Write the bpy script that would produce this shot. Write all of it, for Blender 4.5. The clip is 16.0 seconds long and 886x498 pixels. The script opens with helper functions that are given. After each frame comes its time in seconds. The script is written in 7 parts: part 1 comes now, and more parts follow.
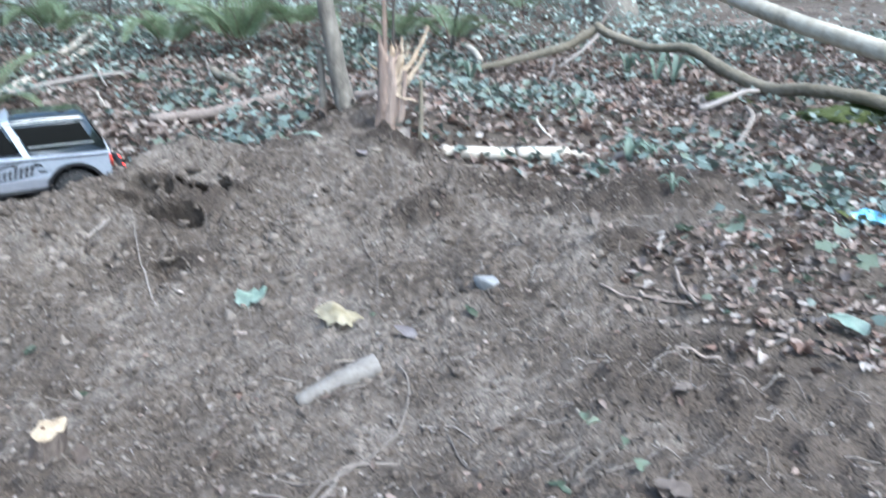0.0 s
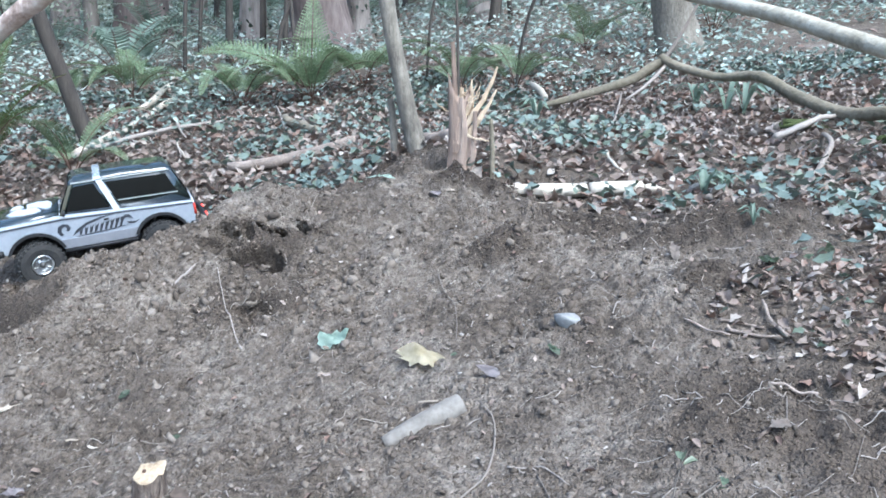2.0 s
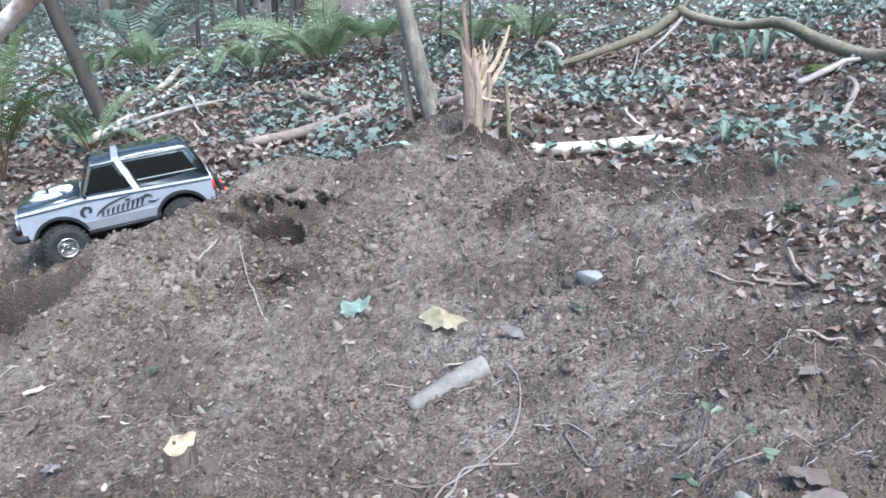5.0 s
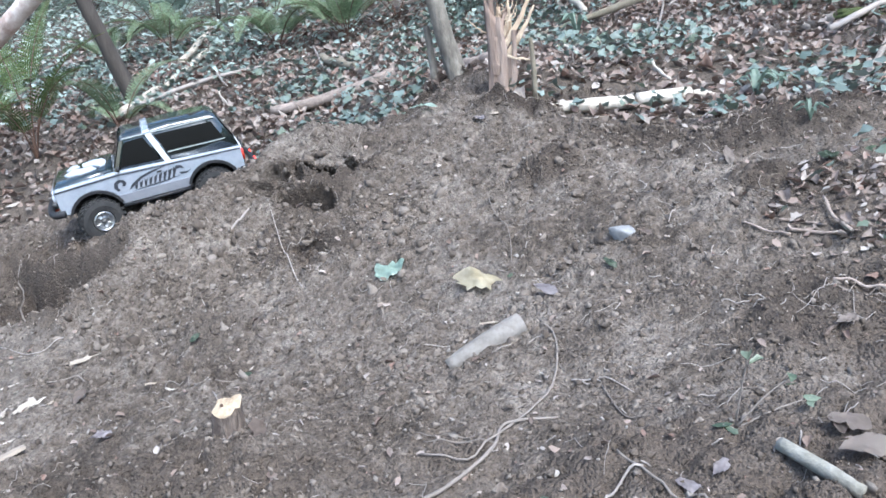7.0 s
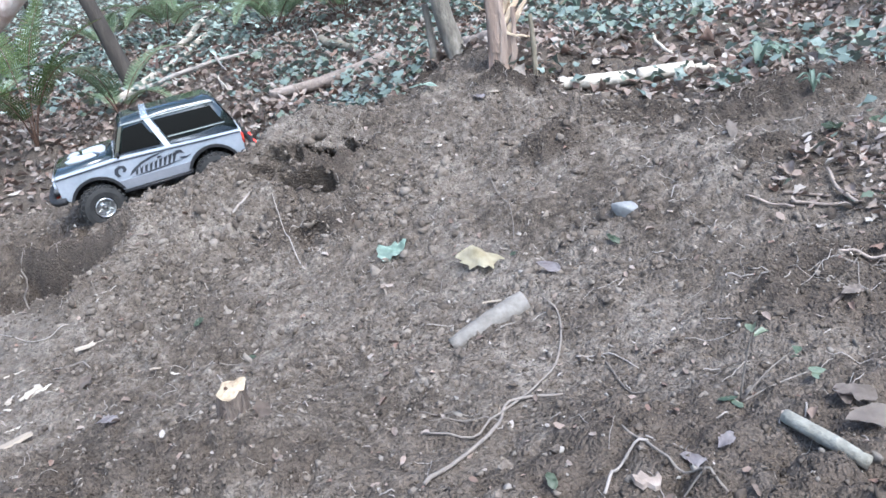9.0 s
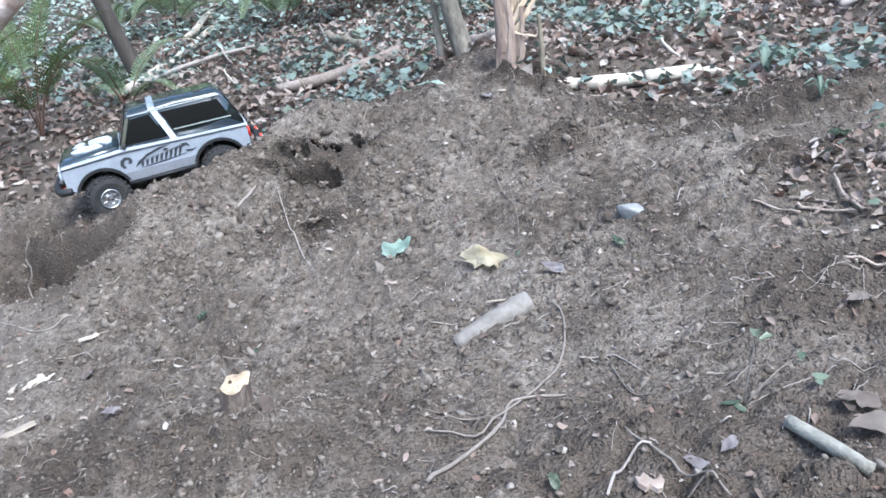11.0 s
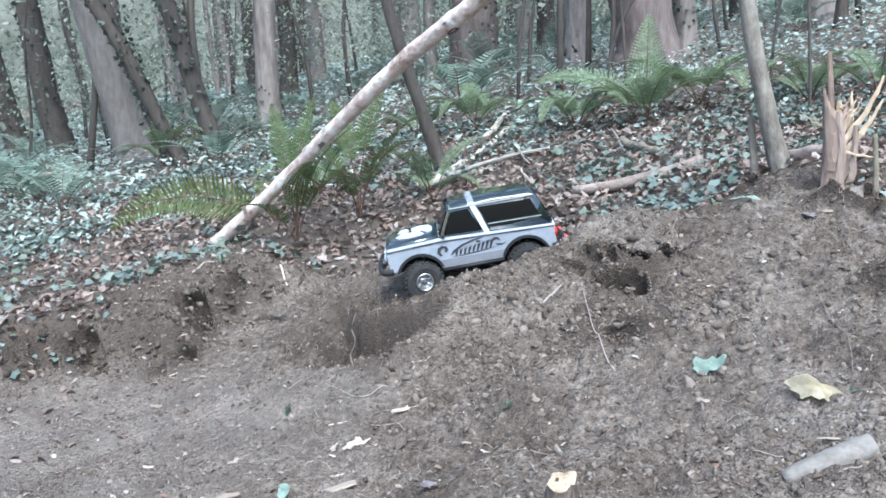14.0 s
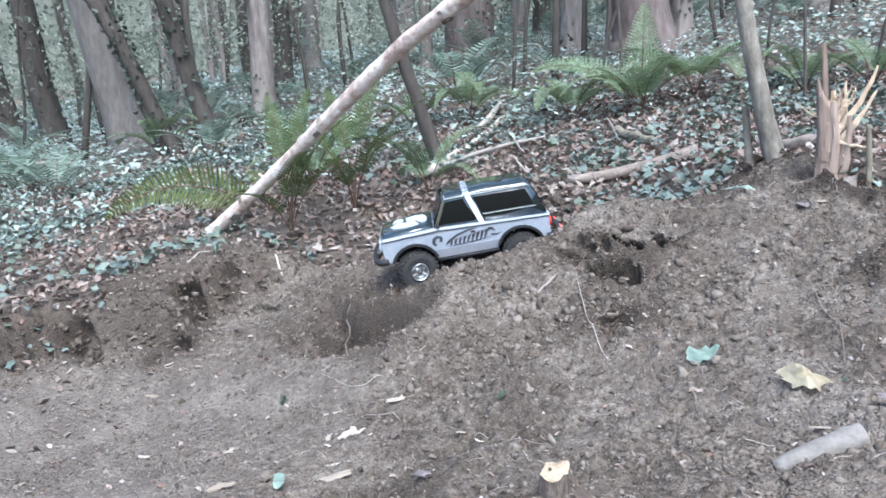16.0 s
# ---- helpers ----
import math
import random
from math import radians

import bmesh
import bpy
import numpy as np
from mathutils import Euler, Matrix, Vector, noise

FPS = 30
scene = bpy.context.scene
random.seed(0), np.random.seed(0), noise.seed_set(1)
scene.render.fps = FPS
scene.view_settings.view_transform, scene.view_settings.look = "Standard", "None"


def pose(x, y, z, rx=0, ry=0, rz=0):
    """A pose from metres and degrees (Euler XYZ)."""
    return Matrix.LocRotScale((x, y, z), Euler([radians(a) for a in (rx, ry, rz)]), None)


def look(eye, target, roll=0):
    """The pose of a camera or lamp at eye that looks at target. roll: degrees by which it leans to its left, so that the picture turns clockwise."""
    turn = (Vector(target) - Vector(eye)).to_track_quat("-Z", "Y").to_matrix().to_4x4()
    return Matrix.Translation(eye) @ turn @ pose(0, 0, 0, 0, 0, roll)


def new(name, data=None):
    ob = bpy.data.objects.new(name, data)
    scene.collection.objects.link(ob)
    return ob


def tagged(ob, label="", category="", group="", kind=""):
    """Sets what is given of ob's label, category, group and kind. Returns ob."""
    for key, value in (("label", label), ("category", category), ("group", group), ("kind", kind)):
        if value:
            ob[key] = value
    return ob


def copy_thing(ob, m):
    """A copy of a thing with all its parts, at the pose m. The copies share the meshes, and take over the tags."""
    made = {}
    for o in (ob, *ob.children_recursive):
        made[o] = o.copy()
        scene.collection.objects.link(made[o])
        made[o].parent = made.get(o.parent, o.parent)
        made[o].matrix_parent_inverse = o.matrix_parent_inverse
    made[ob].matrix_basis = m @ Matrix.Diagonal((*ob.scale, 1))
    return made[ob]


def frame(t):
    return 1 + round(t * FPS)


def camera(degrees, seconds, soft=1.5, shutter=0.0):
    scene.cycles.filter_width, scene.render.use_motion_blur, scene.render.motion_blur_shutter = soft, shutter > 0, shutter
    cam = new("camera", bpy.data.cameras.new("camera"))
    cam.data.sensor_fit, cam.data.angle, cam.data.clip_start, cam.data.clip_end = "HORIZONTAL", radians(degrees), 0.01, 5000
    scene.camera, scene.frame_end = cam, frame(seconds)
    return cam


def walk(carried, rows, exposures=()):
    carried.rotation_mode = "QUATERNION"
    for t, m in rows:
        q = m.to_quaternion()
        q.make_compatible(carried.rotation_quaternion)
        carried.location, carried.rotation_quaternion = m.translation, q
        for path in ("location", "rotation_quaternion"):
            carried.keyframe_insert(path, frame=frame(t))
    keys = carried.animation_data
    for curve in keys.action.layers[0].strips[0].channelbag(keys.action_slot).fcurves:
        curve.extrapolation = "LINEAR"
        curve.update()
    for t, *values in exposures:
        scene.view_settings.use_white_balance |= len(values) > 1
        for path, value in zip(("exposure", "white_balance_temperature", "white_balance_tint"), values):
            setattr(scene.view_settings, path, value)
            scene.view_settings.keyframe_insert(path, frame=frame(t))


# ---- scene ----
cam = camera(58.0, 16.0, soft=1.55, shutter=1.0)
PATH = [
    (0, (0.183, -0.047, 0.593), (-0.017, 1.882, 0.102), 3.0),
    (0.5, (0.173, -0.048, 0.598), (-0.105, 1.889, 0.185), 2.1),
    (1, (0.162, -0.054, 0.601), (-0.154, 1.88, 0.2), 1.5),
    (1.5, (0.161, -0.051, 0.601), (-0.193, 1.879, 0.212), 0.4),
    (2, (0.158, -0.058, 0.598), (-0.208, 1.866, 0.193), 0.4),
    (2.5, (0.154, -0.059, 0.595), (-0.222, 1.857, 0.161), 0.5),
    (3, (0.164, -0.05, 0.589), (-0.202, 1.859, 0.118), -0.1),
    (5.5, (0.167, -0.05, 0.585), (-0.286, 1.836, 0.096), -3.6),
    (6, (0.163, -0.053, 0.582), (-0.319, 1.813, 0.046), -4.6),
    (6.5, (0.16, -0.058, 0.583), (-0.326, 1.804, 0.036), -5.1),
    (7, (0.157, -0.062, 0.585), (-0.33, 1.793, 0.02), -5.1),
    (7.5, (0.158, -0.059, 0.581), (-0.335, 1.79, 0.001), -5.0),
    (8, (0.158, -0.058, 0.579), (-0.321, 1.79, -0.016), -5.1),
    (8.5, (0.158, -0.059, 0.577), (-0.322, 1.783, -0.036), -5.7),
    (9, (0.159, -0.057, 0.579), (-0.339, 1.783, -0.029), -6.3),
    (11.5, (0.146, -0.064, 0.584), (-0.371, 1.768, -0.032), -4.5),
    (12, (0.117, -0.072, 0.606), (-0.535, 1.74, 0.07), -3.0),
    (12.5, (0.101, -0.08, 0.631), (-0.629, 1.74, 0.234), -2.4),
    (13, (0.084, -0.094, 0.63), (-0.829, 1.649, 0.267), -4.7),
    (13.5, (0.062, -0.106, 0.622), (-0.961, 1.579, 0.284), -4.0),
    (14, (0.045, -0.139, 0.614), (-1.029, 1.515, 0.276), -3.1),
    (14.5, (0.048, -0.138, 0.616), (-1.032, 1.508, 0.265), -3.2),
    (15, (0.049, -0.142, 0.619), (-1.033, 1.504, 0.272), -2.8),
    (15.5, (0.048, -0.14, 0.62), (-1.032, 1.505, 0.265), -3.1),
    (16, (0.049, -0.139, 0.618), (-1.014, 1.514, 0.252), -3.1),
]
walk(cam, [(t, look(eye, target, roll)) for t, eye, target, roll in PATH], [(0, 1.82, 5465, 3), (1.5, 1.82, 5465, 3), (2.5, 1.82, 5520, 3.3), (3.2, 1.82, 5590, 5), (5.5, 1.82, 5600, 5.5), (9, 1.82, 5620, 6.3), (11.3, 1.82, 5540, 5),
    (12.5, 1.82, 5390, 2.2), (13.5, 1.82, 5510, 2.2), (14.5, 1.82, 5570, 4.9), (16, 1.82, 5600, 6)])

# World, sun and exposure
world = bpy.data.worlds.new("world")
scene.world = world
world.use_nodes = True
wn = world.node_tree.nodes
sky = wn.new("ShaderNodeTexSky")
sky.sky_type, sky.sun_disc = "NISHITA", False
sky.sun_elevation, sky.sun_rotation = radians(57), radians(135)
sky.air_density, sky.dust_density, sky.ozone_density = 1.0, 3.0, 1.0
wn["Background"].inputs["Strength"].default_value = 0.15
world.node_tree.links.new(sky.outputs[0], wn["Background"].inputs["Color"])

sun_data = bpy.data.lights.new("sun", "SUN")
sun_data.energy, sun_data.angle, sun_data.color = 1.5, radians(35), (1.0, 0.97, 0.93)
sun = new("sun", sun_data)
sun.matrix_world = look((4.2, -2.2, 9), (0, 2, 0))


# Materials
def material(name, stops, rough=0.85, scale=40.0, scale2=4.0, bump=0.3, bump_scale=120.0, metal=0.0, island=False, per_object=False,
             coat=0.0, spec=0.3, stretch=(1, 1, 1), contrast=1.0, relief=0.01, chance=0.75):
    """A noisy surface: a ramp of colours driven by two scales of noise, or by a random value for each piece."""
    m = bpy.data.materials.new(name)
    m.use_nodes = True
    nt = m.node_tree
    b = nt.nodes["Principled BSDF"]
    b.inputs["Roughness"].default_value, b.inputs["Metallic"].default_value = rough, metal
    b.inputs["Specular IOR Level"].default_value, b.inputs["Coat Weight"].default_value = spec, coat
    tc, mp = nt.nodes.new("ShaderNodeTexCoord"), nt.nodes.new("ShaderNodeMapping")
    mp.inputs["Scale"].default_value = stretch
    nt.links.new(tc.outputs["Object"], mp.inputs["Vector"])
    fine, broad = nt.nodes.new("ShaderNodeTexNoise"), nt.nodes.new("ShaderNodeTexNoise")
    for node, sc, det in ((fine, scale, 8.0), (broad, scale2, 4.0)):
        node.inputs["Scale"].default_value, node.inputs["Detail"].default_value = sc, det
        node.inputs["Roughness"].default_value = 0.65
        nt.links.new(mp.outputs[0], node.inputs["Vector"])
    mix = nt.nodes.new("ShaderNodeMath")
    mix.operation = "MULTIPLY_ADD"
    mix.inputs[1].default_value = 0.5
    half = nt.nodes.new("ShaderNodeMath")
    half.operation = "MULTIPLY"
    half.inputs[1].default_value = 0.5
    nt.links.new(broad.outputs[0], half.inputs[0])
    nt.links.new(fine.outputs[0], mix.inputs[0])
    nt.links.new(half.outputs[0], mix.inputs[2])
    stretch_node = nt.nodes.new("ShaderNodeMapRange")
    stretch_node.inputs[1].default_value, stretch_node.inputs[2].default_value = 0.5 - 0.22 / contrast, 0.5 + 0.22 / contrast
    nt.links.new(mix.outputs[0], stretch_node.inputs[0])
    value = stretch_node.outputs[0]
    if island or per_object:
        src = nt.nodes.new("ShaderNodeNewGeometry" if island else "ShaderNodeObjectInfo").outputs["Random Per Island" if island else "Random"]
        blend = nt.nodes.new("ShaderNodeMix")
        blend.inputs[0].default_value = chance
        nt.links.new(value, blend.inputs[2])
        nt.links.new(src, blend.inputs[3])
        value = blend.outputs[0]
    ramp = nt.nodes.new("ShaderNodeValToRGB")
    while len(ramp.color_ramp.elements) < len(stops):
        ramp.color_ramp.elements.new(0.5)
    for n, (element, colour) in enumerate(zip(ramp.color_ramp.elements, stops)):
        element.position, element.color = n / max(1, len(stops) - 1), (*colour, 1)
    nt.links.new(value, ramp.inputs[0])
    nt.links.new(ramp.outputs[0], b.inputs["Base Color"])
    if bump:
        bn = nt.nodes.new("ShaderNodeTexNoise")
        bn.inputs["Scale"].default_value, bn.inputs["Detail"].default_value = bump_scale, 6.0
        nt.links.new(mp.outputs[0], bn.inputs["Vector"])
        bp = nt.nodes.new("ShaderNodeBump")
        bp.inputs["Strength"].default_value, bp.inputs["Distance"].default_value = bump, relief
        nt.links.new(bn.outputs[0], bp.inputs["Height"])
        nt.links.new(bp.outputs[0], b.inputs["Normal"])
    return m


def glowing(m, colour, strength):
    b = m.node_tree.nodes["Principled BSDF"]
    b.inputs["Emission Color"].default_value, b.inputs["Emission Strength"].default_value = (*colour, 1), strength
    return m


def translucent(m, share=0.35):
    """Thin leaves let some light through."""
    nt = m.node_tree
    b, out = nt.nodes["Principled BSDF"], nt.nodes["Material Output"]
    tr, mx = nt.nodes.new("ShaderNodeBsdfTranslucent"), nt.nodes.new("ShaderNodeMixShader")
    mx.inputs[0].default_value = share
    nt.links.new(b.inputs["Base Color"].links[0].from_socket, tr.inputs["Color"])
    nt.links.new(b.outputs[0], mx.inputs[1])
    nt.links.new(tr.outputs[0], mx.inputs[2])
    nt.links.new(mx.outputs[0], out.inputs["Surface"])
    return m


def ground_material():
    """Bare earth where the mesh's "dirt" value is high, dark leaf mould elsewhere."""
    m = material("earth", [(0.035, 0.028, 0.022), (0.08, 0.065, 0.052), (0.13, 0.109, 0.09), (0.205, 0.178, 0.152)], rough=0.95, scale=55, scale2=5, bump=0.7, bump_scale=190, spec=0.12, contrast=1.5, relief=0.008)
    nt = m.node_tree
    b = nt.nodes["Principled BSDF"]
    dirt = b.inputs["Base Color"].links[0].from_socket
    at = nt.nodes.new("ShaderNodeAttribute")
    at.attribute_name = "dirt"
    n2 = nt.nodes.new("ShaderNodeTexNoise")
    n2.inputs["Scale"].default_value, n2.inputs["Detail"].default_value = 9.0, 8.0
    r2 = nt.nodes.new("ShaderNodeValToRGB")
    r2.color_ramp.elements[0].position, r2.color_ramp.elements[1].position = 0.35, 0.68
    r2.color_ramp.elements[0].color, r2.color_ramp.elements[1].color = (0.045, 0.036, 0.029, 1), (0.14, 0.115, 0.092, 1)
    mx = nt.nodes.new("ShaderNodeMix")
    mx.data_type = "RGBA"
    nt.links.new(n2.outputs[0], r2.inputs[0])
    nt.links.new(at.outputs["Fac"], mx.inputs[0])
    nt.links.new(r2.outputs[0], mx.inputs[6])
    nt.links.new(dirt, mx.inputs[7])
    # dark soil patches, with the shade of hollows painted in as well
    wet, crumb, mx2 = nt.nodes.new("ShaderNodeAttribute"), nt.nodes.new("ShaderNodeValToRGB"), nt.nodes.new("ShaderNodeMix")
    wet.attribute_name, mx2.data_type = "damp_shade", "RGBA"
    n3 = nt.nodes.new("ShaderNodeTexNoise")
    n3.inputs["Scale"].default_value, n3.inputs["Detail"].default_value = 90.0, 8.0
    crumb.color_ramp.elements[0].position, crumb.color_ramp.elements[1].position = 0.35, 0.7
    crumb.color_ramp.elements[0].color, crumb.color_ramp.elements[1].color = (0.028, 0.022, 0.0175, 1), (0.115, 0.093, 0.075, 1)
    nt.links.new(n3.outputs[0], crumb.inputs[0])
    nt.links.new(wet.outputs["Fac"], mx2.inputs[0])
    nt.links.new(mx.outputs[2], mx2.inputs[6])
    nt.links.new(crumb.outputs[0], mx2.inputs[7])
    # crumbs: each a little lighter or darker, rounded, with dark gaps
    warp, cells, tint, shade = nt.nodes.new("ShaderNodeMix"), nt.nodes.new("ShaderNodeTexVoronoi"), nt.nodes.new("ShaderNodeMapRange"), nt.nodes.new("ShaderNodeMix")
    tc, n4 = nt.nodes.new("ShaderNodeTexCoord"), nt.nodes.new("ShaderNodeTexNoise")
    n4.inputs["Scale"].default_value, n4.inputs["Detail"].default_value = 60.0, 5.0
    warp.data_type, shade.data_type, shade.blend_type = "RGBA", "RGBA", "MULTIPLY"
    warp.blend_type, warp.inputs[0].default_value, shade.inputs[0].default_value = "ADD", 0.006, 1.0
    nt.links.new(tc.outputs["Object"], warp.inputs[6])
    nt.links.new(n4.outputs["Color"], warp.inputs[7])
    nt.links.new(tc.outputs["Object"], n4.inputs["Vector"])
    cells.inputs["Scale"].default_value, cells.inputs["Detail"].default_value, cells.inputs["Roughness"].default_value = 170.0, 1.0, 0.6
    nt.links.new(warp.outputs[2], cells.inputs["Vector"])
    tint.inputs[1].default_value, tint.inputs[2].default_value, tint.inputs[3].default_value, tint.inputs[4].default_value = 0.1, 0.9, 0.7, 1.34
    nt.links.new(cells.outputs["Color"], tint.inputs[0])
    nt.links.new(mx2.outputs[2], shade.inputs[6])
    nt.links.new(tint.outputs[0], shade.inputs[7])
    dry, dusty, pale = nt.nodes.new("ShaderNodeAttribute"), nt.nodes.new("ShaderNodeMix"), nt.nodes.new("ShaderNodeMath")
    dry.attribute_name, dusty.data_type, pale.operation, pale.inputs[1].default_value = "dry", "RGBA", "MULTIPLY", 0.3
    dusty.inputs[7].default_value = (0.25, 0.219, 0.187, 1)
    nt.links.new(dry.outputs["Fac"], pale.inputs[0])
    nt.links.new(pale.outputs[0], dusty.inputs[0])
    nt.links.new(shade.outputs[2], dusty.inputs[6])
    nt.links.new(dusty.outputs[2], b.inputs["Base Color"])
    round_bump = nt.nodes.new("ShaderNodeBump")
    round_bump.invert = True
    round_bump.inputs["Strength"].default_value, round_bump.inputs["Distance"].default_value = 0.85, 0.006
    nt.links.new(cells.outputs["Distance"], round_bump.inputs["Height"])
    nt.links.new(b.inputs["Normal"].links[0].from_socket, round_bump.inputs["Normal"])
    nt.links.new(round_bump.outputs[0], b.inputs["Normal"])
    return m


M_GROUND = ground_material()
M_CLOD = material("clods", [(0.045, 0.036, 0.029), (0.09, 0.073, 0.059), (0.14, 0.117, 0.096), (0.23, 0.198, 0.168)], rough=0.95, scale=90, bump=0.5, island=True, spec=0.15)
M_CLOD_ONE = material("earth lump", [(0.05, 0.04, 0.032), (0.11, 0.09, 0.073), (0.165, 0.138, 0.114), (0.25, 0.22, 0.185)], rough=0.95, scale=70, scale2=14, bump=1.0, bump_scale=110, spec=0.15, contrast=1.3)
M_DARKSOIL = material("dark crumbly soil", [(0.045, 0.036, 0.029), (0.09, 0.073, 0.058), (0.14, 0.117, 0.096)], rough=0.95, scale=90, bump=0.5, island=True, spec=0.1)
M_PEBBLE = material("pebbles", [(0.09, 0.076, 0.063), (0.17, 0.148, 0.125), (0.33, 0.3, 0.265)], rough=0.8, scale=120, island=True)
M_PEBBLE_ONE = material("pebble", [(0.12, 0.1, 0.082), (0.17, 0.145, 0.121), (0.24, 0.21, 0.18)], rough=0.8, scale=120, per_object=True)
M_STONE = material("pale stone", [(0.12, 0.12, 0.115), (0.2, 0.2, 0.195), (0.28, 0.278, 0.272)], rough=0.7, scale=80, bump=0.2)
M_LITTER = translucent(material("dead leaves", [(0.07, 0.05, 0.041), (0.155, 0.113, 0.091), (0.25, 0.195, 0.162), (0.11, 0.083, 0.068), (0.18, 0.115, 0.088), (0.36, 0.325, 0.288), (0.14, 0.107, 0.089), (0.32, 0.268, 0.228), (0.23, 0.18, 0.15)], rough=0.75, scale=60, bump=0.2, island=True), 0.15)
M_LITTER_OBJ = translucent(material("fallen leaf", [(0.14, 0.105, 0.085), (0.23, 0.19, 0.162), (0.3, 0.26, 0.228), (0.18, 0.145, 0.122)], rough=0.75, scale=60, bump=0.2, per_object=True), 0.15)
# Tone differs by leaf; the pale bluish stops take in sky sheen.
M_IVY_SHEEN = translucent(material("ivy leaves", [(0.04, 0.056, 0.046), (0.09, 0.118, 0.1), (0.16, 0.2, 0.176), (0.095, 0.118, 0.075), (0.21, 0.255, 0.23)], rough=0.45, scale=12, scale2=3, bump=0.15, island=True, spec=0.42, chance=0.6), 0.12)
M_IVY_CLIMB = translucent(material("climbing ivy leaves", [(0.025, 0.034, 0.025), (0.05, 0.065, 0.048), (0.09, 0.11, 0.085)], rough=0.5, scale=50, bump=0.15, island=True, spec=0.25), 0.15)
M_GREYLEAF = translucent(material("greyed leaf", [(0.17, 0.145, 0.145), (0.27, 0.24, 0.24), (0.36, 0.33, 0.33)], rough=0.7, scale=60, bump=0.3), 0.1)
M_IVY_ONE = translucent(material("ivy leaf", [(0.035, 0.052, 0.03), (0.075, 0.1, 0.06), (0.135, 0.165, 0.11)], rough=0.35, scale=60, bump=0.15, per_object=True, spec=0.55), 0.12)
# Paler and bluer than the near ivy: distance haze put into the leaf colour.
M_COVER_HAZY = translucent(material("hazy ground cover leaves", [(0.17, 0.208, 0.18), (0.25, 0.305, 0.265), (0.335, 0.395, 0.35), (0.41, 0.47, 0.425)], rough=0.55, scale=9, scale2=1.6, bump=0.1, island=True, spec=0.35, contrast=1.5, chance=0.45), 0.2)
M_BUSH = translucent(material("woodland leaves", [(0.07, 0.083, 0.063), (0.15, 0.168, 0.13), (0.225, 0.24, 0.19), (0.31, 0.325, 0.275), (0.225, 0.205, 0.16)], rough=0.5, scale=20, bump=0.0, island=True, spec=0.4), 0.3)
M_UNDER = translucent(material("bush leaves", [(0.062, 0.077, 0.055), (0.15, 0.173, 0.125), (0.25, 0.278, 0.215), (0.4, 0.425, 0.356)], rough=0.6, scale=3.5, scale2=0.8, bump=0.0, island=True, spec=0.25, contrast=1.7, chance=0.3), 0.3)
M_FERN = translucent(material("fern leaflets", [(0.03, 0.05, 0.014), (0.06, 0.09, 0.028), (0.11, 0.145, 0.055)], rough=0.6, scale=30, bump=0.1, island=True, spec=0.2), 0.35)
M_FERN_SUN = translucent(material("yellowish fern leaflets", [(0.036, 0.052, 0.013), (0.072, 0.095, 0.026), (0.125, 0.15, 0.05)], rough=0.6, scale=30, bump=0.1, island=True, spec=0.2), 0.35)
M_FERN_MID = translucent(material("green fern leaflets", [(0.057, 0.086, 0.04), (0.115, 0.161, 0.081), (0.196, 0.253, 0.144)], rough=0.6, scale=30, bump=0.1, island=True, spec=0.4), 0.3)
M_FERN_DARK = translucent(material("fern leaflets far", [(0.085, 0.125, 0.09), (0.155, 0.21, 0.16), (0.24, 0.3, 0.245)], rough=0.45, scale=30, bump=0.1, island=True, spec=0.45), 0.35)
M_STEM = material("fern stem", [(0.05, 0.03, 0.02), (0.11, 0.06, 0.04)], rough=0.7, scale=80)
M_GRASS = translucent(material("grass blade", [(0.05, 0.1, 0.035), (0.1, 0.17, 0.06)], rough=0.5, island=True), 0.3)
M_MOSS = material("moss", [(0.035, 0.05, 0.012), (0.09, 0.105, 0.035)], rough=0.95, scale=160, bump=1.0, bump_scale=220)
M_BARK = material("grey bark", [(0.067, 0.059, 0.053), (0.14, 0.125, 0.112), (0.235, 0.213, 0.19)], rough=0.9, scale=30, scale2=5, bump=0.8, bump_scale=40, stretch=(1, 1, 0.25))
M_BARK_DARK = material("dark bark", [(0.026, 0.022, 0.019), (0.056, 0.048, 0.041), (0.098, 0.084, 0.071)], rough=0.95, scale=30, bump=0.9, bump_scale=40, stretch=(1, 1, 0.25))
# Brown and reddish bark of far trees, lightened to hold the distance haze.
M_BARK_BROWN_HAZY = material("brown bark", [(0.075, 0.063, 0.056), (0.17, 0.146, 0.13), (0.29, 0.255, 0.232)], rough=0.9, scale=20, contrast=1.5, bump=0.8, bump_scale=30, stretch=(1, 1, 0.2))
M_BARK_MAUVE_HAZY = material("dark reddish bark", [(0.067, 0.052, 0.047), (0.129, 0.103, 0.095), (0.196, 0.164, 0.152)], rough=0.95, scale=20, contrast=1.4, bump=0.8, bump_scale=30, spec=0.1, stretch=(1, 1, 0.2))
M_BARK_SMOOTH = material("smooth grey-green bark", [(0.07, 0.06, 0.048), (0.155, 0.138, 0.113), (0.27, 0.245, 0.205)], rough=0.85, scale=60, scale2=16, bump=0.6, contrast=1.1, bump_scale=80, stretch=(1, 1, 0.5))
M_PALE = material("peeling pale bark", [(0.2, 0.135, 0.105), (0.46, 0.36, 0.305), (0.6, 0.525, 0.465), (0.8, 0.77, 0.73)], rough=0.75, scale=26, scale2=7, bump=0.8, bump_scale=50, contrast=1.45)
M_PALE_LOG = material("bleached trunk", [(0.17, 0.15, 0.108), (0.33, 0.3, 0.235), (0.46, 0.43, 0.355)], rough=0.65, scale=24, scale2=7, bump=0.4, bump_scale=60, spec=0.4, contrast=1.4)
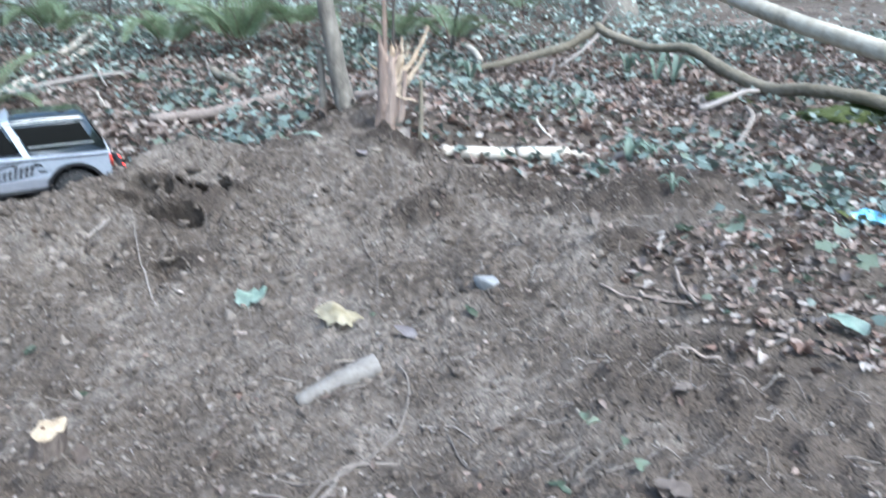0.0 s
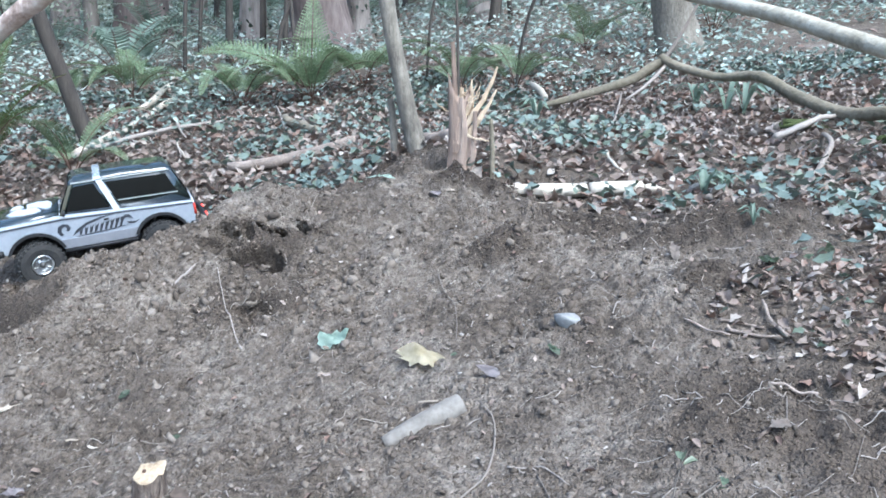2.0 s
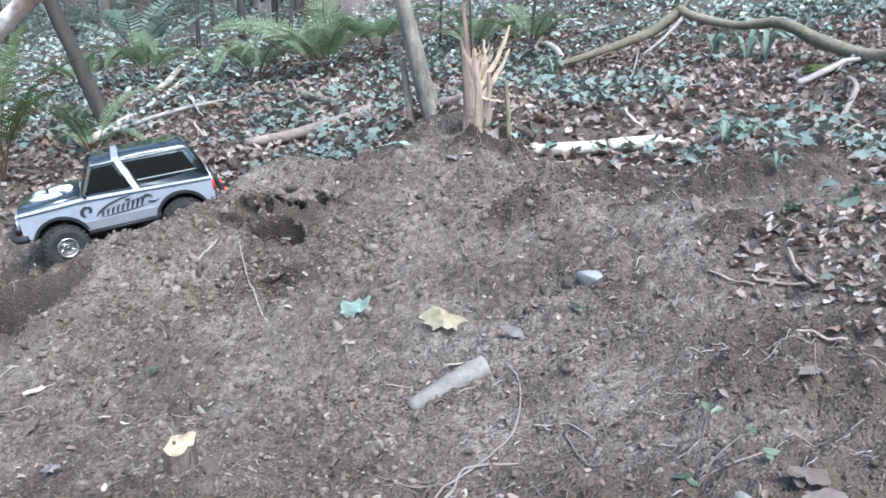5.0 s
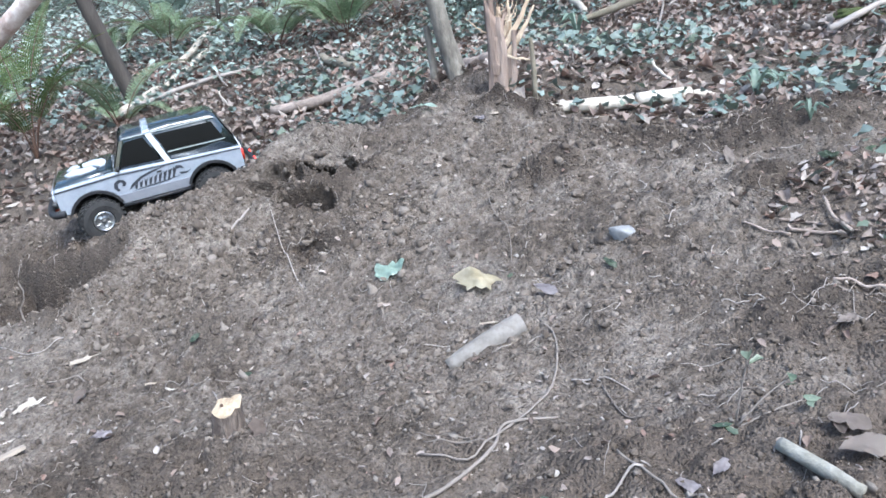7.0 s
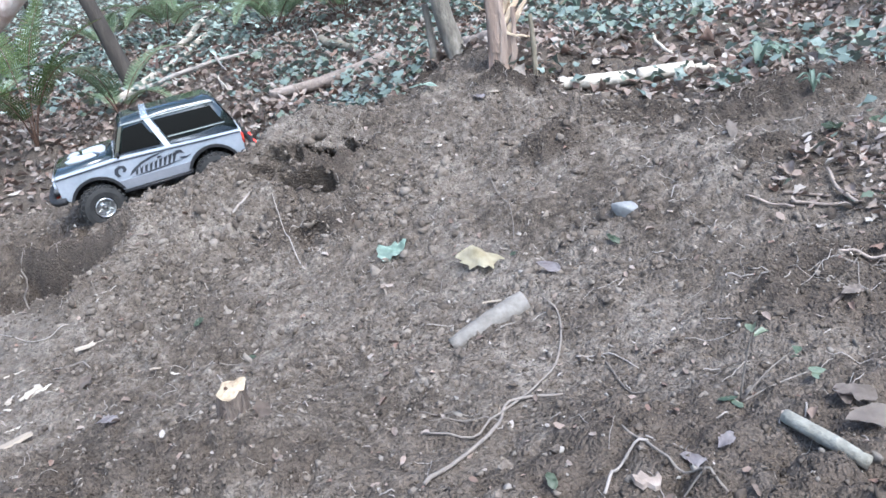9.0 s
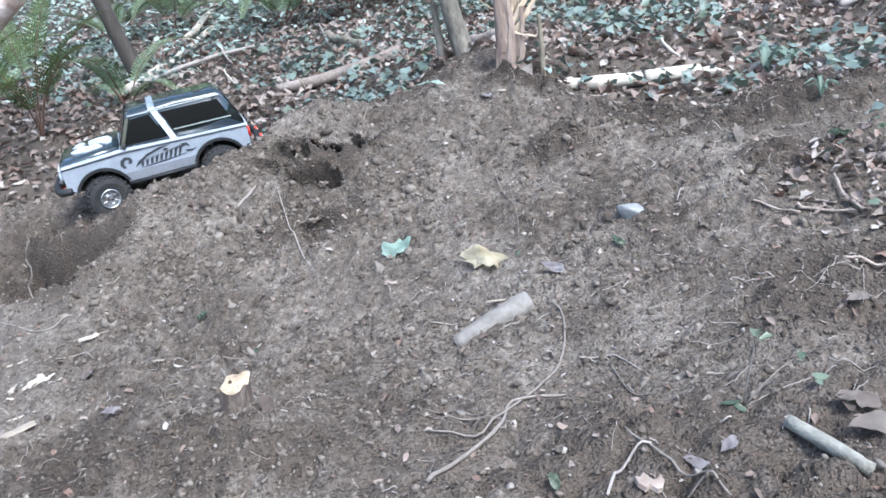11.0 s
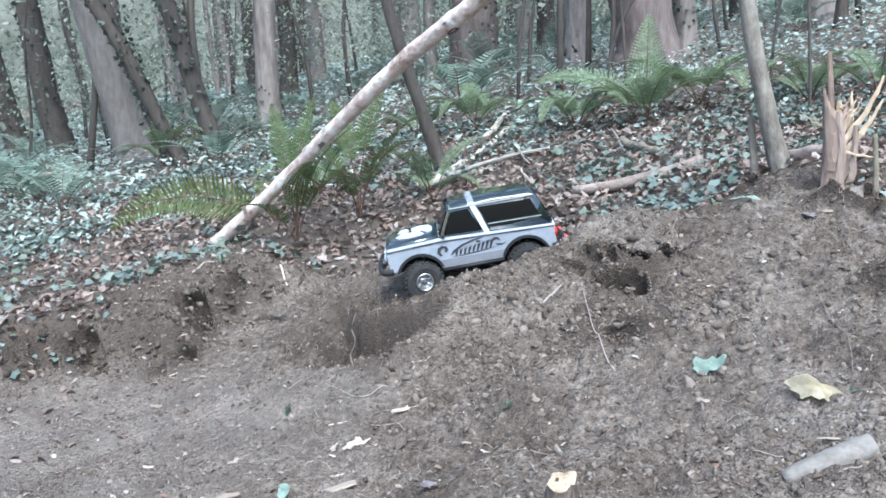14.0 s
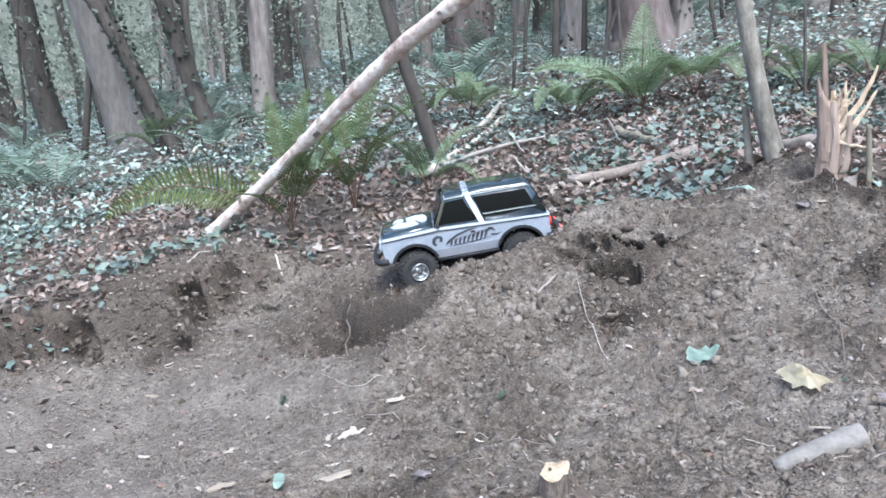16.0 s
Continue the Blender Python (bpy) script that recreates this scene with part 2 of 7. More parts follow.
M_WOOD = material("fresh split wood", [(0.24, 0.165, 0.105), (0.44, 0.335, 0.23), (0.62, 0.52, 0.39)], rough=0.75, scale=45, bump=0.5, bump_scale=90, stretch=(1, 1, 0.12))
M_RUST = translucent(material("rusty dead fern", [(0.06, 0.036, 0.03), (0.115, 0.072, 0.058), (0.18, 0.12, 0.097)], rough=0.8, scale=60, bump=0.2, island=True), 0.15)
M_SNAG = material("weathered snag wood", [(0.09, 0.062, 0.047), (0.21, 0.152, 0.118), (0.38, 0.3, 0.245)], rough=0.85, scale=40, bump=0.7, bump_scale=80, stretch=(1, 1, 0.12), contrast=1.2)
M_STUMP = material("rough stump bark", [(0.05, 0.038, 0.03), (0.12, 0.092, 0.074), (0.24, 0.195, 0.16)], rough=0.9, scale=110, scale2=40, bump=1.0, bump_scale=260, stretch=(1, 1, 0.3), contrast=1.3)
M_CUT = material("cut wood face", [(0.14, 0.095, 0.06), (0.33, 0.26, 0.175), (0.46, 0.385, 0.28)], rough=0.8, scale=110, scale2=45, contrast=1.4, bump=0.4)
M_CHIP = material("pale wood chip", [(0.2, 0.16, 0.122), (0.3, 0.255, 0.203), (0.43, 0.39, 0.335)], rough=0.75, scale=80, bump=0.3, per_object=True)
M_LOG = material("barkless log", [(0.2, 0.165, 0.125), (0.4, 0.355, 0.29), (0.58, 0.54, 0.47)], rough=0.7, scale=30, bump=0.4, bump_scale=60)
M_TWIG = material("weathered twig", [(0.1, 0.083, 0.068), (0.2, 0.172, 0.148), (0.31, 0.275, 0.245)], rough=0.85, scale=60, bump=0.4, per_object=True)
M_BRANCH = material("mossy branch", [(0.07, 0.062, 0.04), (0.15, 0.13, 0.095), (0.25, 0.22, 0.17)], rough=0.9, scale=30, bump=0.6, bump_scale=60)
M_PALESTICK = material("pale greenish stick", [(0.1, 0.096, 0.078), (0.2, 0.19, 0.158), (0.31, 0.297, 0.255)], rough=0.75, scale=60, scale2=25, bump=0.4, contrast=1.3)
M_WRAP = material("blue wrapper", [(0.1, 0.35, 0.55), (0.2, 0.5, 0.68), (0.4, 0.68, 0.8)], rough=0.3, scale=60, bump=0.4, spec=0.6)
M_WRAP_EDGE = material("yellow wrapper", [(0.5, 0.5, 0.12), (0.65, 0.64, 0.25)], rough=0.35, scale=60, bump=0.3)
M_LOGBROWN = material("pale brown log", [(0.12, 0.093, 0.075), (0.25, 0.202, 0.168), (0.38, 0.325, 0.28)], rough=0.8, scale=35, bump=0.5, contrast=1.4)
M_GREYWOOD = material("grey debarked stick", [(0.09, 0.08, 0.068), (0.18, 0.163, 0.143), (0.26, 0.243, 0.22)], rough=0.75, scale=45, contrast=1.3, bump=0.3)
M_YLEAF = translucent(material("yellowed leaf", [(0.3, 0.25, 0.15), (0.55, 0.49, 0.35), (0.74, 0.69, 0.56)], rough=0.6, scale=40, bump=0.3), 0.25)
M_GLEAF = translucent(material("pale green leaf", [(0.2, 0.29, 0.24), (0.36, 0.46, 0.39), (0.52, 0.6, 0.54)], rough=0.5, scale=50, bump=0.3), 0.2)
M_BACK = material("distant woodland", [(0.05, 0.058, 0.047), (0.1, 0.11, 0.088), (0.165, 0.175, 0.145), (0.26, 0.27, 0.235)], rough=1.0, scale=1.2, scale2=0.25, bump=0.0, spec=0.0)


def smoothstep(a, b, v):
    t = np.clip((v - a) / (b - a), 0, 1)
    return t * t * (3 - 2 * t)


# The ground: a slope that rises away and to the east, with a dug mound, a worn trail and a cut bank.
TABLE = np.random.RandomState(7).rand(256, 256)


def vnoise(x, y):
    ix, iy = np.floor(x).astype(int), np.floor(y).astype(int)
    fx, fy = x - ix, y - iy
    fx, fy = fx * fx * (3 - 2 * fx), fy * fy * (3 - 2 * fy)
    a, b = TABLE[ix & 255, iy & 255], TABLE[(ix + 1) & 255, iy & 255]
    c, d = TABLE[ix & 255, (iy + 1) & 255], TABLE[(ix + 1) & 255, (iy + 1) & 255]
    return (a + (b - a) * fx) * (1 - fy) + (c + (d - c) * fx) * fy - 0.5


def fbm(x, y, f, octaves=3):
    return sum(vnoise(x * f * 2**k + 17.3 * k, y * f * 2**k + 5.1 * k) / 2**k for k in range(octaves))


MOUND = [(-0.4, 2.1, 0.42, 0.115), (0.0, 2.05, 0.42, -0.042), (0.4, 1.7, 0.42, 0.062), (-0.75, 1.8, 0.42, -0.009), (-0.35, 2.45, 0.42, 0.107), (-0.84, 2.02, 0.14, 0.137), (-0.9, 1.8, 0.14, 0.071),
         (-0.75, 2.4, 0.2, -0.075), (-0.77, 2.94, 0.3, 0.05), (0.65, 1.35, 0.42, 0.072), (0.9, 2.3, 0.42, 0.015)]
NEAR = [(-0.3, 0.8, 0.42, 0.039), (0.3, 0.75, 0.42, -0.053), (0.3, 1.2, 0.42, 0.047), (-0.25, 1.35, 0.42, -0.055), (-0.7, 1.2, 0.42, -0.008),
        (-0.6, 0.25, 0.42, 0.107), (0.4, 0.25, 0.42, 0.194), (-1.5, 0.5, 0.42, 0.067), (0.2, 2.8, 0.42, 0.058)]
TRAIL = [(-1.35, 1.5, 0.25, 0.065), (-1.85, 1.2, 0.42, -0.138), (-1.15, 1.05, 0.42, -0.088), (-2.3, 1.8, 0.42, -0.03), (-1.0, 2.45, 0.42, -0.065), (-1.6, 2.4, 0.42, -0.047), (-2.6, 2.6, 0.42, 0.026), (-1.2, 1.95, 0.3, 0.084),
         (-1.42, 1.53, 0.15, -0.044), (-1.25, 1.78, 0.15, -0.038), (-1.0, 1.97, 0.15, -0.164), (-1.05, 1.75, 0.14, 0.066), (-1.2, 1.5, 0.14, 0.013), (-1.12, 2.1, 0.14, 0.043)]
WHEELS = [(-1.255, 1.758, 0.071), (-1.366, 1.919, 0.091), (-0.998, 1.931, 0.109), (-1.109, 2.092, 0.129)]
BANK = [(-2.5, 0.6), (-2.4, 1.05), (-2.376, 1.284), (-2.22, 1.45), (-2.14, 1.575), (-2.107, 1.73), (-2.01, 1.92), (-1.9, 2.1)]
LUMPS = [(-0.66, 1.745, 0.09, 0.03, 0.012), (-0.665, 1.93, 0.11, 0.03, -0.04), (-0.69, 2.02, 0.12, 0.035, 0.02), (-0.408, 0.85, 0.1, 0.1, 0.035), (-0.93, 1.83, 0.05, 0.07, 0.035), (-0.85, 1.98, 0.05, 0.06, 0.03), (-0.01, 1.78, 0.09, 0.05, 0.03), (-0.12, 2.1, 0.13, 0.05, 0.035), (0.2, 1.86, 0.1, 0.07, -0.025), (0.38, 1.62, 0.12, 0.04, -0.02), (0.5, 1.84, 0.17, 0.06, 0.022), (-0.03, 1.745, 0.075, 0.045, 0.022), (-0.6, 1.65, 0.06, 0.035, 0.018), (-0.36, 2.3, 0.13, 0.06, 0.02), (0.15, 1.93, 0.08, 0.05, -0.015), (-0.9, 1.76, 0.09, 0.07, -0.012), (-0.02, 2.15, 0.09, 0.06, -0.04),
         (-0.43, 2.42, 0.16, 0.06, 0.03), (0.5, 1.88, 0.16, 0.07, 0.045), (-0.62, 1.6, 0.1, 0.05, -0.016), (0.36, 1.02, 0.07, 0.06, 0.02)]
DIRT = [(0.8, 0.2), (0.78, 0.66), (0.72, 0.9), (0.64, 1.08), (0.53, 1.19), (0.44, 1.28), (0.44, 1.42), (0.5, 1.55), (0.64, 1.64), (0.85, 1.95), (0.72, 2.16), (0.4, 2.1), (0.26, 1.98), (0.14, 1.96),
        (0.05, 2.04), (-0.1, 2.12), (-0.2, 2.26), (-0.42, 2.48), (-0.55, 2.33), (-0.83, 2.38), (-1.15, 2.3), (-1.3, 2.2), (-1.65, 2.2), (-2.05, 2.08), (-2.25, 2.0),
        (-2.62, 1.92), (-2.58, 1.65), (-2.4, 1.55), (-2.35, 1.42), (-2.5, 1.2), (-3.2, 0.9), (-3.4, -0.6), (0.4, -0.6)]


CUT = [(-1.05, 1.6), (-1.18, 1.645), (-1.28, 1.665), (-1.4, 1.68), (-1.52, 1.72), (-1.65, 1.8)]


def cut_depth(x, y):
    """A hollow scraped out in front of a steep face under the mound's end."""
    best, side, along = np.full(x.shape, 1e9), np.zeros(x.shape), np.zeros(x.shape)
    for n, ((ax, ay), (bx, by)) in enumerate(zip(CUT, CUT[1:])):
        t = np.clip(((x - ax) * (bx - ax) + (y - ay) * (by - ay)) / ((bx - ax) ** 2 + (by - ay) ** 2), 0, 1)
        d = np.hypot(x - ax - t * (bx - ax), y - ay - t * (by - ay))
        near = d < best
        best = np.where(near, d, best)
        side = np.where(near, (bx - ax) * (y - ay) - (by - ay) * (x - ax), side)
        along = np.where(near, n + t, along)
    s = np.where(side > 0, best, -best) + 0.022 * fbm(x, y, 9, 3)
    return -0.115 * smoothstep(0.0, 0.9, along) * smoothstep(4.9, 3.6, along) * smoothstep(-0.012, 0.018, s) * smoothstep(0.27, 0.08, s)


# Hollows with an overhanging back: place, half widths, depth, how far the floor reaches in under the back.
HOLLOWS = [(-0.66, 1.745, 0.076, 0.021, 0.11, 0.085), (-0.645, 1.88, 0.105, 0.03, 0.052, 0.06), (-0.75, 1.83, 0.06, 0.022, 0.035, 0.04), (-0.785, 1.78, 0.04, 0.018, 0.02, 0.02),
           (-2.18, 1.64, 0.09, 0.045, 0.075, 0.06), (-2.07, 1.5, 0.07, 0.04, 0.05, 0.05), (-2.33, 1.33, 0.09, 0.045, 0.06, 0.06), (-2.09, 1.4, 0.05, 0.03, 0.035, 0.03), (-2.09, 1.76, 0.06, 0.035, 0.05, 0.045), (-1.9, 1.74, 0.07, 0.03, 0.03, 0.03), (-0.605, 1.6, 0.045, 0.02, 0.018, 0.02)]


def hollows(x, y):
    """How deep the dug hollows are, and how far their floors reach back."""
    deep, back = np.zeros(x.shape), np.zeros(x.shape)
    for cx, cy, rx, ry, depth, under in HOLLOWS:
        r = np.hypot((x - cx) / rx, (y - cy) / ry) + 0.35 * fbm(x, y, 16, 3)
        share = smoothstep(1.12, 0.72, r)
        deep, back = np.maximum(deep, depth * share), np.maximum(back, under * share)
    return deep, back


def bank_height(x, y):
    """A low ragged bank along the far side of the trail, sinking away behind its lip."""
    best, side, along = np.full(x.shape, 1e9), np.zeros(x.shape), np.zeros(x.shape)
    for n, ((ax, ay), (bx, by)) in enumerate(zip(BANK, BANK[1:])):
        t = np.clip(((x - ax) * (bx - ax) + (y - ay) * (by - ay)) / ((bx - ax) ** 2 + (by - ay) ** 2), 0, 1)
        d = np.hypot(x - ax - t * (bx - ax), y - ay - t * (by - ay))
        near = d < best
        best = np.where(near, d, best)
        side = np.where(near, (bx - ax) * (y - ay) - (by - ay) * (x - ax), side)
        along = np.where(near, n + t, along)
    s = np.where(side > 0, best, -best) + 0.13 * fbm(x, y, 5, 4)
    ends = smoothstep(0.2, 1.5, along) * smoothstep(7.0, 5.6, along)
    return 0.12 * ends * smoothstep(-0.05, 0.06, s) * smoothstep(0.75, 0.1, s)


def base_height(x, y):
    return 0.16 * 70 * np.tanh(y / 70) + 0.05 * 70 * np.tanh(x / 70) - 0.156


def macro(x, y):
    z = base_height(x, y)
    for cx, cy, s, h in MOUND + NEAR + TRAIL:
        z = z + h * np.exp(-((x - cx) ** 2 + (y - cy) ** 2) / (2 * s * s))
    for cx, cy, sx, sy, h in LUMPS:
        z = z + h * np.exp(-(((x - cx) / sx) ** 2 + ((y - cy) / sy) ** 2) / 2)
    return z


def dirt_share(x, y):
    """1 on bare earth, 0 on the woodland floor, with a ragged edge."""
    inside, far = np.zeros(x.shape, bool), np.full(x.shape, 1e9)
    for (ax, ay), (bx, by) in zip(DIRT, DIRT[1:] + DIRT[:1]):
        cross = (ay > y) != (by > y)
        inside ^= cross & (x < (bx - ax) * (y - ay) / (by - ay + 1e-12) + ax)
        t = np.clip(((x - ax) * (bx - ax) + (y - ay) * (by - ay)) / ((bx - ax) ** 2 + (by - ay) ** 2), 0, 1)
        far = np.minimum(far, np.hypot(x - ax - t * (bx - ax), y - ay - t * (by - ay)))
    signed = np.where(inside, far, -far) + 0.16 * fbm(x, y, 5.0, 3)
    return smoothstep(-0.06, 0.06, signed)


# Heaps of dark soil, and hollows whose shade is put into the soil colour.
HEAPS_AND_SHADE = [(-0.64, 1.88, 0.1, 0.03), (-0.64, 1.77, 0.07, 0.05), (-0.76, 1.79, 0.06, 0.03), (-0.05, 1.735, 0.065, 0.035), (-0.13, 2.1, 0.12, 0.045), (0.5, 1.86, 0.19, 0.09), (0.55, 2.02, 0.16, 0.08), (0.14, 1.94, 0.1, 0.05), (-2.18, 1.66, 0.08, 0.06), (-2.33, 1.36, 0.1, 0.06), (-2.1, 1.48, 0.12, 0.1), (-2.3, 1.8, 0.2, 0.1), (-1.4, 1.64, 0.2, 0.1), (0.37, 1.02, 0.08, 0.07), (-0.43, 2.42, 0.13, 0.05), (-2.2, 1.68, 0.12, 0.13), (-2.25, 1.5, 0.12, 0.1),
         (-2.42, 1.25, 0.1, 0.14), (-0.6, 1.62, 0.1, 0.06), (-0.5, 0.76, 0.3, 0.06), (0.3, 1.75, 0.13, 0.05), (0.42, 1.5, 0.08, 0.06), (-0.665, 1.83, 0.085, 0.05), (-1.38, 1.63, 0.18, 0.06), (-2.5, 1.75, 0.28, 0.2), (-2.35, 1.45, 0.15, 0.15), (-1.55, 1.76, 0.12, 0.06), (0.5, 0.98, 0.12, 0.12), (0.46, 0.75, 0.12, 0.12), (0.42, 1.16, 0.06, 0.05), (-1.36, 1.58, 0.18, 0.08), (-1.2, 1.47, 0.1, 0.06), (0.2, 0.72, 0.16, 0.1), (0.34, 0.68, 0.18, 0.09)]


def damp_shade_share(x, y):
    """Dark, moist, crumbly soil lying open, plus hollows' shade painted into the colour."""
    v = 0.0
    for cx, cy, sx, sy in HEAPS_AND_SHADE:
        v = np.maximum(v, np.exp(-(((x - cx) / sx) ** 2 + ((y - cy) / sy) ** 2) / 2))
    patch = 0.6 * smoothstep(0.08, 0.4, fbm(x + 31, y, 4.5, 4)) * smoothstep(0.9, 0.1, trodden(x, y)) * dirt_share(x, y)
    return np.maximum(smoothstep(0.12, 0.75, v * (1 + 0.9 * fbm(x, y, 14, 3)) + 0.25 * fbm(x, y, 40, 2) * smoothstep(0.02, 0.3, v)), patch)


def far_path(x, y):
    """A bare brown path that crosses the slope behind the crooked branch."""
    return smoothstep(1.1, 0.6, np.abs(y - 6.3 + 0.25 * (x - 2)) + 0.6 * fbm(x, y, 1.2, 3)) * smoothstep(0.9, 1.5, x)


def trodden(x, y):
    """Where feet and wheels have packed the earth flat, dry and pale."""
    return np.maximum(smoothstep(-0.8, -1.5, x + 0.25 * fbm(x, y, 4, 3)) * smoothstep(1.6, 1.3, y), 0.7 * np.exp(-(((x - 0.12) / 0.22) ** 2 + ((y - 1.05) / 0.3) ** 2)))


def ground(x, y):
    x, y = np.atleast_1d(np.asarray(x, float)), np.atleast_1d(np.asarray(y, float))
    d = dirt_share(x, y)
    damp_shade = damp_shade_share(x, y)
    worn = trodden(x, y)
    rough = d * (1 - 0.65 * worn)
    z = macro(x, y) + 0.03 * fbm(x, y, 2.5, 2) * (0.5 + 0.5 * rough)
    z = z + rough * (0.022 * fbm(x, y, 9, 2) + 0.024 * np.abs(fbm(x + 3, y, 18, 3)) - 0.004 + 0.009 * fbm(x, y, 55, 2))
    z = z + (1 - d) * 0.02 * fbm(x, y, 9, 3) + 0.1 * fbm(x, y, 0.35, 2) * smoothstep(3.5, 9, np.hypot(x, y)) + bank_height(x, y) + cut_depth(x, y) - hollows(x, y)[0]
    dug = rough * (0.35 + 0.65 * smoothstep(-0.15, 0.2, fbm(x + 5, y + 2, 3.5, 3)))
    z = z + dug * (0.018 * clumps(x, y, 0.05, 1) + 0.017 * clumps(x, y, 0.024, 2) - 0.01) * (1 + 0.5 * damp_shade)
    z = z + damp_shade * (0.022 * fbm(x, y, 34, 2) + 0.006)
    for cx, cy, cz in WHEELS:
        r = np.hypot(x - cx, y - cy)
        z = np.where(r < 0.09, np.minimum(z, cz - 0.003 + np.maximum(0, r - 0.035) * 2.6), z)
    return z


def clumps(x, y, cell, seed):
    """Rounded lumps of earth, one to a cell, of chance height."""
    px, py = x / cell + 40 * seed, y / cell - 23 * seed
    ix, iy = np.floor(px).astype(int), np.floor(py).astype(int)
    best = np.zeros(x.shape)
    for dx in (-1, 0, 1):
        for dy in (-1, 0, 1):
            a, b = (ix + dx) & 255, (iy + dy) & 255
            jx, jy, tall = TABLE[a, b], TABLE[b, a], TABLE[(a + 91) & 255, (b + 47) & 255]
            d2 = (ix + dx + jx - px) ** 2 + (iy + dy + jy - py) ** 2
            best = np.maximum(best, tall * np.sqrt(np.maximum(0, 1 - d2 / (0.25 + 0.4 * tall))))
    return best


def gz(x, y):
    return float(ground(x, y)[0])


def mesh_of(name, verts, faces):
    me = bpy.data.meshes.new(name)
    me.from_pydata([tuple(v) for v in verts] if not isinstance(verts, np.ndarray) else verts.tolist(), [], faces if not isinstance(faces, np.ndarray) else faces.tolist())
    me.update()
    return me


def part(name, shape, mat, parent=None, label="", smooth=True):
    """Links a bmesh or mesh as one object, under a thing or a part."""
    if isinstance(shape, bmesh.types.BMesh):
        me = bpy.data.meshes.new(name)
        shape.to_mesh(me)
        shape.free()
    else:
        me = shape
    if not me.materials:
        me.materials.append(mat)
    if smooth:
        me.polygons.foreach_set("use_smooth", [True] * len(me.polygons))
    ob = new(name, me)
    ob.parent = parent
    return tagged(ob, label)


def build_ground():
    def steps(lo, hi, fine, reach, grow):
        mid = list(np.arange(lo, hi, fine))
        left, right, d = [lo], [hi], fine
        while right[-1] < reach:
            d *= grow
            right.append(right[-1] + d)
        d = fine
        while left[-1] > -reach:
            d *= grow
            left.append(left[-1] - d)
        return np.array(left[:0:-1] + mid + right)

    xs, ys = steps(-2.65, 0.75, 0.0076, 400, 1.1), steps(0.5, 2.5, 0.0076, 400, 1.1)
    gx, gy = np.meshgrid(xs, ys)
    x, y = gx.ravel(), gy.ravel()
    z = ground(x, y)
    nx, ny = len(xs), len(ys)
    idx = np.arange(nx * ny).reshape(ny, nx)
    faces = np.stack([idx[:-1, :-1], idx[:-1, 1:], idx[1:, 1:], idx[1:, :-1]], -1).reshape(-1, 4)
    me = bpy.data.meshes.new("ground")
    me.vertices.add(nx * ny)
    me.vertices.foreach_set("co", np.stack([x, y + hollows(x, y)[1], z], 1).ravel())
    me.loops.add(faces.size)
    me.loops.foreach_set("vertex_index", faces.ravel())
    me.polygons.add(len(faces))
    me.polygons.foreach_set("loop_start", np.arange(0, faces.size, 4))
    me.update(calc_edges=True)
    me.attributes.new("dirt", "FLOAT", "POINT").data.foreach_set("value", np.maximum(dirt_share(x, y), far_path(x, y)))
    me.attributes.new("dry", "FLOAT", "POINT").data.foreach_set("value", trodden(x, y) * dirt_share(x, y) * smoothstep(-0.5, -1.2, x))
    me.attributes.new("damp_shade", "FLOAT", "POINT").data.foreach_set("value", damp_shade_share(x, y))
    return tagged(part("ground", me, M_GROUND), "bare brown earth mound and trail in a sloping woodland floor", "ground", kind="structure")


build_ground()
# Shapes
def tube(points, radii, sides=10, wobble=0.0, seed=0, cap=True):
    """Vertices and faces of a bent round stem through points."""
    rng = np.random.RandomState(seed)
    pts = [Vector(p) for p in points]
    verts, faces = [], []
    up = Vector((0.13, 0.31, 0.94))
    for n, p in enumerate(pts):
        way = (pts[min(n + 1, len(pts) - 1)] - pts[max(n - 1, 0)]).normalized()
        side = way.cross(up)
        if side.length < 0.05:
            side = way.cross(Vector((1, 0, 0)))
        side.normalize()
        over = side.cross(way)
        r = radii[n] if isinstance(radii, (list, tuple)) else radii
        for k in range(sides):
            a = 2 * math.pi * k / sides
            rr = r * (1 + wobble * (rng.rand() - 0.5) * 2)
            verts.append(p + (side * math.cos(a) + over * math.sin(a)) * rr)
    for n in range(len(pts) - 1):
        for k in range(sides):
            a, b = n * sides + k, n * sides + (k + 1) % sides
            faces.append((a, b, b + sides, a + sides))
    if cap:
        faces.append(tuple(range(sides))[::-1])
        faces.append(tuple(range((len(pts) - 1) * sides, len(pts) * sides)))
    return verts, faces


def curve_points(points, n):
    """A smooth line through the points (Catmull-Rom)."""
    pts = [Vector(p) for p in points]
    pts = [pts[0] * 2 - pts[1]] + pts + [pts[-1] * 2 - pts[-2]]
    out = []
    for s in np.linspace(0, len(pts) - 3, n):
        i = min(int(s), len(pts) - 4)
        t = s - i
        a, b, c, d = pts[i : i + 4]
        out.append(0.5 * ((2 * b) + (c - a) * t + (2 * a - 5 * b + 4 * c - d) * t * t + (3 * b - a - 3 * c + d) * t**3))
    return out


def taper(a, b, n, power=1.0):
    return [a + (b - a) * (k / (n - 1)) ** power for k in range(n)]


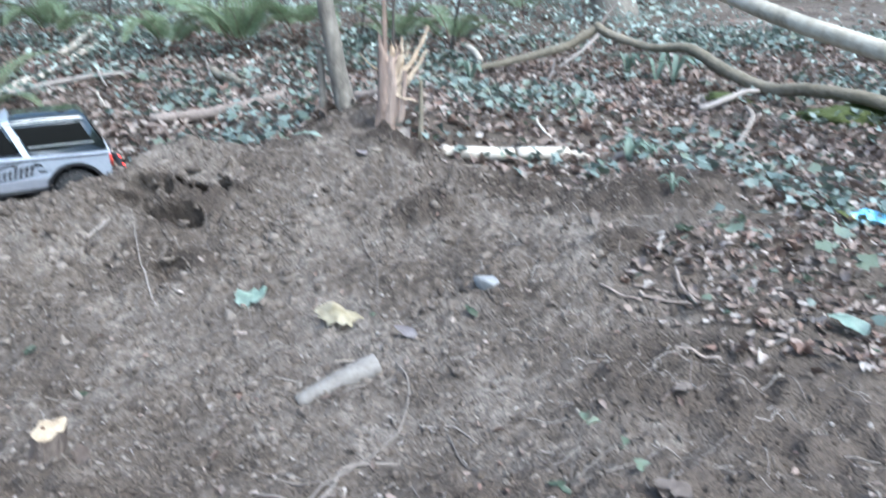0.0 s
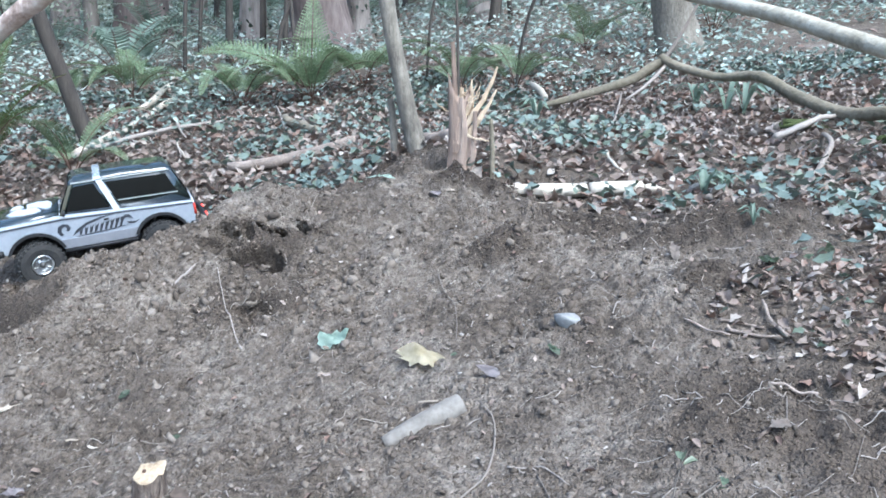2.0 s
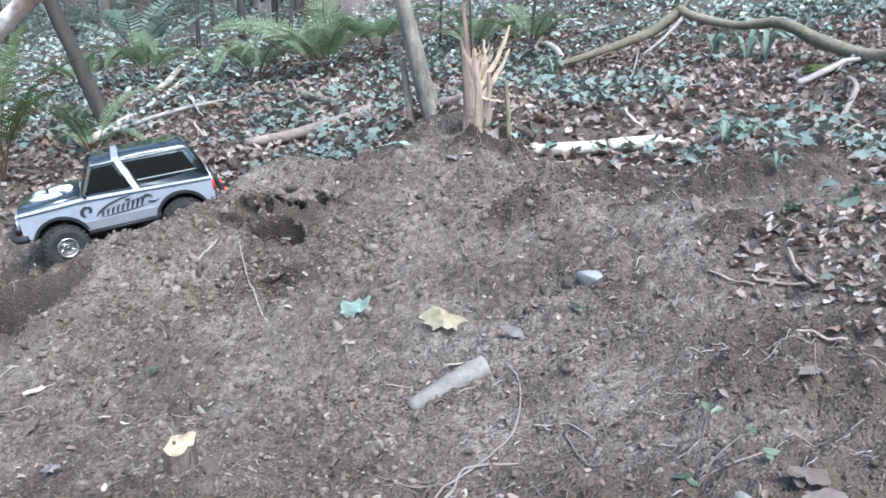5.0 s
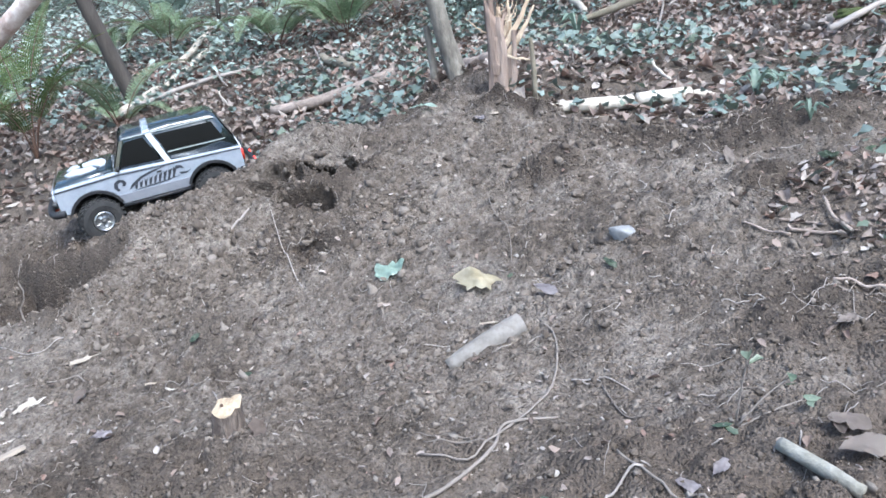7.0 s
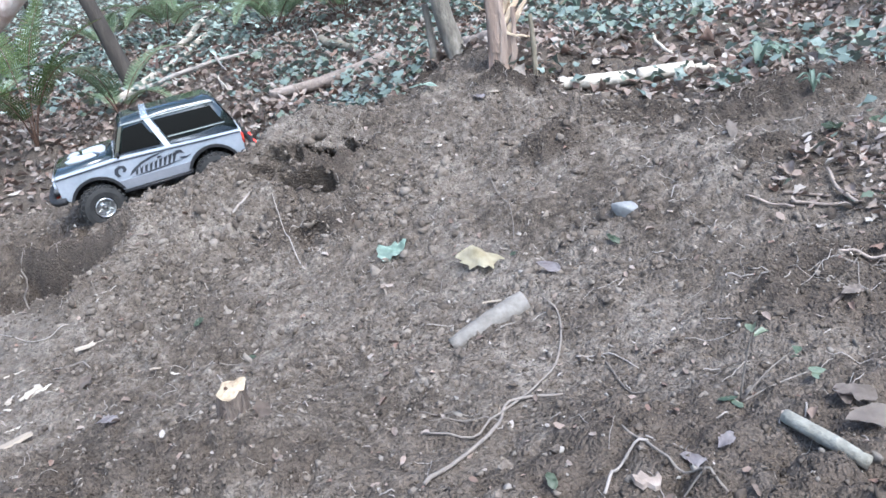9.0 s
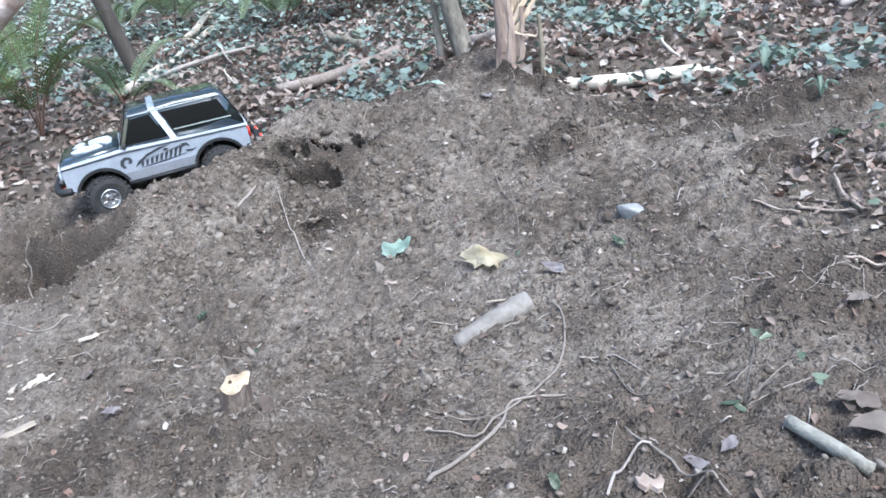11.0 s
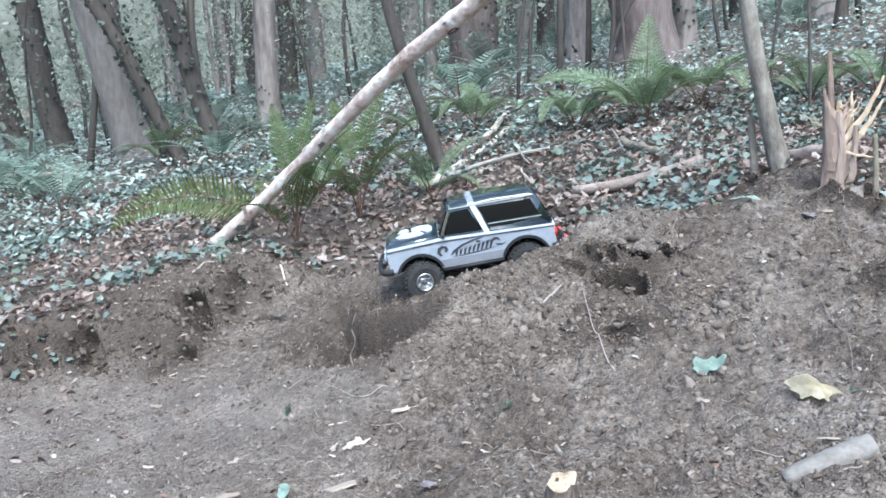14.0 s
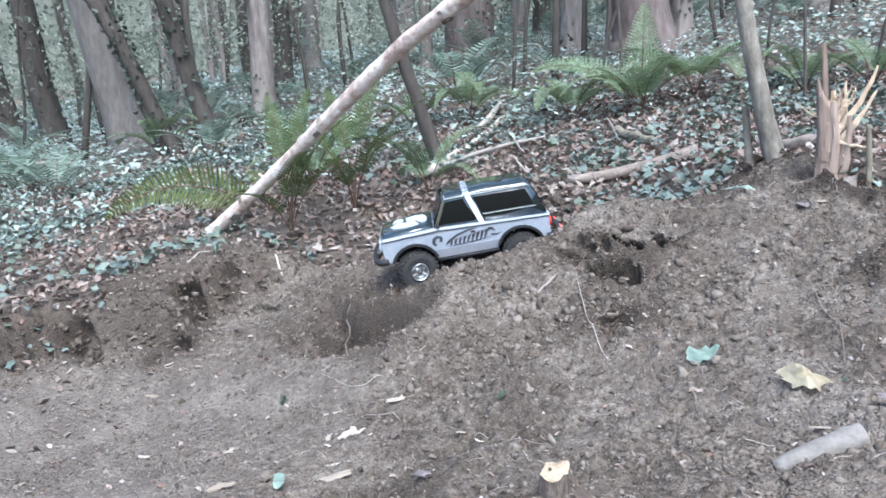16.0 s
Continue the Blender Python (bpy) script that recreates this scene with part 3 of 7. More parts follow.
def rotations(yaw, tilt, roll):
    """Rz(yaw) Rx(tilt) Ry(roll) for arrays of angles."""
    cy, sy, ct, st, cr, sr = np.cos(yaw), np.sin(yaw), np.cos(tilt), np.sin(tilt), np.cos(roll), np.sin(roll)
    o, e = np.zeros_like(yaw), np.ones_like(yaw)
    rz = np.stack([cy, -sy, o, sy, cy, o, o, o, e], -1).reshape(-1, 3, 3)
    rx = np.stack([e, o, o, o, ct, -st, o, st, ct], -1).reshape(-1, 3, 3)
    ry = np.stack([cr, o, sr, o, e, o, -sr, o, cr], -1).reshape(-1, 3, 3)
    return rz @ rx @ ry


def ring_leaf(radii, bend):
    """A leaf outline as a fan round its middle: radius by angle, with the edge bent by that much."""
    k = len(radii)
    pts = [(0, 0, 0)]
    for n, r in enumerate(radii):
        a = 2 * math.pi * n / k
        pts.append((r * math.sin(a) * 0.9, r * math.cos(a), bend * (r * math.sin(a)) ** 2 * 2))
    return np.array(pts), [(0, 1 + (n + 1) % k, 1 + n) for n in range(k)]


OVAL = ring_leaf([1.0, 0.72, 0.5, 0.62, 0.85, 0.62, 0.5, 0.72], 0.7)
LOBED = ring_leaf([1.0, 0.72, 0.78, 0.55, 0.62, 0.5, 0.7, 0.5, 0.58, 0.55, 0.8, 0.7], 0.8)
SMALL = ring_leaf([1.0, 0.6, 0.55, 0.9, 0.55, 0.6], 0.8)
IVY = ring_leaf([1.0, 0.68, 0.85, 0.6, 0.55, 0.2, 0.55, 0.6, 0.85, 0.68], 0.25)
DIAMOND = np.array([(0, 1, 0), (0.5, 0.1, 0.12), (0, -0.9, 0), (-0.5, 0.1, 0.12)]), [(0, 2, 1), (0, 3, 2)]
LANCE = ring_leaf([1.0, 0.35, 0.24, 0.35, 0.9, 0.35, 0.24, 0.35], 0.6)


def field(shape, place, size, tilt=0.5, seed=0, flat=None):
    """Vertices and faces of many leaves of one outline."""
    rng = np.random.RandomState(seed)
    pts, tris = shape
    n, k = len(place), len(pts)
    jitter = pts[None] * (1 + 0.35 * (rng.rand(n, k, 1) - 0.5))
    jitter[:, :, 2] *= (rng.rand(n, 1) * 2.4 - 0.7)
    turn = rotations(rng.rand(n) * 2 * math.pi, (rng.rand(n) - 0.5) * 2 * tilt, (rng.rand(n) - 0.5) * 2 * tilt)
    v = np.einsum("nij,nkj->nki", turn, jitter * np.asarray(size)[:, None, None]) + place[:, None]
    f = (np.array(tris)[None] + (np.arange(n) * k)[:, None, None]).reshape(-1, 3)
    return v.reshape(-1, 3), f


def fast_mesh(name, verts, tris):
    me = bpy.data.meshes.new(name)
    me.vertices.add(len(verts))
    me.vertices.foreach_set("co", np.asarray(verts, np.float32).ravel())
    me.loops.add(tris.size)
    me.loops.foreach_set("vertex_index", tris.astype(np.int32).ravel())
    me.polygons.add(len(tris))
    me.polygons.foreach_set("loop_start", np.arange(0, tris.size, 3, dtype=np.int32))
    me.update(calc_edges=True)
    return me


def joined(fields):
    vs, fs, n = [], [], 0
    for v, f in fields:
        vs.append(v)
        fs.append(f + n)
        n += len(v)
    return np.concatenate(vs), np.concatenate(fs)


def spots(n, x0, x1, y0, y1, seed, keep):
    """Random places on the ground where keep(x, y, chance) holds."""
    rng = np.random.RandomState(seed)
    x, y = x0 + (x1 - x0) * rng.rand(n), y0 + (y1 - y0) * rng.rand(n)
    ok = keep(x, y, rng.rand(n))
    x, y = x[ok], y[ok]
    return np.stack([x, y, ground(x, y)], 1), rng


def in_sector(x, y, wide=8.0):
    """The part of the wood that lies ahead of the path."""
    return (y > -0.3 * x - 2.5) & (y > 0.9 * x - 2.0) | (np.hypot(x, y) < wide)


# Woodland floor: fallen leaves, ivy and low cover
def scatter_floor():
    patch = lambda x, y: fbm(x, y, 0.9, 3)
    litter, ivy = [], []
    p, rng = spots(80000, -5.0, 2.2, 0.0, 5.2, 11, lambda x, y, c: (1 - dirt_share(x, y)) * (1 - 0.15 * smoothstep(2.2, 1.0, y) * smoothstep(0.0, 0.3, x)) * (1 - 0.55 * smoothstep(-2.0, -2.4, x) * smoothstep(3.0, 2.2, y)) * (0.8 + 0.5 * patch(x, y)) > c)
    p[:, 2] += 0.004 + 0.012 * rng.rand(len(p))
    size = (0.0085 + 0.02 * rng.rand(len(p)) ** 1.7) * (1 - 0.35 * smoothstep(2.4, 1.4, p[:, 1]) * smoothstep(0.1, 0.4, p[:, 0]))
    half = 3 * len(p) // 4
    litter += [field(SMALL, p[:half], size[:half], 0.75, 1), field(LOBED, p[half:], size[half:] * 1.15, 0.7, 2)]
    q, _ = spots(5000, 0.36, 1.5, 0.5, 2.2, 16, lambda x, y, c: (1 - dirt_share(x, y)) * (0.75 + 0.6 * fbm(x, y, 3, 3)) > c)
    q[:, 2] += 0.003 + 0.008 * rng.rand(len(q))
    litter.append(field(LOBED, q, 0.005 + 0.012 * rng.rand(len(q)) ** 1.6, 0.6, 10))
    p, rng = spots(60000, -16, 8, -1, 16, 12, lambda x, y, c: (np.hypot(x, y) > 4.3) & in_sector(x, y, 0) & ((0.5 + 0.9 * patch(x, y)) * (1 - 0.7 * far_path(x, y)) > c))
    p[:, 2] += 0.01 + 0.02 * rng.rand(len(p))
    q, _ = spots(42000, -8, 7, -7, 7, 15, lambda x, y, c: ((x > 2.2) | (y < 0) | (x < -5)) & ~((np.hypot(x, y) > 4.3) & in_sector(x, y, 0)) & (dirt_share(x, y) < 0.5) & (c < 0.7 + patch(x, y)))
    q[:, 2] += 0.012
    litter.append(field(DIAMOND, q, 0.018 + 0.02 * rng.rand(len(q)), 0.5, 9))
    near = np.hypot(p[:, 0], p[:, 1]) < 7
    size = 0.018 + 0.03 * rng.rand(len(p)) ** 1.5
    litter += [field(SMALL, p[near], size[near], 0.55, 3), field(DIAMOND, p[~near], size[~near], 0.55, 6)]
    tagged(part("leaf_litter", fast_mesh("leaf_litter", *joined(litter)), M_LITTER), "brown and tan dead leaves lying thickly on the woodland floor", "leaf litter", kind="stuff")
    p, rng = spots(90000, -5.0, 2.2, 0.2, 5.2, 13, lambda x, y, c: (1 - dirt_share(x, y)) * (0.19 - 1.0 * fbm(x + 7, y, 2.1, 3) - 0.1 * smoothstep(-0.2, 0.1, x) * smoothstep(3.2, 2.6, y) - 0.35 * np.exp(-(((x + 1.9) / 0.6) ** 2 + ((y - 2.6) / 0.5) ** 2)) - 0.12 * smoothstep(-2.0, -2.5, x) * smoothstep(3.0, 2.2, y)) * smoothstep(0.3, 2.0, y + 0.25 * np.abs(x)) * (1 - 0.6 * smoothstep(2.1, 1.4, y) * smoothstep(0.1, 0.35, x)) > c)
    p[:, 2] += 0.02 + 0.035 * rng.rand(len(p))
    ivy.append(field(IVY, p, 0.01 + 0.02 * rng.rand(len(p)) ** 1.6, 0.75, 4))
    tagged(part("ivy", fast_mesh("ivy", *joined(ivy)), M_IVY_SHEEN), "dark bluish green ivy trailing over the woodland floor", "ivy", kind="stuff")
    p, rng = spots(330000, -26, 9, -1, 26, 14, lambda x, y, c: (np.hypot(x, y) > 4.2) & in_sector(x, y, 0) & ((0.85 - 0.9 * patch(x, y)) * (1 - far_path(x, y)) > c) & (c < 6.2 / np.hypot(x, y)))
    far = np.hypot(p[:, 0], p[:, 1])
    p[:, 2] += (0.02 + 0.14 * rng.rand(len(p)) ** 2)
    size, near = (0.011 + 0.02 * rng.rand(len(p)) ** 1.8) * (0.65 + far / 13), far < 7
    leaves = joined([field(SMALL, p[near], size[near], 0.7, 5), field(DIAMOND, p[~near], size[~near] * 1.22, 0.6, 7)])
    tagged(part("ground_cover", fast_mesh("ground_cover", *leaves), M_COVER_HAZY), "low bluish green ivy and bramble leaves covering the wood's floor", "ground cover", kind="stuff")

    rng = np.random.RandomState(19)
    xy = np.concatenate([rng.randn(230, 2) * (sx, sy) + (cx, cy) for cx, cy, sx, sy in RUSTY])
    p = np.concatenate([xy, ground(xy[:, 0], xy[:, 1])[:, None] + 0.02 + 0.05 * rng.rand(len(xy), 1) ** 2], 1)
    tagged(part("dead_bracken", fast_mesh("dead_bracken", *field(LANCE, p, 0.015 + 0.03 * rng.rand(len(p)), 0.7, 8)), M_RUST), "rusty red dead fern leaves in the litter", "dead bracken", kind="stuff")


RUSTY = [(-2.1, 4.7, 0.3, 0.12), (-2.4, 3.9, 0.25, 0.15)]
scatter_floor()


# Loose earth: clods and grit on the bare ground
def scatter_clods():
    bm = bmesh.new()
    bmesh.ops.create_icosphere(bm, subdivisions=1, radius=1)
    ico = np.array([v.co[:] for v in bm.verts])
    tris = [tuple(v.index for v in f.verts) for f in bm.faces]
    bm.free()
    octa = np.array([(1, 0, 0), (-1, 0, 0), (0, 1, 0), (0, -1, 0), (0, 0, 1), (0, 0, -1)], float)
    octa_tris = [(a, b, c) if (a + b + c) % 2 else (b, a, c) for a in (0, 1) for b in (2, 3) for c in (4, 5)]

    def lumps(p, size, seed, rough=False):
        rng = np.random.RandomState(seed)
        base, tri = (ico, tris) if rough else (octa, octa_tris)
        n, k = len(p), len(base)
        v = (base[None] * (1 + 0.8 * (rng.rand(n, k, 1) - 0.5)) + 0.2 * rng.randn(n, k, 3)) * (0.4 + 1.1 * rng.rand(n, 1, 3))
        v = np.einsum("nij,nkj->nki", rotations(*(rng.rand(3, n) * 6.28)), v) * np.asarray(size)[:, None, None] + p[:, None]
        return v.reshape(-1, 3), (np.array(tri)[None] + (np.arange(n) * k)[:, None, None]).reshape(-1, 3)

    rubble = lambda x, y: (0.2 + 0.9 * smoothstep(0.0, 0.35, fbm(x + 9, y, 3.0, 3)) * smoothstep(-2.2, -1.2, x)) * (0.6 + 0.8 * smoothstep(0.25, -0.35, x))
    p, rng = spots(78000, -2.6, 0.8, 0.45, 2.5, 21, lambda x, y, c: dirt_share(x, y) * rubble(x, y) > c)
    size = 0.0014 + 0.0045 * rng.rand(len(p)) ** 5
    p[:, 2] += size * 0.1
    q, rng = spots(22000, -2.5, 0.75, 0.55, 2.45, 29, lambda x, y, c: dirt_share(x, y) * rubble(x, y) > c)
    big = (0.003 + 0.0085 * rng.rand(len(q)) ** 3) * (0.45 + 0.55 * smoothstep(0.8, 1.5, q[:, 1]))
    q[:, 2] -= big * 0.1
    tagged(part("earth_clods", fast_mesh("earth_clods", *joined([lumps(p, size, 22), lumps(q, big, 28, True)])), M_CLOD, smooth=False), "loose clods of brown earth on the bare ground", "earth clods", kind="stuff")
    p, rng = spots(6000, -2.6, 0.7, 0.45, 2.4, 23, lambda x, y, c: dirt_share(x, y) * 0.6 > c)
    size = 0.0012 + 0.0035 * rng.rand(len(p)) ** 3
    p[:, 2] += size * 0.3
    tagged(part("grit", fast_mesh("grit", *lumps(p, size, 24, True)), M_PEBBLE, smooth=False), "pale grit and pebbles bedded in the earth", "grit", kind="stuff")
    p, rng = spots(9000, -2.7, 0.75, 0.45, 2.5, 25, lambda x, y, c: dirt_share(x, y) * (0.5 + 0.1 * smoothstep(0.0, 0.4, x) + 0.4 * smoothstep(-1.6, -2.1, x)) > c)
    p[:, 2] += 0.003
    tagged(part("leaf_crumbs", fast_mesh("leaf_crumbs", *field(OVAL, p, (0.002 + 0.009 * rng.rand(len(p)) ** 3.5) * (1 + 0.8 * smoothstep(-1.6, -2.1, p[:, 0])), 0.5, 26)), M_LITTER), "crumbled bits of dead leaf on the bare earth", "leaf crumbs", kind="stuff")
    rng = np.random.RandomState(31)
    xy = np.concatenate([rng.randn(500, 2) * (sx, sy) + (cx, cy) for cx, cy, sx, sy in HEAPS_AND_SHADE])
    p = np.concatenate([xy, ground(xy[:, 0], xy[:, 1])[:, None]], 1)
    size = 0.001 + 0.0036 * rng.rand(len(p)) ** 4
    p[:, 2] += size * 0.4
    tagged(part("dark_crumbs", fast_mesh("dark_crumbs", *lumps(p, size, 32)), M_DARKSOIL, smooth=False), "heaps of dark crumbly soil on the mound", "soil crumbs", kind="stuff")
    rng = np.random.RandomState(35)
    t = 1 + 5.4 * rng.rand(1100)
    xy = np.stack([np.interp(t, range(len(BANK)), [q[0] for q in BANK]), np.interp(t, range(len(BANK)), [q[1] for q in BANK])], 1) + rng.randn(1100, 2) * 0.06 + (-0.03, 0.02)
    p = np.concatenate([xy, ground(xy[:, 0], xy[:, 1])[:, None]], 1)
    size = 0.002 + 0.011 * rng.rand(len(p)) ** 4
    tagged(part("bank_clods", fast_mesh("bank_clods", *lumps(p, size * 1.2, 36)), M_DARKSOIL, smooth=False), "dark crumbling clods along the trail bank", "earth clods", kind="stuff")
    vs, fs, n = [], [], 0
    p, rng = spots(3200, -2.5, 0.85, 0.5, 2.4, 27, lambda x, y, c: dirt_share(x, y) * (0.35 + 0.6 * smoothstep(0.0, 0.4, x)) > c)
    turn = rng.rand(len(p), 1) * 6.28 + np.cumsum(rng.randn(len(p), 6) * 0.35, 1)
    step = (0.002 + 0.011 * rng.rand(len(p), 1) ** 3) * (0.7 + 0.6 * rng.rand(len(p), 6))
    gx, gy = p[:, :1] + np.cumsum(step * np.cos(turn), 1), p[:, 1:2] + np.cumsum(step * np.sin(turn), 1)
    z = ground(gx.ravel(), gy.ravel()).reshape(gx.shape) + 0.0015 + 0.004 * rng.rand(*gx.shape) * (rng.rand(len(p), 1) < 0.5)
    for k in range(len(p)):
        if np.ptp(z[k]) > 0.03:
            continue
        v, f = tube(list(zip(gx[k], gy[k], z[k])), 0.0004 + 0.0008 * rng.rand() ** 2, 4, cap=False)
        vs += [tuple(w) for w in v]
        fs += [tuple(i + n for i in g) for g in f]
        n += len(v)
    tagged(part("rootlets", mesh_of("rootlets", vs, fs), M_TWIG), "fine pale rootlets and straw lying on the earth", "rootlets", kind="stuff")


scatter_clods()


# Trees
def bark_tube(points, radii, sides, seed, wob=0.05):
    n = len(points) * 3
    pts = curve_points(points, n)
    rr = [float(np.interp(k / (n - 1), np.linspace(0, 1, len(radii)), radii)) for k in range(n)]
    return mesh_of("trunk", *tube(pts, rr, sides, wob, seed))


def tree(base, lean, diam, mat, label, height=9.0, ivy=0.0, seed=0, crown=True, bend=0.25):
    """A tapered, leaning trunk with a root flare, limbs and a leafy crown high up; ivy: how far it climbs."""
    rng = np.random.RandomState(seed)
    x, y = base
    z = gz(x, y)
    root = new("tree")
    root.location = (x, y, z)
    r = diam / 2
    line = [(0, 0, -0.25)]
    radii = [r * 1.35]
    for h in (0.03, 0.25, 0.9, 2.0, 3.5, 5.5, 7.5, height):
        k = min(h, 3.0) + max(h - 3.0, 0) * bend
        line.append((lean[0] * k + 0.02 * rng.randn() * r * 8 * (h > 0.3), lean[1] * k + 0.02 * rng.randn() * r * 8 * (h > 0.3), h))
        radii.append(r * (1.28 if h < 0.1 else 1.06 if h < 0.5 else max(0.25, 1 - 0.075 * h)))
    part("trunk", bark_tube(line, radii, 14 if diam > 0.2 else 10, seed, 0.06), mat, root)
    top = Vector(line[-1])
    if crown:
        tips = []
        for k in range(5):
            s = Vector(line[-2 - k % 2]).lerp(top, rng.rand())
            a = rng.rand() * 6.28
            e = s + Vector((math.cos(a) * 1.6, math.sin(a) * 1.6, 0.8 + rng.rand()))
            part("limb", mesh_of("limb", *tube(curve_points([s, s.lerp(e, 0.5) + Vector((0, 0, 0.15)), e], 6), taper(r * 0.28, r * 0.06, 6), 6, 0.05, seed + k)), mat, root)
            tips.append(e)
        q = np.concatenate([np.array(e) + rng.randn(15, 3) * (0.7, 0.7, 0.5) for e in tips + [top]])
        part("crown", fast_mesh("crown", *field(OVAL, q, 0.08 + 0.09 * rng.rand(len(q)), 1.2, seed)), M_BUSH, root, "sparse green leaves")
    if ivy:
        n = int(480 * ivy * (0.5 + diam * 2))
        h = rng.rand(n) ** 0.8 * ivy * 3.2
        a = rng.rand(n) * 6.28
        cx = np.interp(h, [p[2] for p in line], [p[0] for p in line])
        cy = np.interp(h, [p[2] for p in line], [p[1] for p in line])
        rr = np.interp(h, [p[2] for p in line], radii) + 0.01 + 0.05 * rng.rand(n) ** 2
        q = np.stack([cx + rr * np.cos(a), cy + rr * np.sin(a), h], 1)
        part("climbing_ivy", fast_mesh("climbing_ivy", *field(IVY, q, 0.014 + 0.024 * rng.rand(n), 1.4, seed + 5)), M_IVY_CLIMB, root, "dark glossy ivy leaves")
    return tagged(root, label, "tree", "woodland trees")


BROWN, GREY, DARK = "tall woodland tree with rough brown bark", "tall leaning woodland tree with grey-brown bark", "slim dark woodland tree clad in ivy"
TREES = [((-11.84, 6.66), (-0.06, -0.15), 0.33, "d", 0.7), ((-9.05, 5.58), (-0.02, -0.12), 0.3, "d", 0.9), ((-6.75, 4.95), (-0.13, -0.2), 0.4, "g", 0), ((-6.11, 4.8), (-0.143, -0.27), 0.13, "d", 0.4),
         ((-8.62, 7.19), (0.075, -0.013), 0.29, "g", 0.2), ((-5.2, 4.56), (-0.116, -0.206), 0.15, "d", 0.8), ((-6.2, 6.2), (0.075, -0.013), 0.25, "b", 0.15), ((-9.4, 9.98), (0.05, -0.06), 0.29, "d", 0.8),
         ((-17.87, 11.92), (0.015, -0.11), 0.18, "d", 0), ((-5.55, 4.46), (-0.247, -0.321), 0.12, "d", 0.6), ((-5.89, 8.94), (0.08, -0.04), 0.17, "g", 0)]
TREES_BACK = [((-5.33, 9.15), (0.05, -0.05), 0.64, "m", 0.9), ((-6.87, 13.58), (0.09, -0.05), 0.28, "b", 0), ((-3.56, 8.37), (0.05, -0.06), 0.27, "b", 0.1), ((-2.55, 7.7), (0.004, -0.077), 0.57, "m", 0),
              ((-2.4, 8.5), (0.02, -0.07), 0.23, "b", 0.3), ((-4.2, 9.7), (0.01, -0.08), 0.22, "g", 0), ((-1.24, 9.37), (-0.05, -0.09), 0.27, "b", 0), ((-0.53, 11.43), (-0.02, -0.1), 0.25, "g", 0),
              ((0.19, 10.8), (-0.2, -0.09), 0.24, "b", 0), ((0.704, 5.97), (-0.25, -0.04), 0.27, "s", 0), ((-1.0, 8.95), (0.08, -0.07), 0.12, "d", 0)]
LOOK = {"m": (M_BARK_MAUVE_HAZY, "broad woodland tree with dark reddish-brown bark"), "b": (M_BARK_BROWN_HAZY, BROWN), "g": (M_BARK, GREY), "d": (M_BARK_DARK, DARK), "s": (M_BARK_SMOOTH, "woodland tree with smooth grey-green bark beside a path")}
for n, (at, lean, diam, kind, climb) in enumerate(TREES + TREES_BACK):
    tree(at, lean, diam, *LOOK[kind], ivy=climb, seed=30 + n, height=8 + n % 4)


def far_trees():
    """More of the wood, further off: copies of four trees."""
    rng = random.Random(5)
    kinds = [tree((-30 - 3 * k, 30 + 2 * k), (0.03 * k - 0.04, -0.06), 0.2 + 0.07 * k, *LOOK["bgdb"[k]], ivy=0.5 * (k == 2), seed=90 + k, height=11) for k in range(4)]
    made = 0
    while made < 95:
        a, d = radians(rng.uniform(-32, 76)), rng.uniform(9.5, 38)
        x, y = -d * math.sin(a), d * math.cos(a)
        if any(math.hypot(x - b[0], y - b[1]) < 0.9 for b, *_ in TREES + TREES_BACK) or (d < 14 and rng.random() < 0.5):
            continue
        copy_thing(kinds[rng.randrange(4)], Matrix.Translation((x, y, gz(x, y))) @ Matrix.Rotation(rng.uniform(-0.5, 0.5), 4, "Z") @ Matrix.Scale(rng.uniform(0.7, 1.15), 4))
        made += 1


far_trees()


def saplings():
    rng = random.Random(8)
    proto = None
    for k in range(46):
        a, d = radians(rng.uniform(-25, 72)), rng.uniform(5.5, 20)
        x, y = -d * math.sin(a), d * math.cos(a)
        if proto is None:
            proto = new("sapling")
            pts = curve_points([(0, 0, -0.1), (0.05, 0.02, 0.8), (-0.06, 0.08, 2.0), (0.1, 0.0, 3.8)], 10)
            part("stem", mesh_of("stem", *tube(pts, taper(0.03, 0.008, 10), 7, 0.05, 3)), M_BARK_DARK, proto)
            q = np.random.RandomState(3).randn(90, 3) * (0.4, 0.4, 1.0) + (0, 0, 2.6)
            part("leaves", fast_mesh("leaves", *field(OVAL, q, np.full(90, 0.05), 1.2, 3)), M_BUSH, proto)
            tagged(proto, "thin dark woodland sapling with a few leaves", "sapling", "woodland saplings")
            ob = proto
            ob.location = (x, y, gz(x, y))
        else:
            copy_thing(proto, Matrix.Translation((x, y, gz(x, y))) @ Matrix.Rotation(rng.uniform(0, 6), 4, "Z") @ Matrix.Rotation(rng.uniform(-0.2, 0.2), 4, "X") @ Matrix.Scale(rng.uniform(0.6, 1.4), 4))


saplings()


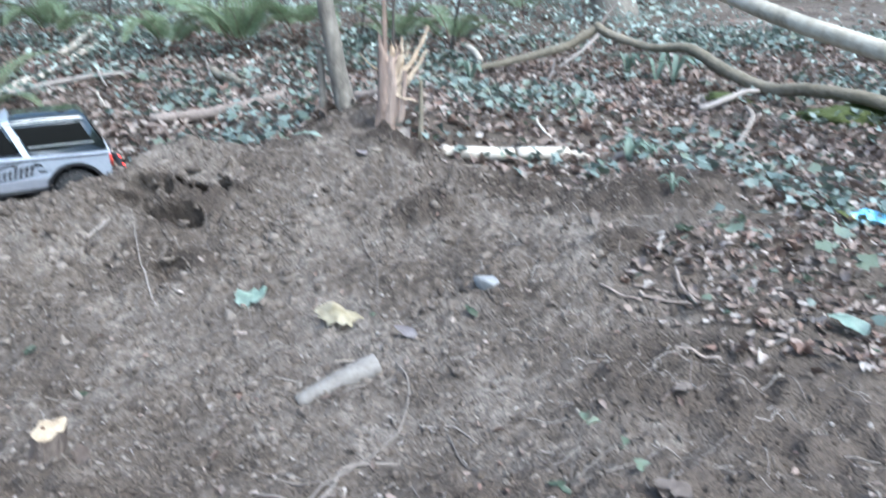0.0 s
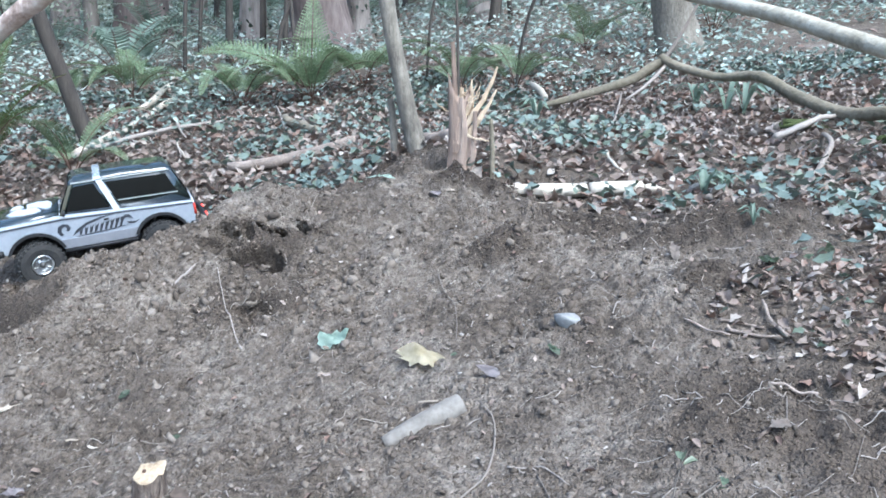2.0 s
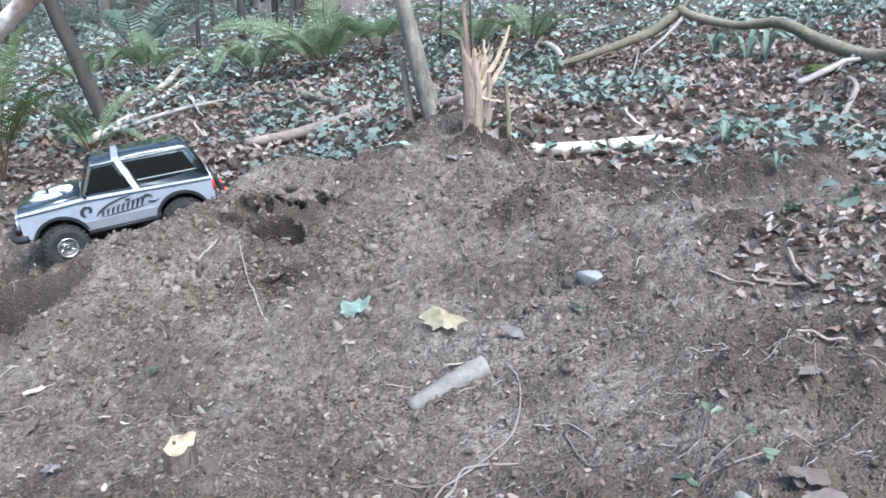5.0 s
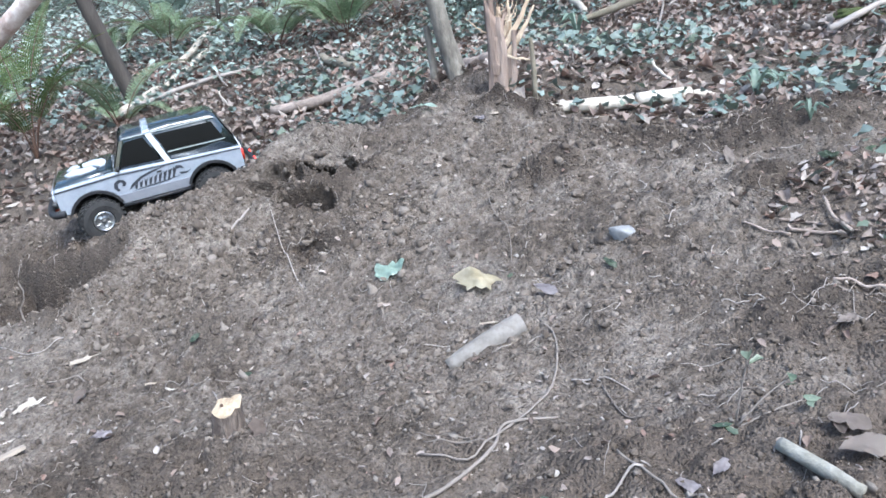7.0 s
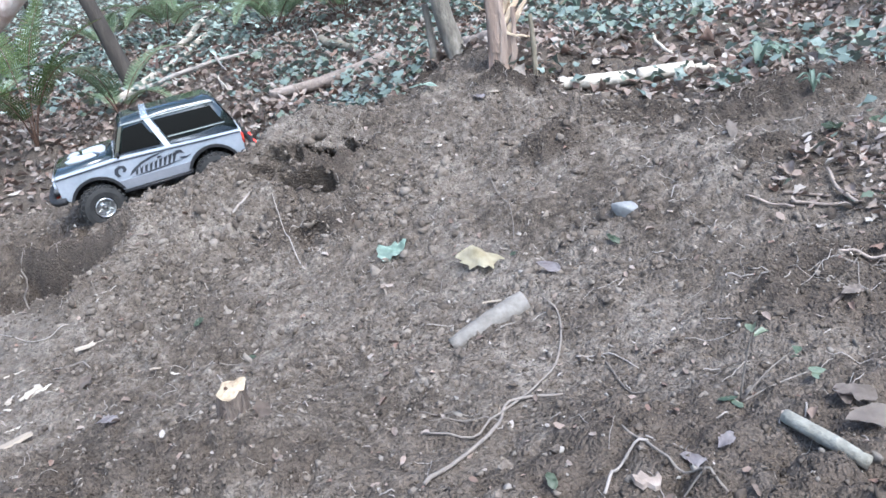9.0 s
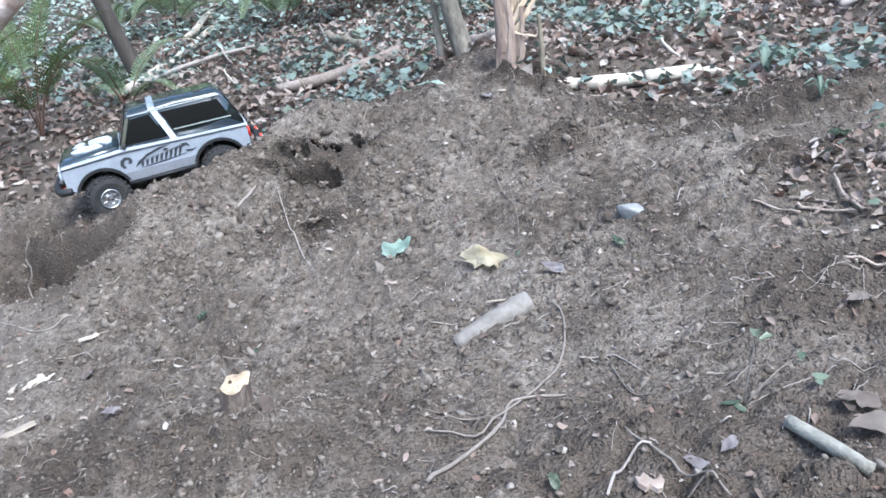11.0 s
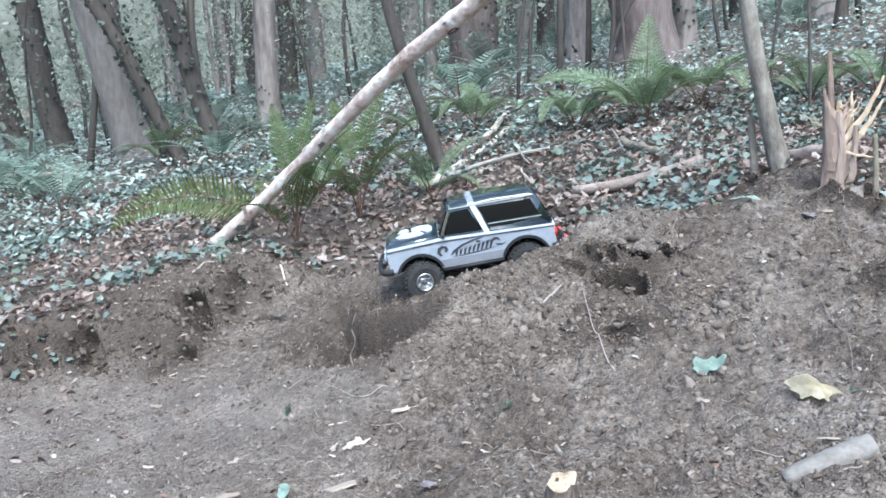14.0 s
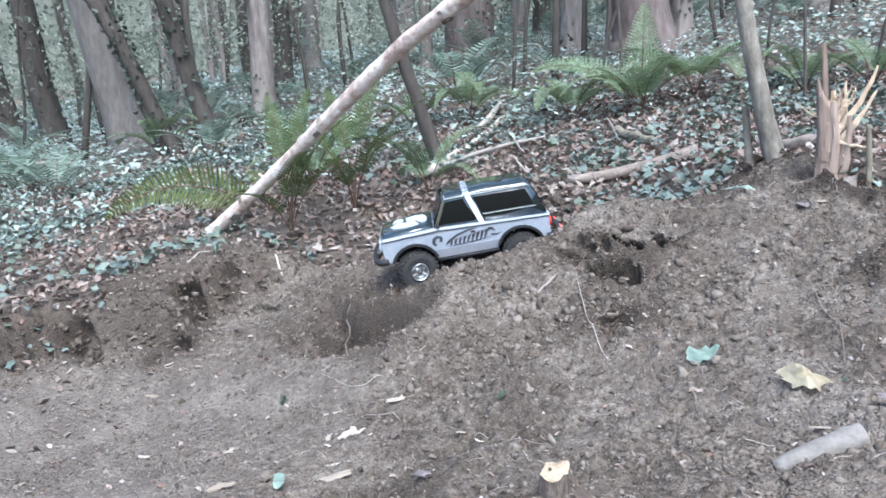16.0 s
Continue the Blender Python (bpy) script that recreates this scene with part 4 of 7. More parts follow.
def undergrowth():
    """Bushes between the trees, further off."""
    rng = np.random.RandomState(41)
    fields = []
    for k in range(105):
        a, d = radians(rng.uniform(-34, 78)), rng.uniform(10, 36)
        x, y = -d * math.sin(a), d * math.cos(a)
        h = rng.uniform(0.5, 2.6)
        n = int((650 + 480 * h) * (0.55 if a > 0.8 else 1))
        q = rng.randn(n, 3) * (0.5 + h * 0.3, 0.5 + h * 0.3, h * 0.35) + (x, y, h * 0.7)
        q[:, 2] = np.maximum(q[:, 2], 0.05) + ground(q[:, 0], q[:, 1])
        fields.append(field(DIAMOND, q, 0.018 + 0.002 * d * rng.rand(n), 1.2, 50 + k))
    tagged(part("undergrowth", fast_mesh("undergrowth", *joined(fields)), M_UNDER), "pale green bushes and young growth between the trunks", "undergrowth", kind="stuff")


undergrowth()


def backdrop():
    n, verts, faces = 40, [], []
    for k in range(n):
        a = radians(-75 + 190 * k / (n - 1))
        x, y = -62 * math.sin(a), 62 * math.cos(a)
        z = float(base_height(np.array([x]), np.array([y]))[0])
        verts += [(x, y, z - 6), (x, y, z + 16 + 3 * math.sin(k * 1.7))]
        if k:
            faces.append((2 * k - 2, 2 * k, 2 * k + 1, 2 * k - 1))
    tagged(part("backdrop", mesh_of("backdrop", verts, faces), M_BACK), "distant mass of woodland foliage behind the trees", "backdrop", kind="structure")


backdrop()
# Near trees and trunks
def stem_thing(name, points, radii, mat, label, category, sides=12, seed=0, wob=0.05, n=14, group=""):
    pts = curve_points(points, n)
    rr = [float(np.interp(k / (n - 1), np.linspace(0, 1, len(radii)), radii)) for k in range(n)]
    return tagged(part(name, mesh_of(name, *tube(pts, rr, sides, wob, seed)), mat), label, category, group)


def young_tree():
    x, y = -0.395, 2.424
    root = new("young_tree")
    z = gz(x, y)
    root.location = (x, y, z)
    line = [(0.012, 0, -0.2), (0, 0, -0.02), (-0.04, -0.01, 0.16), (-0.1, -0.03, 0.5), (-0.16, -0.05, 1.1), (-0.2, -0.02, 2.2), (-0.12, 0.02, 3.6), (-0.1, 0.1, 5.0)]
    part("trunk", bark_tube(line, [0.046, 0.033, 0.0275, 0.0245, 0.0225, 0.019, 0.014, 0.007], 14, 2, 0.05), M_BARK_SMOOTH, root)
    rng = np.random.RandomState(4)
    for k in range(4):
        s = Vector(line[5]).lerp(Vector(line[7]), 0.2 + 0.2 * k)
        e = s + Vector((math.cos(k * 2.1) * 0.8, math.sin(k * 2.1) * 0.8, 0.5))
        part("limb", mesh_of("limb", *tube(curve_points([s, s.lerp(e, 0.5) + Vector((0, 0, 0.08)), e], 6), taper(0.012, 0.003, 6), 6)), M_BARK_SMOOTH, root)
    q = rng.randn(160, 3) * (0.5, 0.5, 0.6) + (-0.1, 0.1, 4.2)
    part("crown", fast_mesh("crown", *field(OVAL, q, np.full(160, 0.06), 1.2, 4)), M_BUSH, root, "sparse green leaves")
    tagged(root, "young tree with smooth grey-green bark rooted behind the mound", "tree")


young_tree()


def dark_sapling():
    x, y = -2.266, 3.46
    z = gz(x, y)
    root = new("dark_sapling")
    root.location = (x, y, z)
    line = [(0.02, 0, -0.1), (0, 0, 0.0), (-0.06, -0.06, 0.3), (-0.13, -0.12, 0.62), (-0.2, -0.16, 0.95), (-0.26, -0.25, 1.7), (-0.2, -0.25, 3.0), (-0.1, -0.2, 4.6)]
    part("trunk", bark_tube(line, [0.046, 0.04, 0.036, 0.033, 0.03, 0.026, 0.018, 0.008], 10, 6, 0.1), M_BARK_DARK, root)
    q = np.random.RandomState(5).randn(140, 3) * (0.5, 0.5, 0.6) + (-0.1, -0.2, 3.9)
    part("crown", fast_mesh("crown", *field(OVAL, q, np.full(140, 0.06), 1.2, 4)), M_BUSH, root, "sparse green leaves")
    tagged(root, "slim dark sapling leaning over the leaf litter", "sapling")


dark_sapling()
for n, (x, y, dx, dy, h, r) in enumerate([(-2.976, 5.742, 0.35, 0.3, 2.2, 0.016), (-3.6, 7.2, 0.55, 0.4, 2.6, 0.02), (-6.438, 7.193, -0.5, -0.2, 2.4, 0.026), (-2.268, 5.815, 0.8, 0.2, 1.5, 0.016), (-0.587, 4.275, -0.1, 0.25, 1.2, 0.009), (-0.309, 4.512, 0.5, -0.1, 1.3, 0.01), (-0.9, 4.9, 0.25, 0.2, 1.4, 0.01), (-1.9, 5.3, -0.2, 0.1, 1.6, 0.012)]):
    z = gz(x, y)
    stem_thing("bare_stem", [(x, y, z - 0.05), (x + dx * 0.12, y + dy * 0.1, z + h * 0.3), (x + dx * 0.5, y + dy * 0.5, z + h * 0.65), (x + dx, y + dy, z + h)], [r, r * 0.9, r * 0.7, r * 0.4], M_BARK_DARK, "thin dark bare stem rising from the ivy", "stem", 7, n, 0.06, 12, "bare woodland stems")
stem_thing("cut_stub", [(-0.472, 2.44, gz(-0.472, 2.44) - 0.03), (-0.482, 2.445, 0.45), (-0.492, 2.45, 0.55)], [0.014, 0.012, 0.011], M_BARK_SMOOTH, "short grey cut stub beside the young tree", "stub", 8)
stem_thing("thin_stick", [(-0.128, 2.178, gz(-0.128, 2.178) - 0.03), (-0.13, 2.185, 0.42), (-0.135, 2.19, 0.5)], [0.008, 0.0075, 0.006], M_BRANCH, "thin mossy stick standing beside the snapped stump", "stick", 7)


def snag():
    """A trunk snapped off low, with long splinters."""
    x, y = -0.223, 2.19
    z = gz(x, y)
    root = new("snapped_stump")
    root.location = (x, y, z)
    rng = np.random.RandomState(9)
    sides, rings = 24, 12
    verts, faces = [], []
    tops = [0.2 + 0.02 * math.sin(2 * math.pi * k / sides * 2 + 0.6) + 0.03 * rng.rand() + (0.03 if math.cos(2 * math.pi * k / sides - 2.9) > 0.6 else 0) for k in range(sides)]
    for r in range(rings):
        for k in range(sides):
            a = 2 * math.pi * k / sides
            h = -0.06 + (tops[k] + 0.06) * r / (rings - 1)
            rad = 0.033 - 0.003 * r / rings + 0.014 * max(0, 0.03 - h) / 0.09 + 0.002 * math.sin(5 * a) + 0.0012 * rng.randn()
            verts.append((rad * math.cos(a) - 0.02 * h, rad * math.sin(a), h))
    for r in range(rings - 1):
        for k in range(sides):
            a, b = r * sides + k, r * sides + (k + 1) % sides
            faces.append((a, b, b + sides, a + sides))
    verts.append((0.0, 0.0, 0.15))
    faces += [((rings - 1) * sides + k, (rings - 1) * sides + (k + 1) % sides, rings * sides) for k in range(sides)]
    part("trunk", mesh_of("trunk", verts, faces), M_SNAG, root, "barkless brown wood")
    # start, end, width at both ends, material
    shards = [((-0.02, -0.02, 0.0), (-0.022, -0.012, 0.352), 0.0125, 0.006, M_SNAG), ((-0.006, -0.03, 0.05), (-0.012, -0.018, 0.24), 0.011, 0.004, M_SNAG), ((0.014, -0.026, 0.12), (0.106, -0.016, 0.286), 0.009, 0.003, M_WOOD),
              ((0.026, -0.022, 0.1), (0.106, -0.024, 0.226), 0.0085, 0.0025, M_WOOD), ((0.026, -0.024, -0.01), (0.046, -0.03, 0.165), 0.009, 0.006, M_SNAG), ((0.014, -0.032, 0.105), (0.088, -0.045, 0.084), 0.004, 0.002, M_WOOD),
              ((0.01, -0.032, 0.0), (0.006, -0.028, 0.2), 0.011, 0.006, M_SNAG), ((-0.03, -0.01, 0.16), (-0.086, -0.02, 0.206), 0.0025, 0.001, M_WOOD), ((0.01, -0.02, 0.14), (0.034, -0.012, 0.252), 0.007, 0.002, M_WOOD), ((0.002, -0.008, 0.12), (0.004, -0.004, 0.228), 0.014, 0.006, M_WOOD), ((0.018, -0.004, 0.12), (0.03, 0.0, 0.235), 0.01, 0.003, M_WOOD)]
    for k in range(6):
        u = rng.rand(4)
        s = Vector((0.034 * u[0], -0.03 + 0.03 * u[1], 0.17 + 0.04 * u[2]))
        shards.append((s, s + Vector((0.004 + 0.03 * u[0], 0.004, 0.02 + 0.035 * u[3])), 0.003, 0.0006, M_WOOD))
    for n, (a, b, w0, w1, mat) in enumerate(shards):
        a, b = Vector(a), Vector(b)
        pts = curve_points([a, a.lerp(b, 0.5) + Vector((0.006 + 0.004 * (-1) ** n, -0.003, -0.004)), b], 9)
        pts = [p + Vector(rng.randn(3) * 0.0012) for p in pts]
        v, f = tube(pts, taper(w0, w1, 9, 1.2), 8, 0.22, n)
        v = [pts[k // 8] + Vector(((q - pts[k // 8]).x, (q - pts[k // 8]).y * 0.4, (q - pts[k // 8]).z)) for k, q in enumerate(v)]
        part("splinter", mesh_of("splinter", v, f), mat, root, "long torn splinter", smooth=False)
    tagged(root, "snapped tree stump with long pale torn splinters", "tree stump")


snag()


def leaning_trunk():
    """A thin fallen trunk with flakes of bark still on it and stubs of broken side shoots."""
    line = [(-2.9, 2.29, gz(-2.9, 2.29) - 0.02), (-2.754, 2.286, 0.085), (-2.321, 2.287, 0.353), (-1.916, 2.195, 0.582), (-1.528, 2.109, 0.792), (-1.198, 2.007, 0.923), (-0.75, 1.87, 1.12), (-0.1, 1.65, 1.42), (0.5, 1.4, 1.72)]
    root = new("leaning_trunk")
    root.location = line[0]
    at = Vector(line[0])
    pts = curve_points([Vector(p) - at for p in line], 60)
    radii = [float(np.interp(k / 59, np.linspace(0, 1, 9), [0.029, 0.029, 0.0285, 0.028, 0.028, 0.0275, 0.026, 0.023, 0.018])) * (1 + 0.05 * math.sin(k * 1.3) + 0.03 * math.sin(k * 3.1)) for k in range(60)]
    part("trunk", mesh_of("trunk", *tube(pts, radii, 14, 0.06, 5)), M_PALE, root)
    rng = random.Random(21)
    for n in range(46):
        s = rng.uniform(3, 50)
        k = int(s)
        p, way = pts[k].lerp(pts[k + 1], s - k), (pts[k + 1] - pts[k]).normalized()
        side = way.cross(Vector((0, 0, 1))).normalized()
        over = side.cross(way)
        a0, wide, long = rng.uniform(0, 6.28), rng.uniform(0.3, 0.8), rng.uniform(0.012, 0.05)
        verts, faces = [], []
        for i in range(4):
            for j in range(4):
                edge = 1.0 + 0.25 * rng.uniform(-1, 1)
                a = a0 + wide * (j / 3 - 0.5) * edge
                r = radii[k] * 1.02 + 0.0025 + 0.004 * rng.random() * (j in (0, 3))
                verts.append(p + way * long * (i / 3 - 0.5) * edge + (side * math.cos(a) + over * math.sin(a)) * r)
        faces = [(4 * i + j, 4 * i + j + 1, 4 * i + j + 5, 4 * i + j + 4) for i in range(3) for j in range(3)]
        part("bark_flake", mesh_of("bark_flake", verts, faces), M_BARK if n % 3 else M_LOG, root, smooth=False)
    for s, a in ((14, 0.6), (27, 2.4), (38, 1.2), (44, 3.0)):
        way = (pts[s + 1] - pts[s]).normalized()
        side = way.cross(Vector((0, 0, 1))).normalized()
        out = side * math.cos(a) + side.cross(way) * math.sin(a)
        part("stub", mesh_of("stub", *tube([pts[s], pts[s] + out * 0.035 + way * 0.008, pts[s] + out * 0.05 + way * 0.014], [0.009, 0.007, 0.005], 7, 0.1, s)), M_PALE, root, "short broken stub")
    tagged(root, "pale pinkish fallen trunk with peeling bark leaning over ferns", "fallen trunk")


leaning_trunk()
stem_thing("bleached_trunk", [(2.42, 1.03, gz(2.42, 1.03)), (1.75, 1.92, 0.43), (1.082, 2.802, 0.709), (0.803, 3.257, 0.862), (0.388, 3.719, 1.018), (-0.1, 4.25, 1.21), (-0.8, 5.0, 1.5)],
           [0.034, 0.033, 0.031, 0.03, 0.028, 0.026, 0.022], M_PALE_LOG, "long bleached fallen trunk propped above the slope", "fallen trunk", 16, 6, 0.03, 30)


def crooked_branch():
    root = new("crooked_branch")
    root.location = (-0.3, 3.82, gz(-0.3, 3.82))
    off = Vector(root.location)
    line = [(-0.32, 3.8, 0.44), (-0.1, 3.9, 0.5), (0.03, 3.946, 0.534), (0.297, 4.047, 0.617), (0.4, 4.08, 0.68), (0.469, 4.086, 0.724)]
    part("lower_limb", bark_tube([Vector(p) - off for p in line], [0.01, 0.014, 0.018, 0.023, 0.025, 0.022], 10, 3, 0.1), M_BRANCH, root)
    line = [(0.45, 4.09, 0.73), (0.52, 4.032, 0.69), (0.703, 3.912, 0.637), (0.855, 3.786, 0.641), (0.978, 3.557, 0.554), (1.109, 3.368, 0.494), (1.226, 3.176, 0.503), (1.402, 3.006, 0.48), (1.6, 2.9, 0.4)]
    part("upper_limb", bark_tube([Vector(p) - off for p in line], [0.023, 0.021, 0.019, 0.023, 0.026, 0.026, 0.026, 0.025, 0.022], 12, 4, 0.08), M_BRANCH, root)
    part("twig", bark_tube([Vector(p) - off for p in [(0.45, 4.08, 0.7), (0.55, 4.15, 0.86), (0.64, 4.2, 1.04)]], [0.011, 0.009, 0.006], 6, 5), M_TWIG, root)
    part("twig", bark_tube([Vector(p) - off for p in [(0.47, 4.06, 0.69), (0.38, 3.95, 0.6), (0.28, 3.8, 0.53)]], [0.01, 0.008, 0.005], 6, 6), M_TWIG, root)
    tagged(root, "crooked brown fallen branch arching over ivy", "fallen branch")


crooked_branch()


# Ferns
def frond(root, start, az, length, up0, up1, pinnae, width, mat, stem=0.3, r=0.0036, roll=0.0, whole=False):
    """A frond: a curved stalk with rows of leaflets that grow and shrink along it."""
    pts, p, steps = [], Vector(start), 24
    for k in range(steps + 1):
        pts.append(p.copy())
        e = radians(up0 + (up1 - up0) * (k / steps) ** 1.3)
        p = p + Vector((math.cos(az) * math.cos(e), math.sin(az) * math.cos(e), math.sin(e))) * (length / steps)
    verts, faces = [], []
    side = Vector((-math.sin(az), math.cos(az), 0))
    for k in range(pinnae):
        s = stem + (1 - stem) * (k + 0.5) / pinnae
        i = min(int(s * steps), steps - 1)
        q = pts[i].lerp(pts[i + 1], s * steps - i)
        way = (pts[i + 1] - pts[i]).normalized()
        flat = side.cross(way)
        across, over = side * math.cos(roll) + flat * math.sin(roll), flat * math.cos(roll) - side * math.sin(roll)
        u = (s - stem) / (1 - stem)
        long = width * min(1.0, 0.45 + 2.2 * u) * (1 - u) ** 0.75 + 0.006
        for sgn in (-1, 1):
            d = (across * sgn + way * 0.35).normalized()
            w = (1 - stem) * length / pinnae * (0.36 if whole else 0.62)
            drop = -over * long * 0.18
            b = len(verts)
            if whole:
                verts += [q + way * w * 0.3, q - way * w * 0.6, q + d * long * 0.35 + way * w * 1.1 + drop * 0.1, q + d * long * 0.35 - way * w + drop * 0.1, q + d * long * 0.72 + way * w * 0.75 + drop * 0.5,
                          q + d * long * 0.72 - way * w * 0.7 + drop * 0.5, q + d * long + drop]
                faces += [(b, b + 1, b + 3, b + 2), (b + 2, b + 3, b + 5, b + 4), (b + 4, b + 5, b + 6)]
                continue
            # cut into toothed leaflets on both sides of the midrib
            teeth = 6
            for i in range(teeth):
                v0, v1 = (i + 0.1) / teeth, (i + 0.95) / teeth
                wide = w * (1 - 0.75 * v0 ** 1.6)
                for up in (-1, 1):
                    n = len(verts)
                    verts += [q + d * long * v0 + drop * v0 * v0, q + d * long * (v0 * 0.6 + v1 * 0.4) + way * wide * up + d * wide * 0.35 + drop * v0 * v0, q + d * long * v1 + way * wide * up * 0.8 + d * wide * 0.3 + drop * v1 * v1, q + d * long * v1 + drop * v1 * v1]
                    faces.append((n, n + 1, n + 2, n + 3) if up < 0 else (n + 3, n + 2, n + 1, n))
    fr = part("frond", mesh_of("frond", verts, faces), mat, root, smooth=False)
    part("stalk", mesh_of("stalk", *tube(pts[::2], taper(r, r * 0.3, steps // 2 + 1), 4, cap=False)), M_STEM, fr, "reddish brown stalk")


def fern(x, y, fronds, label, mat=M_FERN_MID, group="woodland ferns", whole=False):
    root = new("fern")
    root.location = (x, y, gz(x, y) - 0.01)
    for f in fronds:
        frond(root, (0, 0, 0), *f[:6], mat, *f[6:], **({"whole": True} if whole else {}))
    return tagged(root, label, "fern", group)


def fern_ring(seed, n, length, mat, width=0.11, pinnae=32):
    rng = random.Random(seed)
    return [(2 * math.pi * (k + rng.uniform(-0.3, 0.3)) / n, length * rng.uniform(0.7, 1.15), rng.uniform(48, 78), rng.uniform(-60, -10), pinnae, width * rng.uniform(0.8, 1.2), 0.25) for k in range(n)]


deg = radians
fern(-2.640, 2.567, [(deg(224), 0.8, 36, -46, 36, 0.15, 0.14, 0.004, 1.35, True), (deg(265), 0.3, 60, -30, 16, 0.07, 0.3), (deg(160), 0.34, 70, -10, 16, 0.07, 0.3), (deg(60), 0.3, 66, -20, 16, 0.07, 0.3)], "green fern with one long drooping frond behind the leaning trunk", M_FERN_SUN)
fern(-2.3, 2.34, [(deg(150), 0.64, 86, 48, 22, 0.075, 0.5), (deg(95), 0.66, 87, 50, 24, 0.075, 0.48), (deg(40), 0.6, 84, 25, 22, 0.075, 0.42), (deg(330), 0.5, 80, 10, 22, 0.09, 0.35), (deg(255), 0.36, 70, -10, 20, 0.08, 0.3),
                 (deg(15), 0.5, 76, 0, 22, 0.09, 0.35)], "green fern with tall reddish stalks beside the leaning trunk", M_FERN)
fern(-2.19, 2.64, [(deg(150), 0.64, 86, 30, 24, 0.08, 0.45), (deg(90), 0.7, 86, 40, 24, 0.08, 0.45), (deg(30), 0.62, 82, 15, 24, 0.08, 0.4), (deg(200), 0.56, 80, 15, 22, 0.1, 0.4), (deg(350), 0.55, 76, 0, 22, 0.1, 0.35), (deg(280), 0.4, 74, 0, 20, 0.09, 0.35)], "green fern with dark reddish stalks in leaf litter", M_FERN)
fern(-2.0, 2.95, fern_ring(4, 5, 0.5, M_FERN, 0.08), "small green fern among brown stalks")
fern(-2.75, 3.0, fern_ring(5, 6, 0.6, M_FERN, 0.1), "green fern beside the leaning trunk")
fern(-1.484, 4.45, [(deg(100), 0.66, 84, 66, 28, 0.17, 0.15, 0.004), (deg(205), 0.75, 58, -25, 28, 0.14, 0.2, 0.003, 0.7)] + fern_ring(6, 8, 0.62, M_FERN, 0.1), "large spreading fern with an upright frond")
fern(-1.909, 4.43, fern_ring(16, 8, 0.62, M_FERN, 0.09), "green fern on dark upright stalks in the ivy")
fern(-2.75, 4.65, fern_ring(7, 8, 0.7, M_FERN, 0.1), "green fern on dark bare stalks")
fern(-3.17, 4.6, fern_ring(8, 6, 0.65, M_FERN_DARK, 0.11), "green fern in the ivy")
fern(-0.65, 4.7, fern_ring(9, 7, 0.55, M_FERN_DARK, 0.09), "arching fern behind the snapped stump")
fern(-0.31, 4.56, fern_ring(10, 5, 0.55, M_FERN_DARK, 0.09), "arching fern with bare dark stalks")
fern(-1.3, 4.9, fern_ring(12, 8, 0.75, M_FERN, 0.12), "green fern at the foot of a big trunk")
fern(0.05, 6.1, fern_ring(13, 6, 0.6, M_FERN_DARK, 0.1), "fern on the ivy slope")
fern(-5.68, 4.38, fern_ring(11, 7, 0.75, M_FERN, 0.11), "light green fern below leaning trees")
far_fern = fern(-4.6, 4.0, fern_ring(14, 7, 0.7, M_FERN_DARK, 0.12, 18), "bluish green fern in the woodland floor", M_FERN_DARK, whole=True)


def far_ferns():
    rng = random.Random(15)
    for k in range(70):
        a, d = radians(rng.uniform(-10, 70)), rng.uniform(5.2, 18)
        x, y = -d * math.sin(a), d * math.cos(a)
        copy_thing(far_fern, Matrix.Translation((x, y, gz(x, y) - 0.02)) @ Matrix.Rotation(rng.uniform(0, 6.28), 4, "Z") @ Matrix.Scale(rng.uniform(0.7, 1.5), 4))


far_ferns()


# Sticks and logs that lie on the ground
def lying(name, xy, radii, mat, label, category, lift=0.0, sides=8, seed=0, wob=0.08, n=14, group=""):
    line = curve_points([(x, y, 0) for x, y in xy], n)
    rr = [float(np.interp(k / (n - 1), np.linspace(0, 1, len(radii)), radii)) for k in range(n)]
    rng = np.random.RandomState(seed + 70)
    if max(rr) < 0.012:
        rr = [r * 0.44 * (1 + 0.07 * rng.randn()) for r in rr]
    span = (line[-1] - line[0]).length
    bend = np.convolve(np.pad(rng.randn(n, 2), ((1, 1), (0, 0)), "edge")[:, 0], [0.3, 0.4, 0.3], "valid")
    for _ in range(4):
        bend = np.convolve(np.pad(bend, 1, "edge"), [0.25, 0.5, 0.25], "valid")
    bend = bend * 0.7 * min(0.02 * span, 0.9 * max(rr))
    across = Vector((-(line[-1] - line[0])[1], (line[-1] - line[0])[0], 0)).normalized()
    line = [p + across * float(b) for p, b in zip(line, bend)]
    pts = [(p[0], p[1], gz(p[0], p[1]) + abs(r) * 0.75 + lift) for p, r in zip(line, rr)]
    # a stiff stick bridges small dips
    zs = np.array([p[2] for p in pts])
    for _ in range(4):
        zs = np.maximum(zs, np.convolve(np.pad(zs, 1, "edge"), [0.5, 0, 0.5], "valid") * 0.5 + zs * 0.5)
    return tagged(part(name, mesh_of(name, *tube([(p[0], p[1], z) for p, z in zip(pts, zs)], rr, sides, wob, seed)), mat), label, category, group)


def straight(name, a, b, radii, lift_a, lift_b, mat, label, category):
    """A stiff straight piece of wood between two places, with square broken ends."""
    s, e = Vector((*a, gz(*a) + lift_a)), Vector((*b, gz(*b) + lift_b))
    return stem_thing(name, [s.lerp(e, k / 4) for k in range(5)], radii, mat, label, category, 14, 5, 0.035, 16)


TW, ST = "fallen twigs", "fallen sticks"
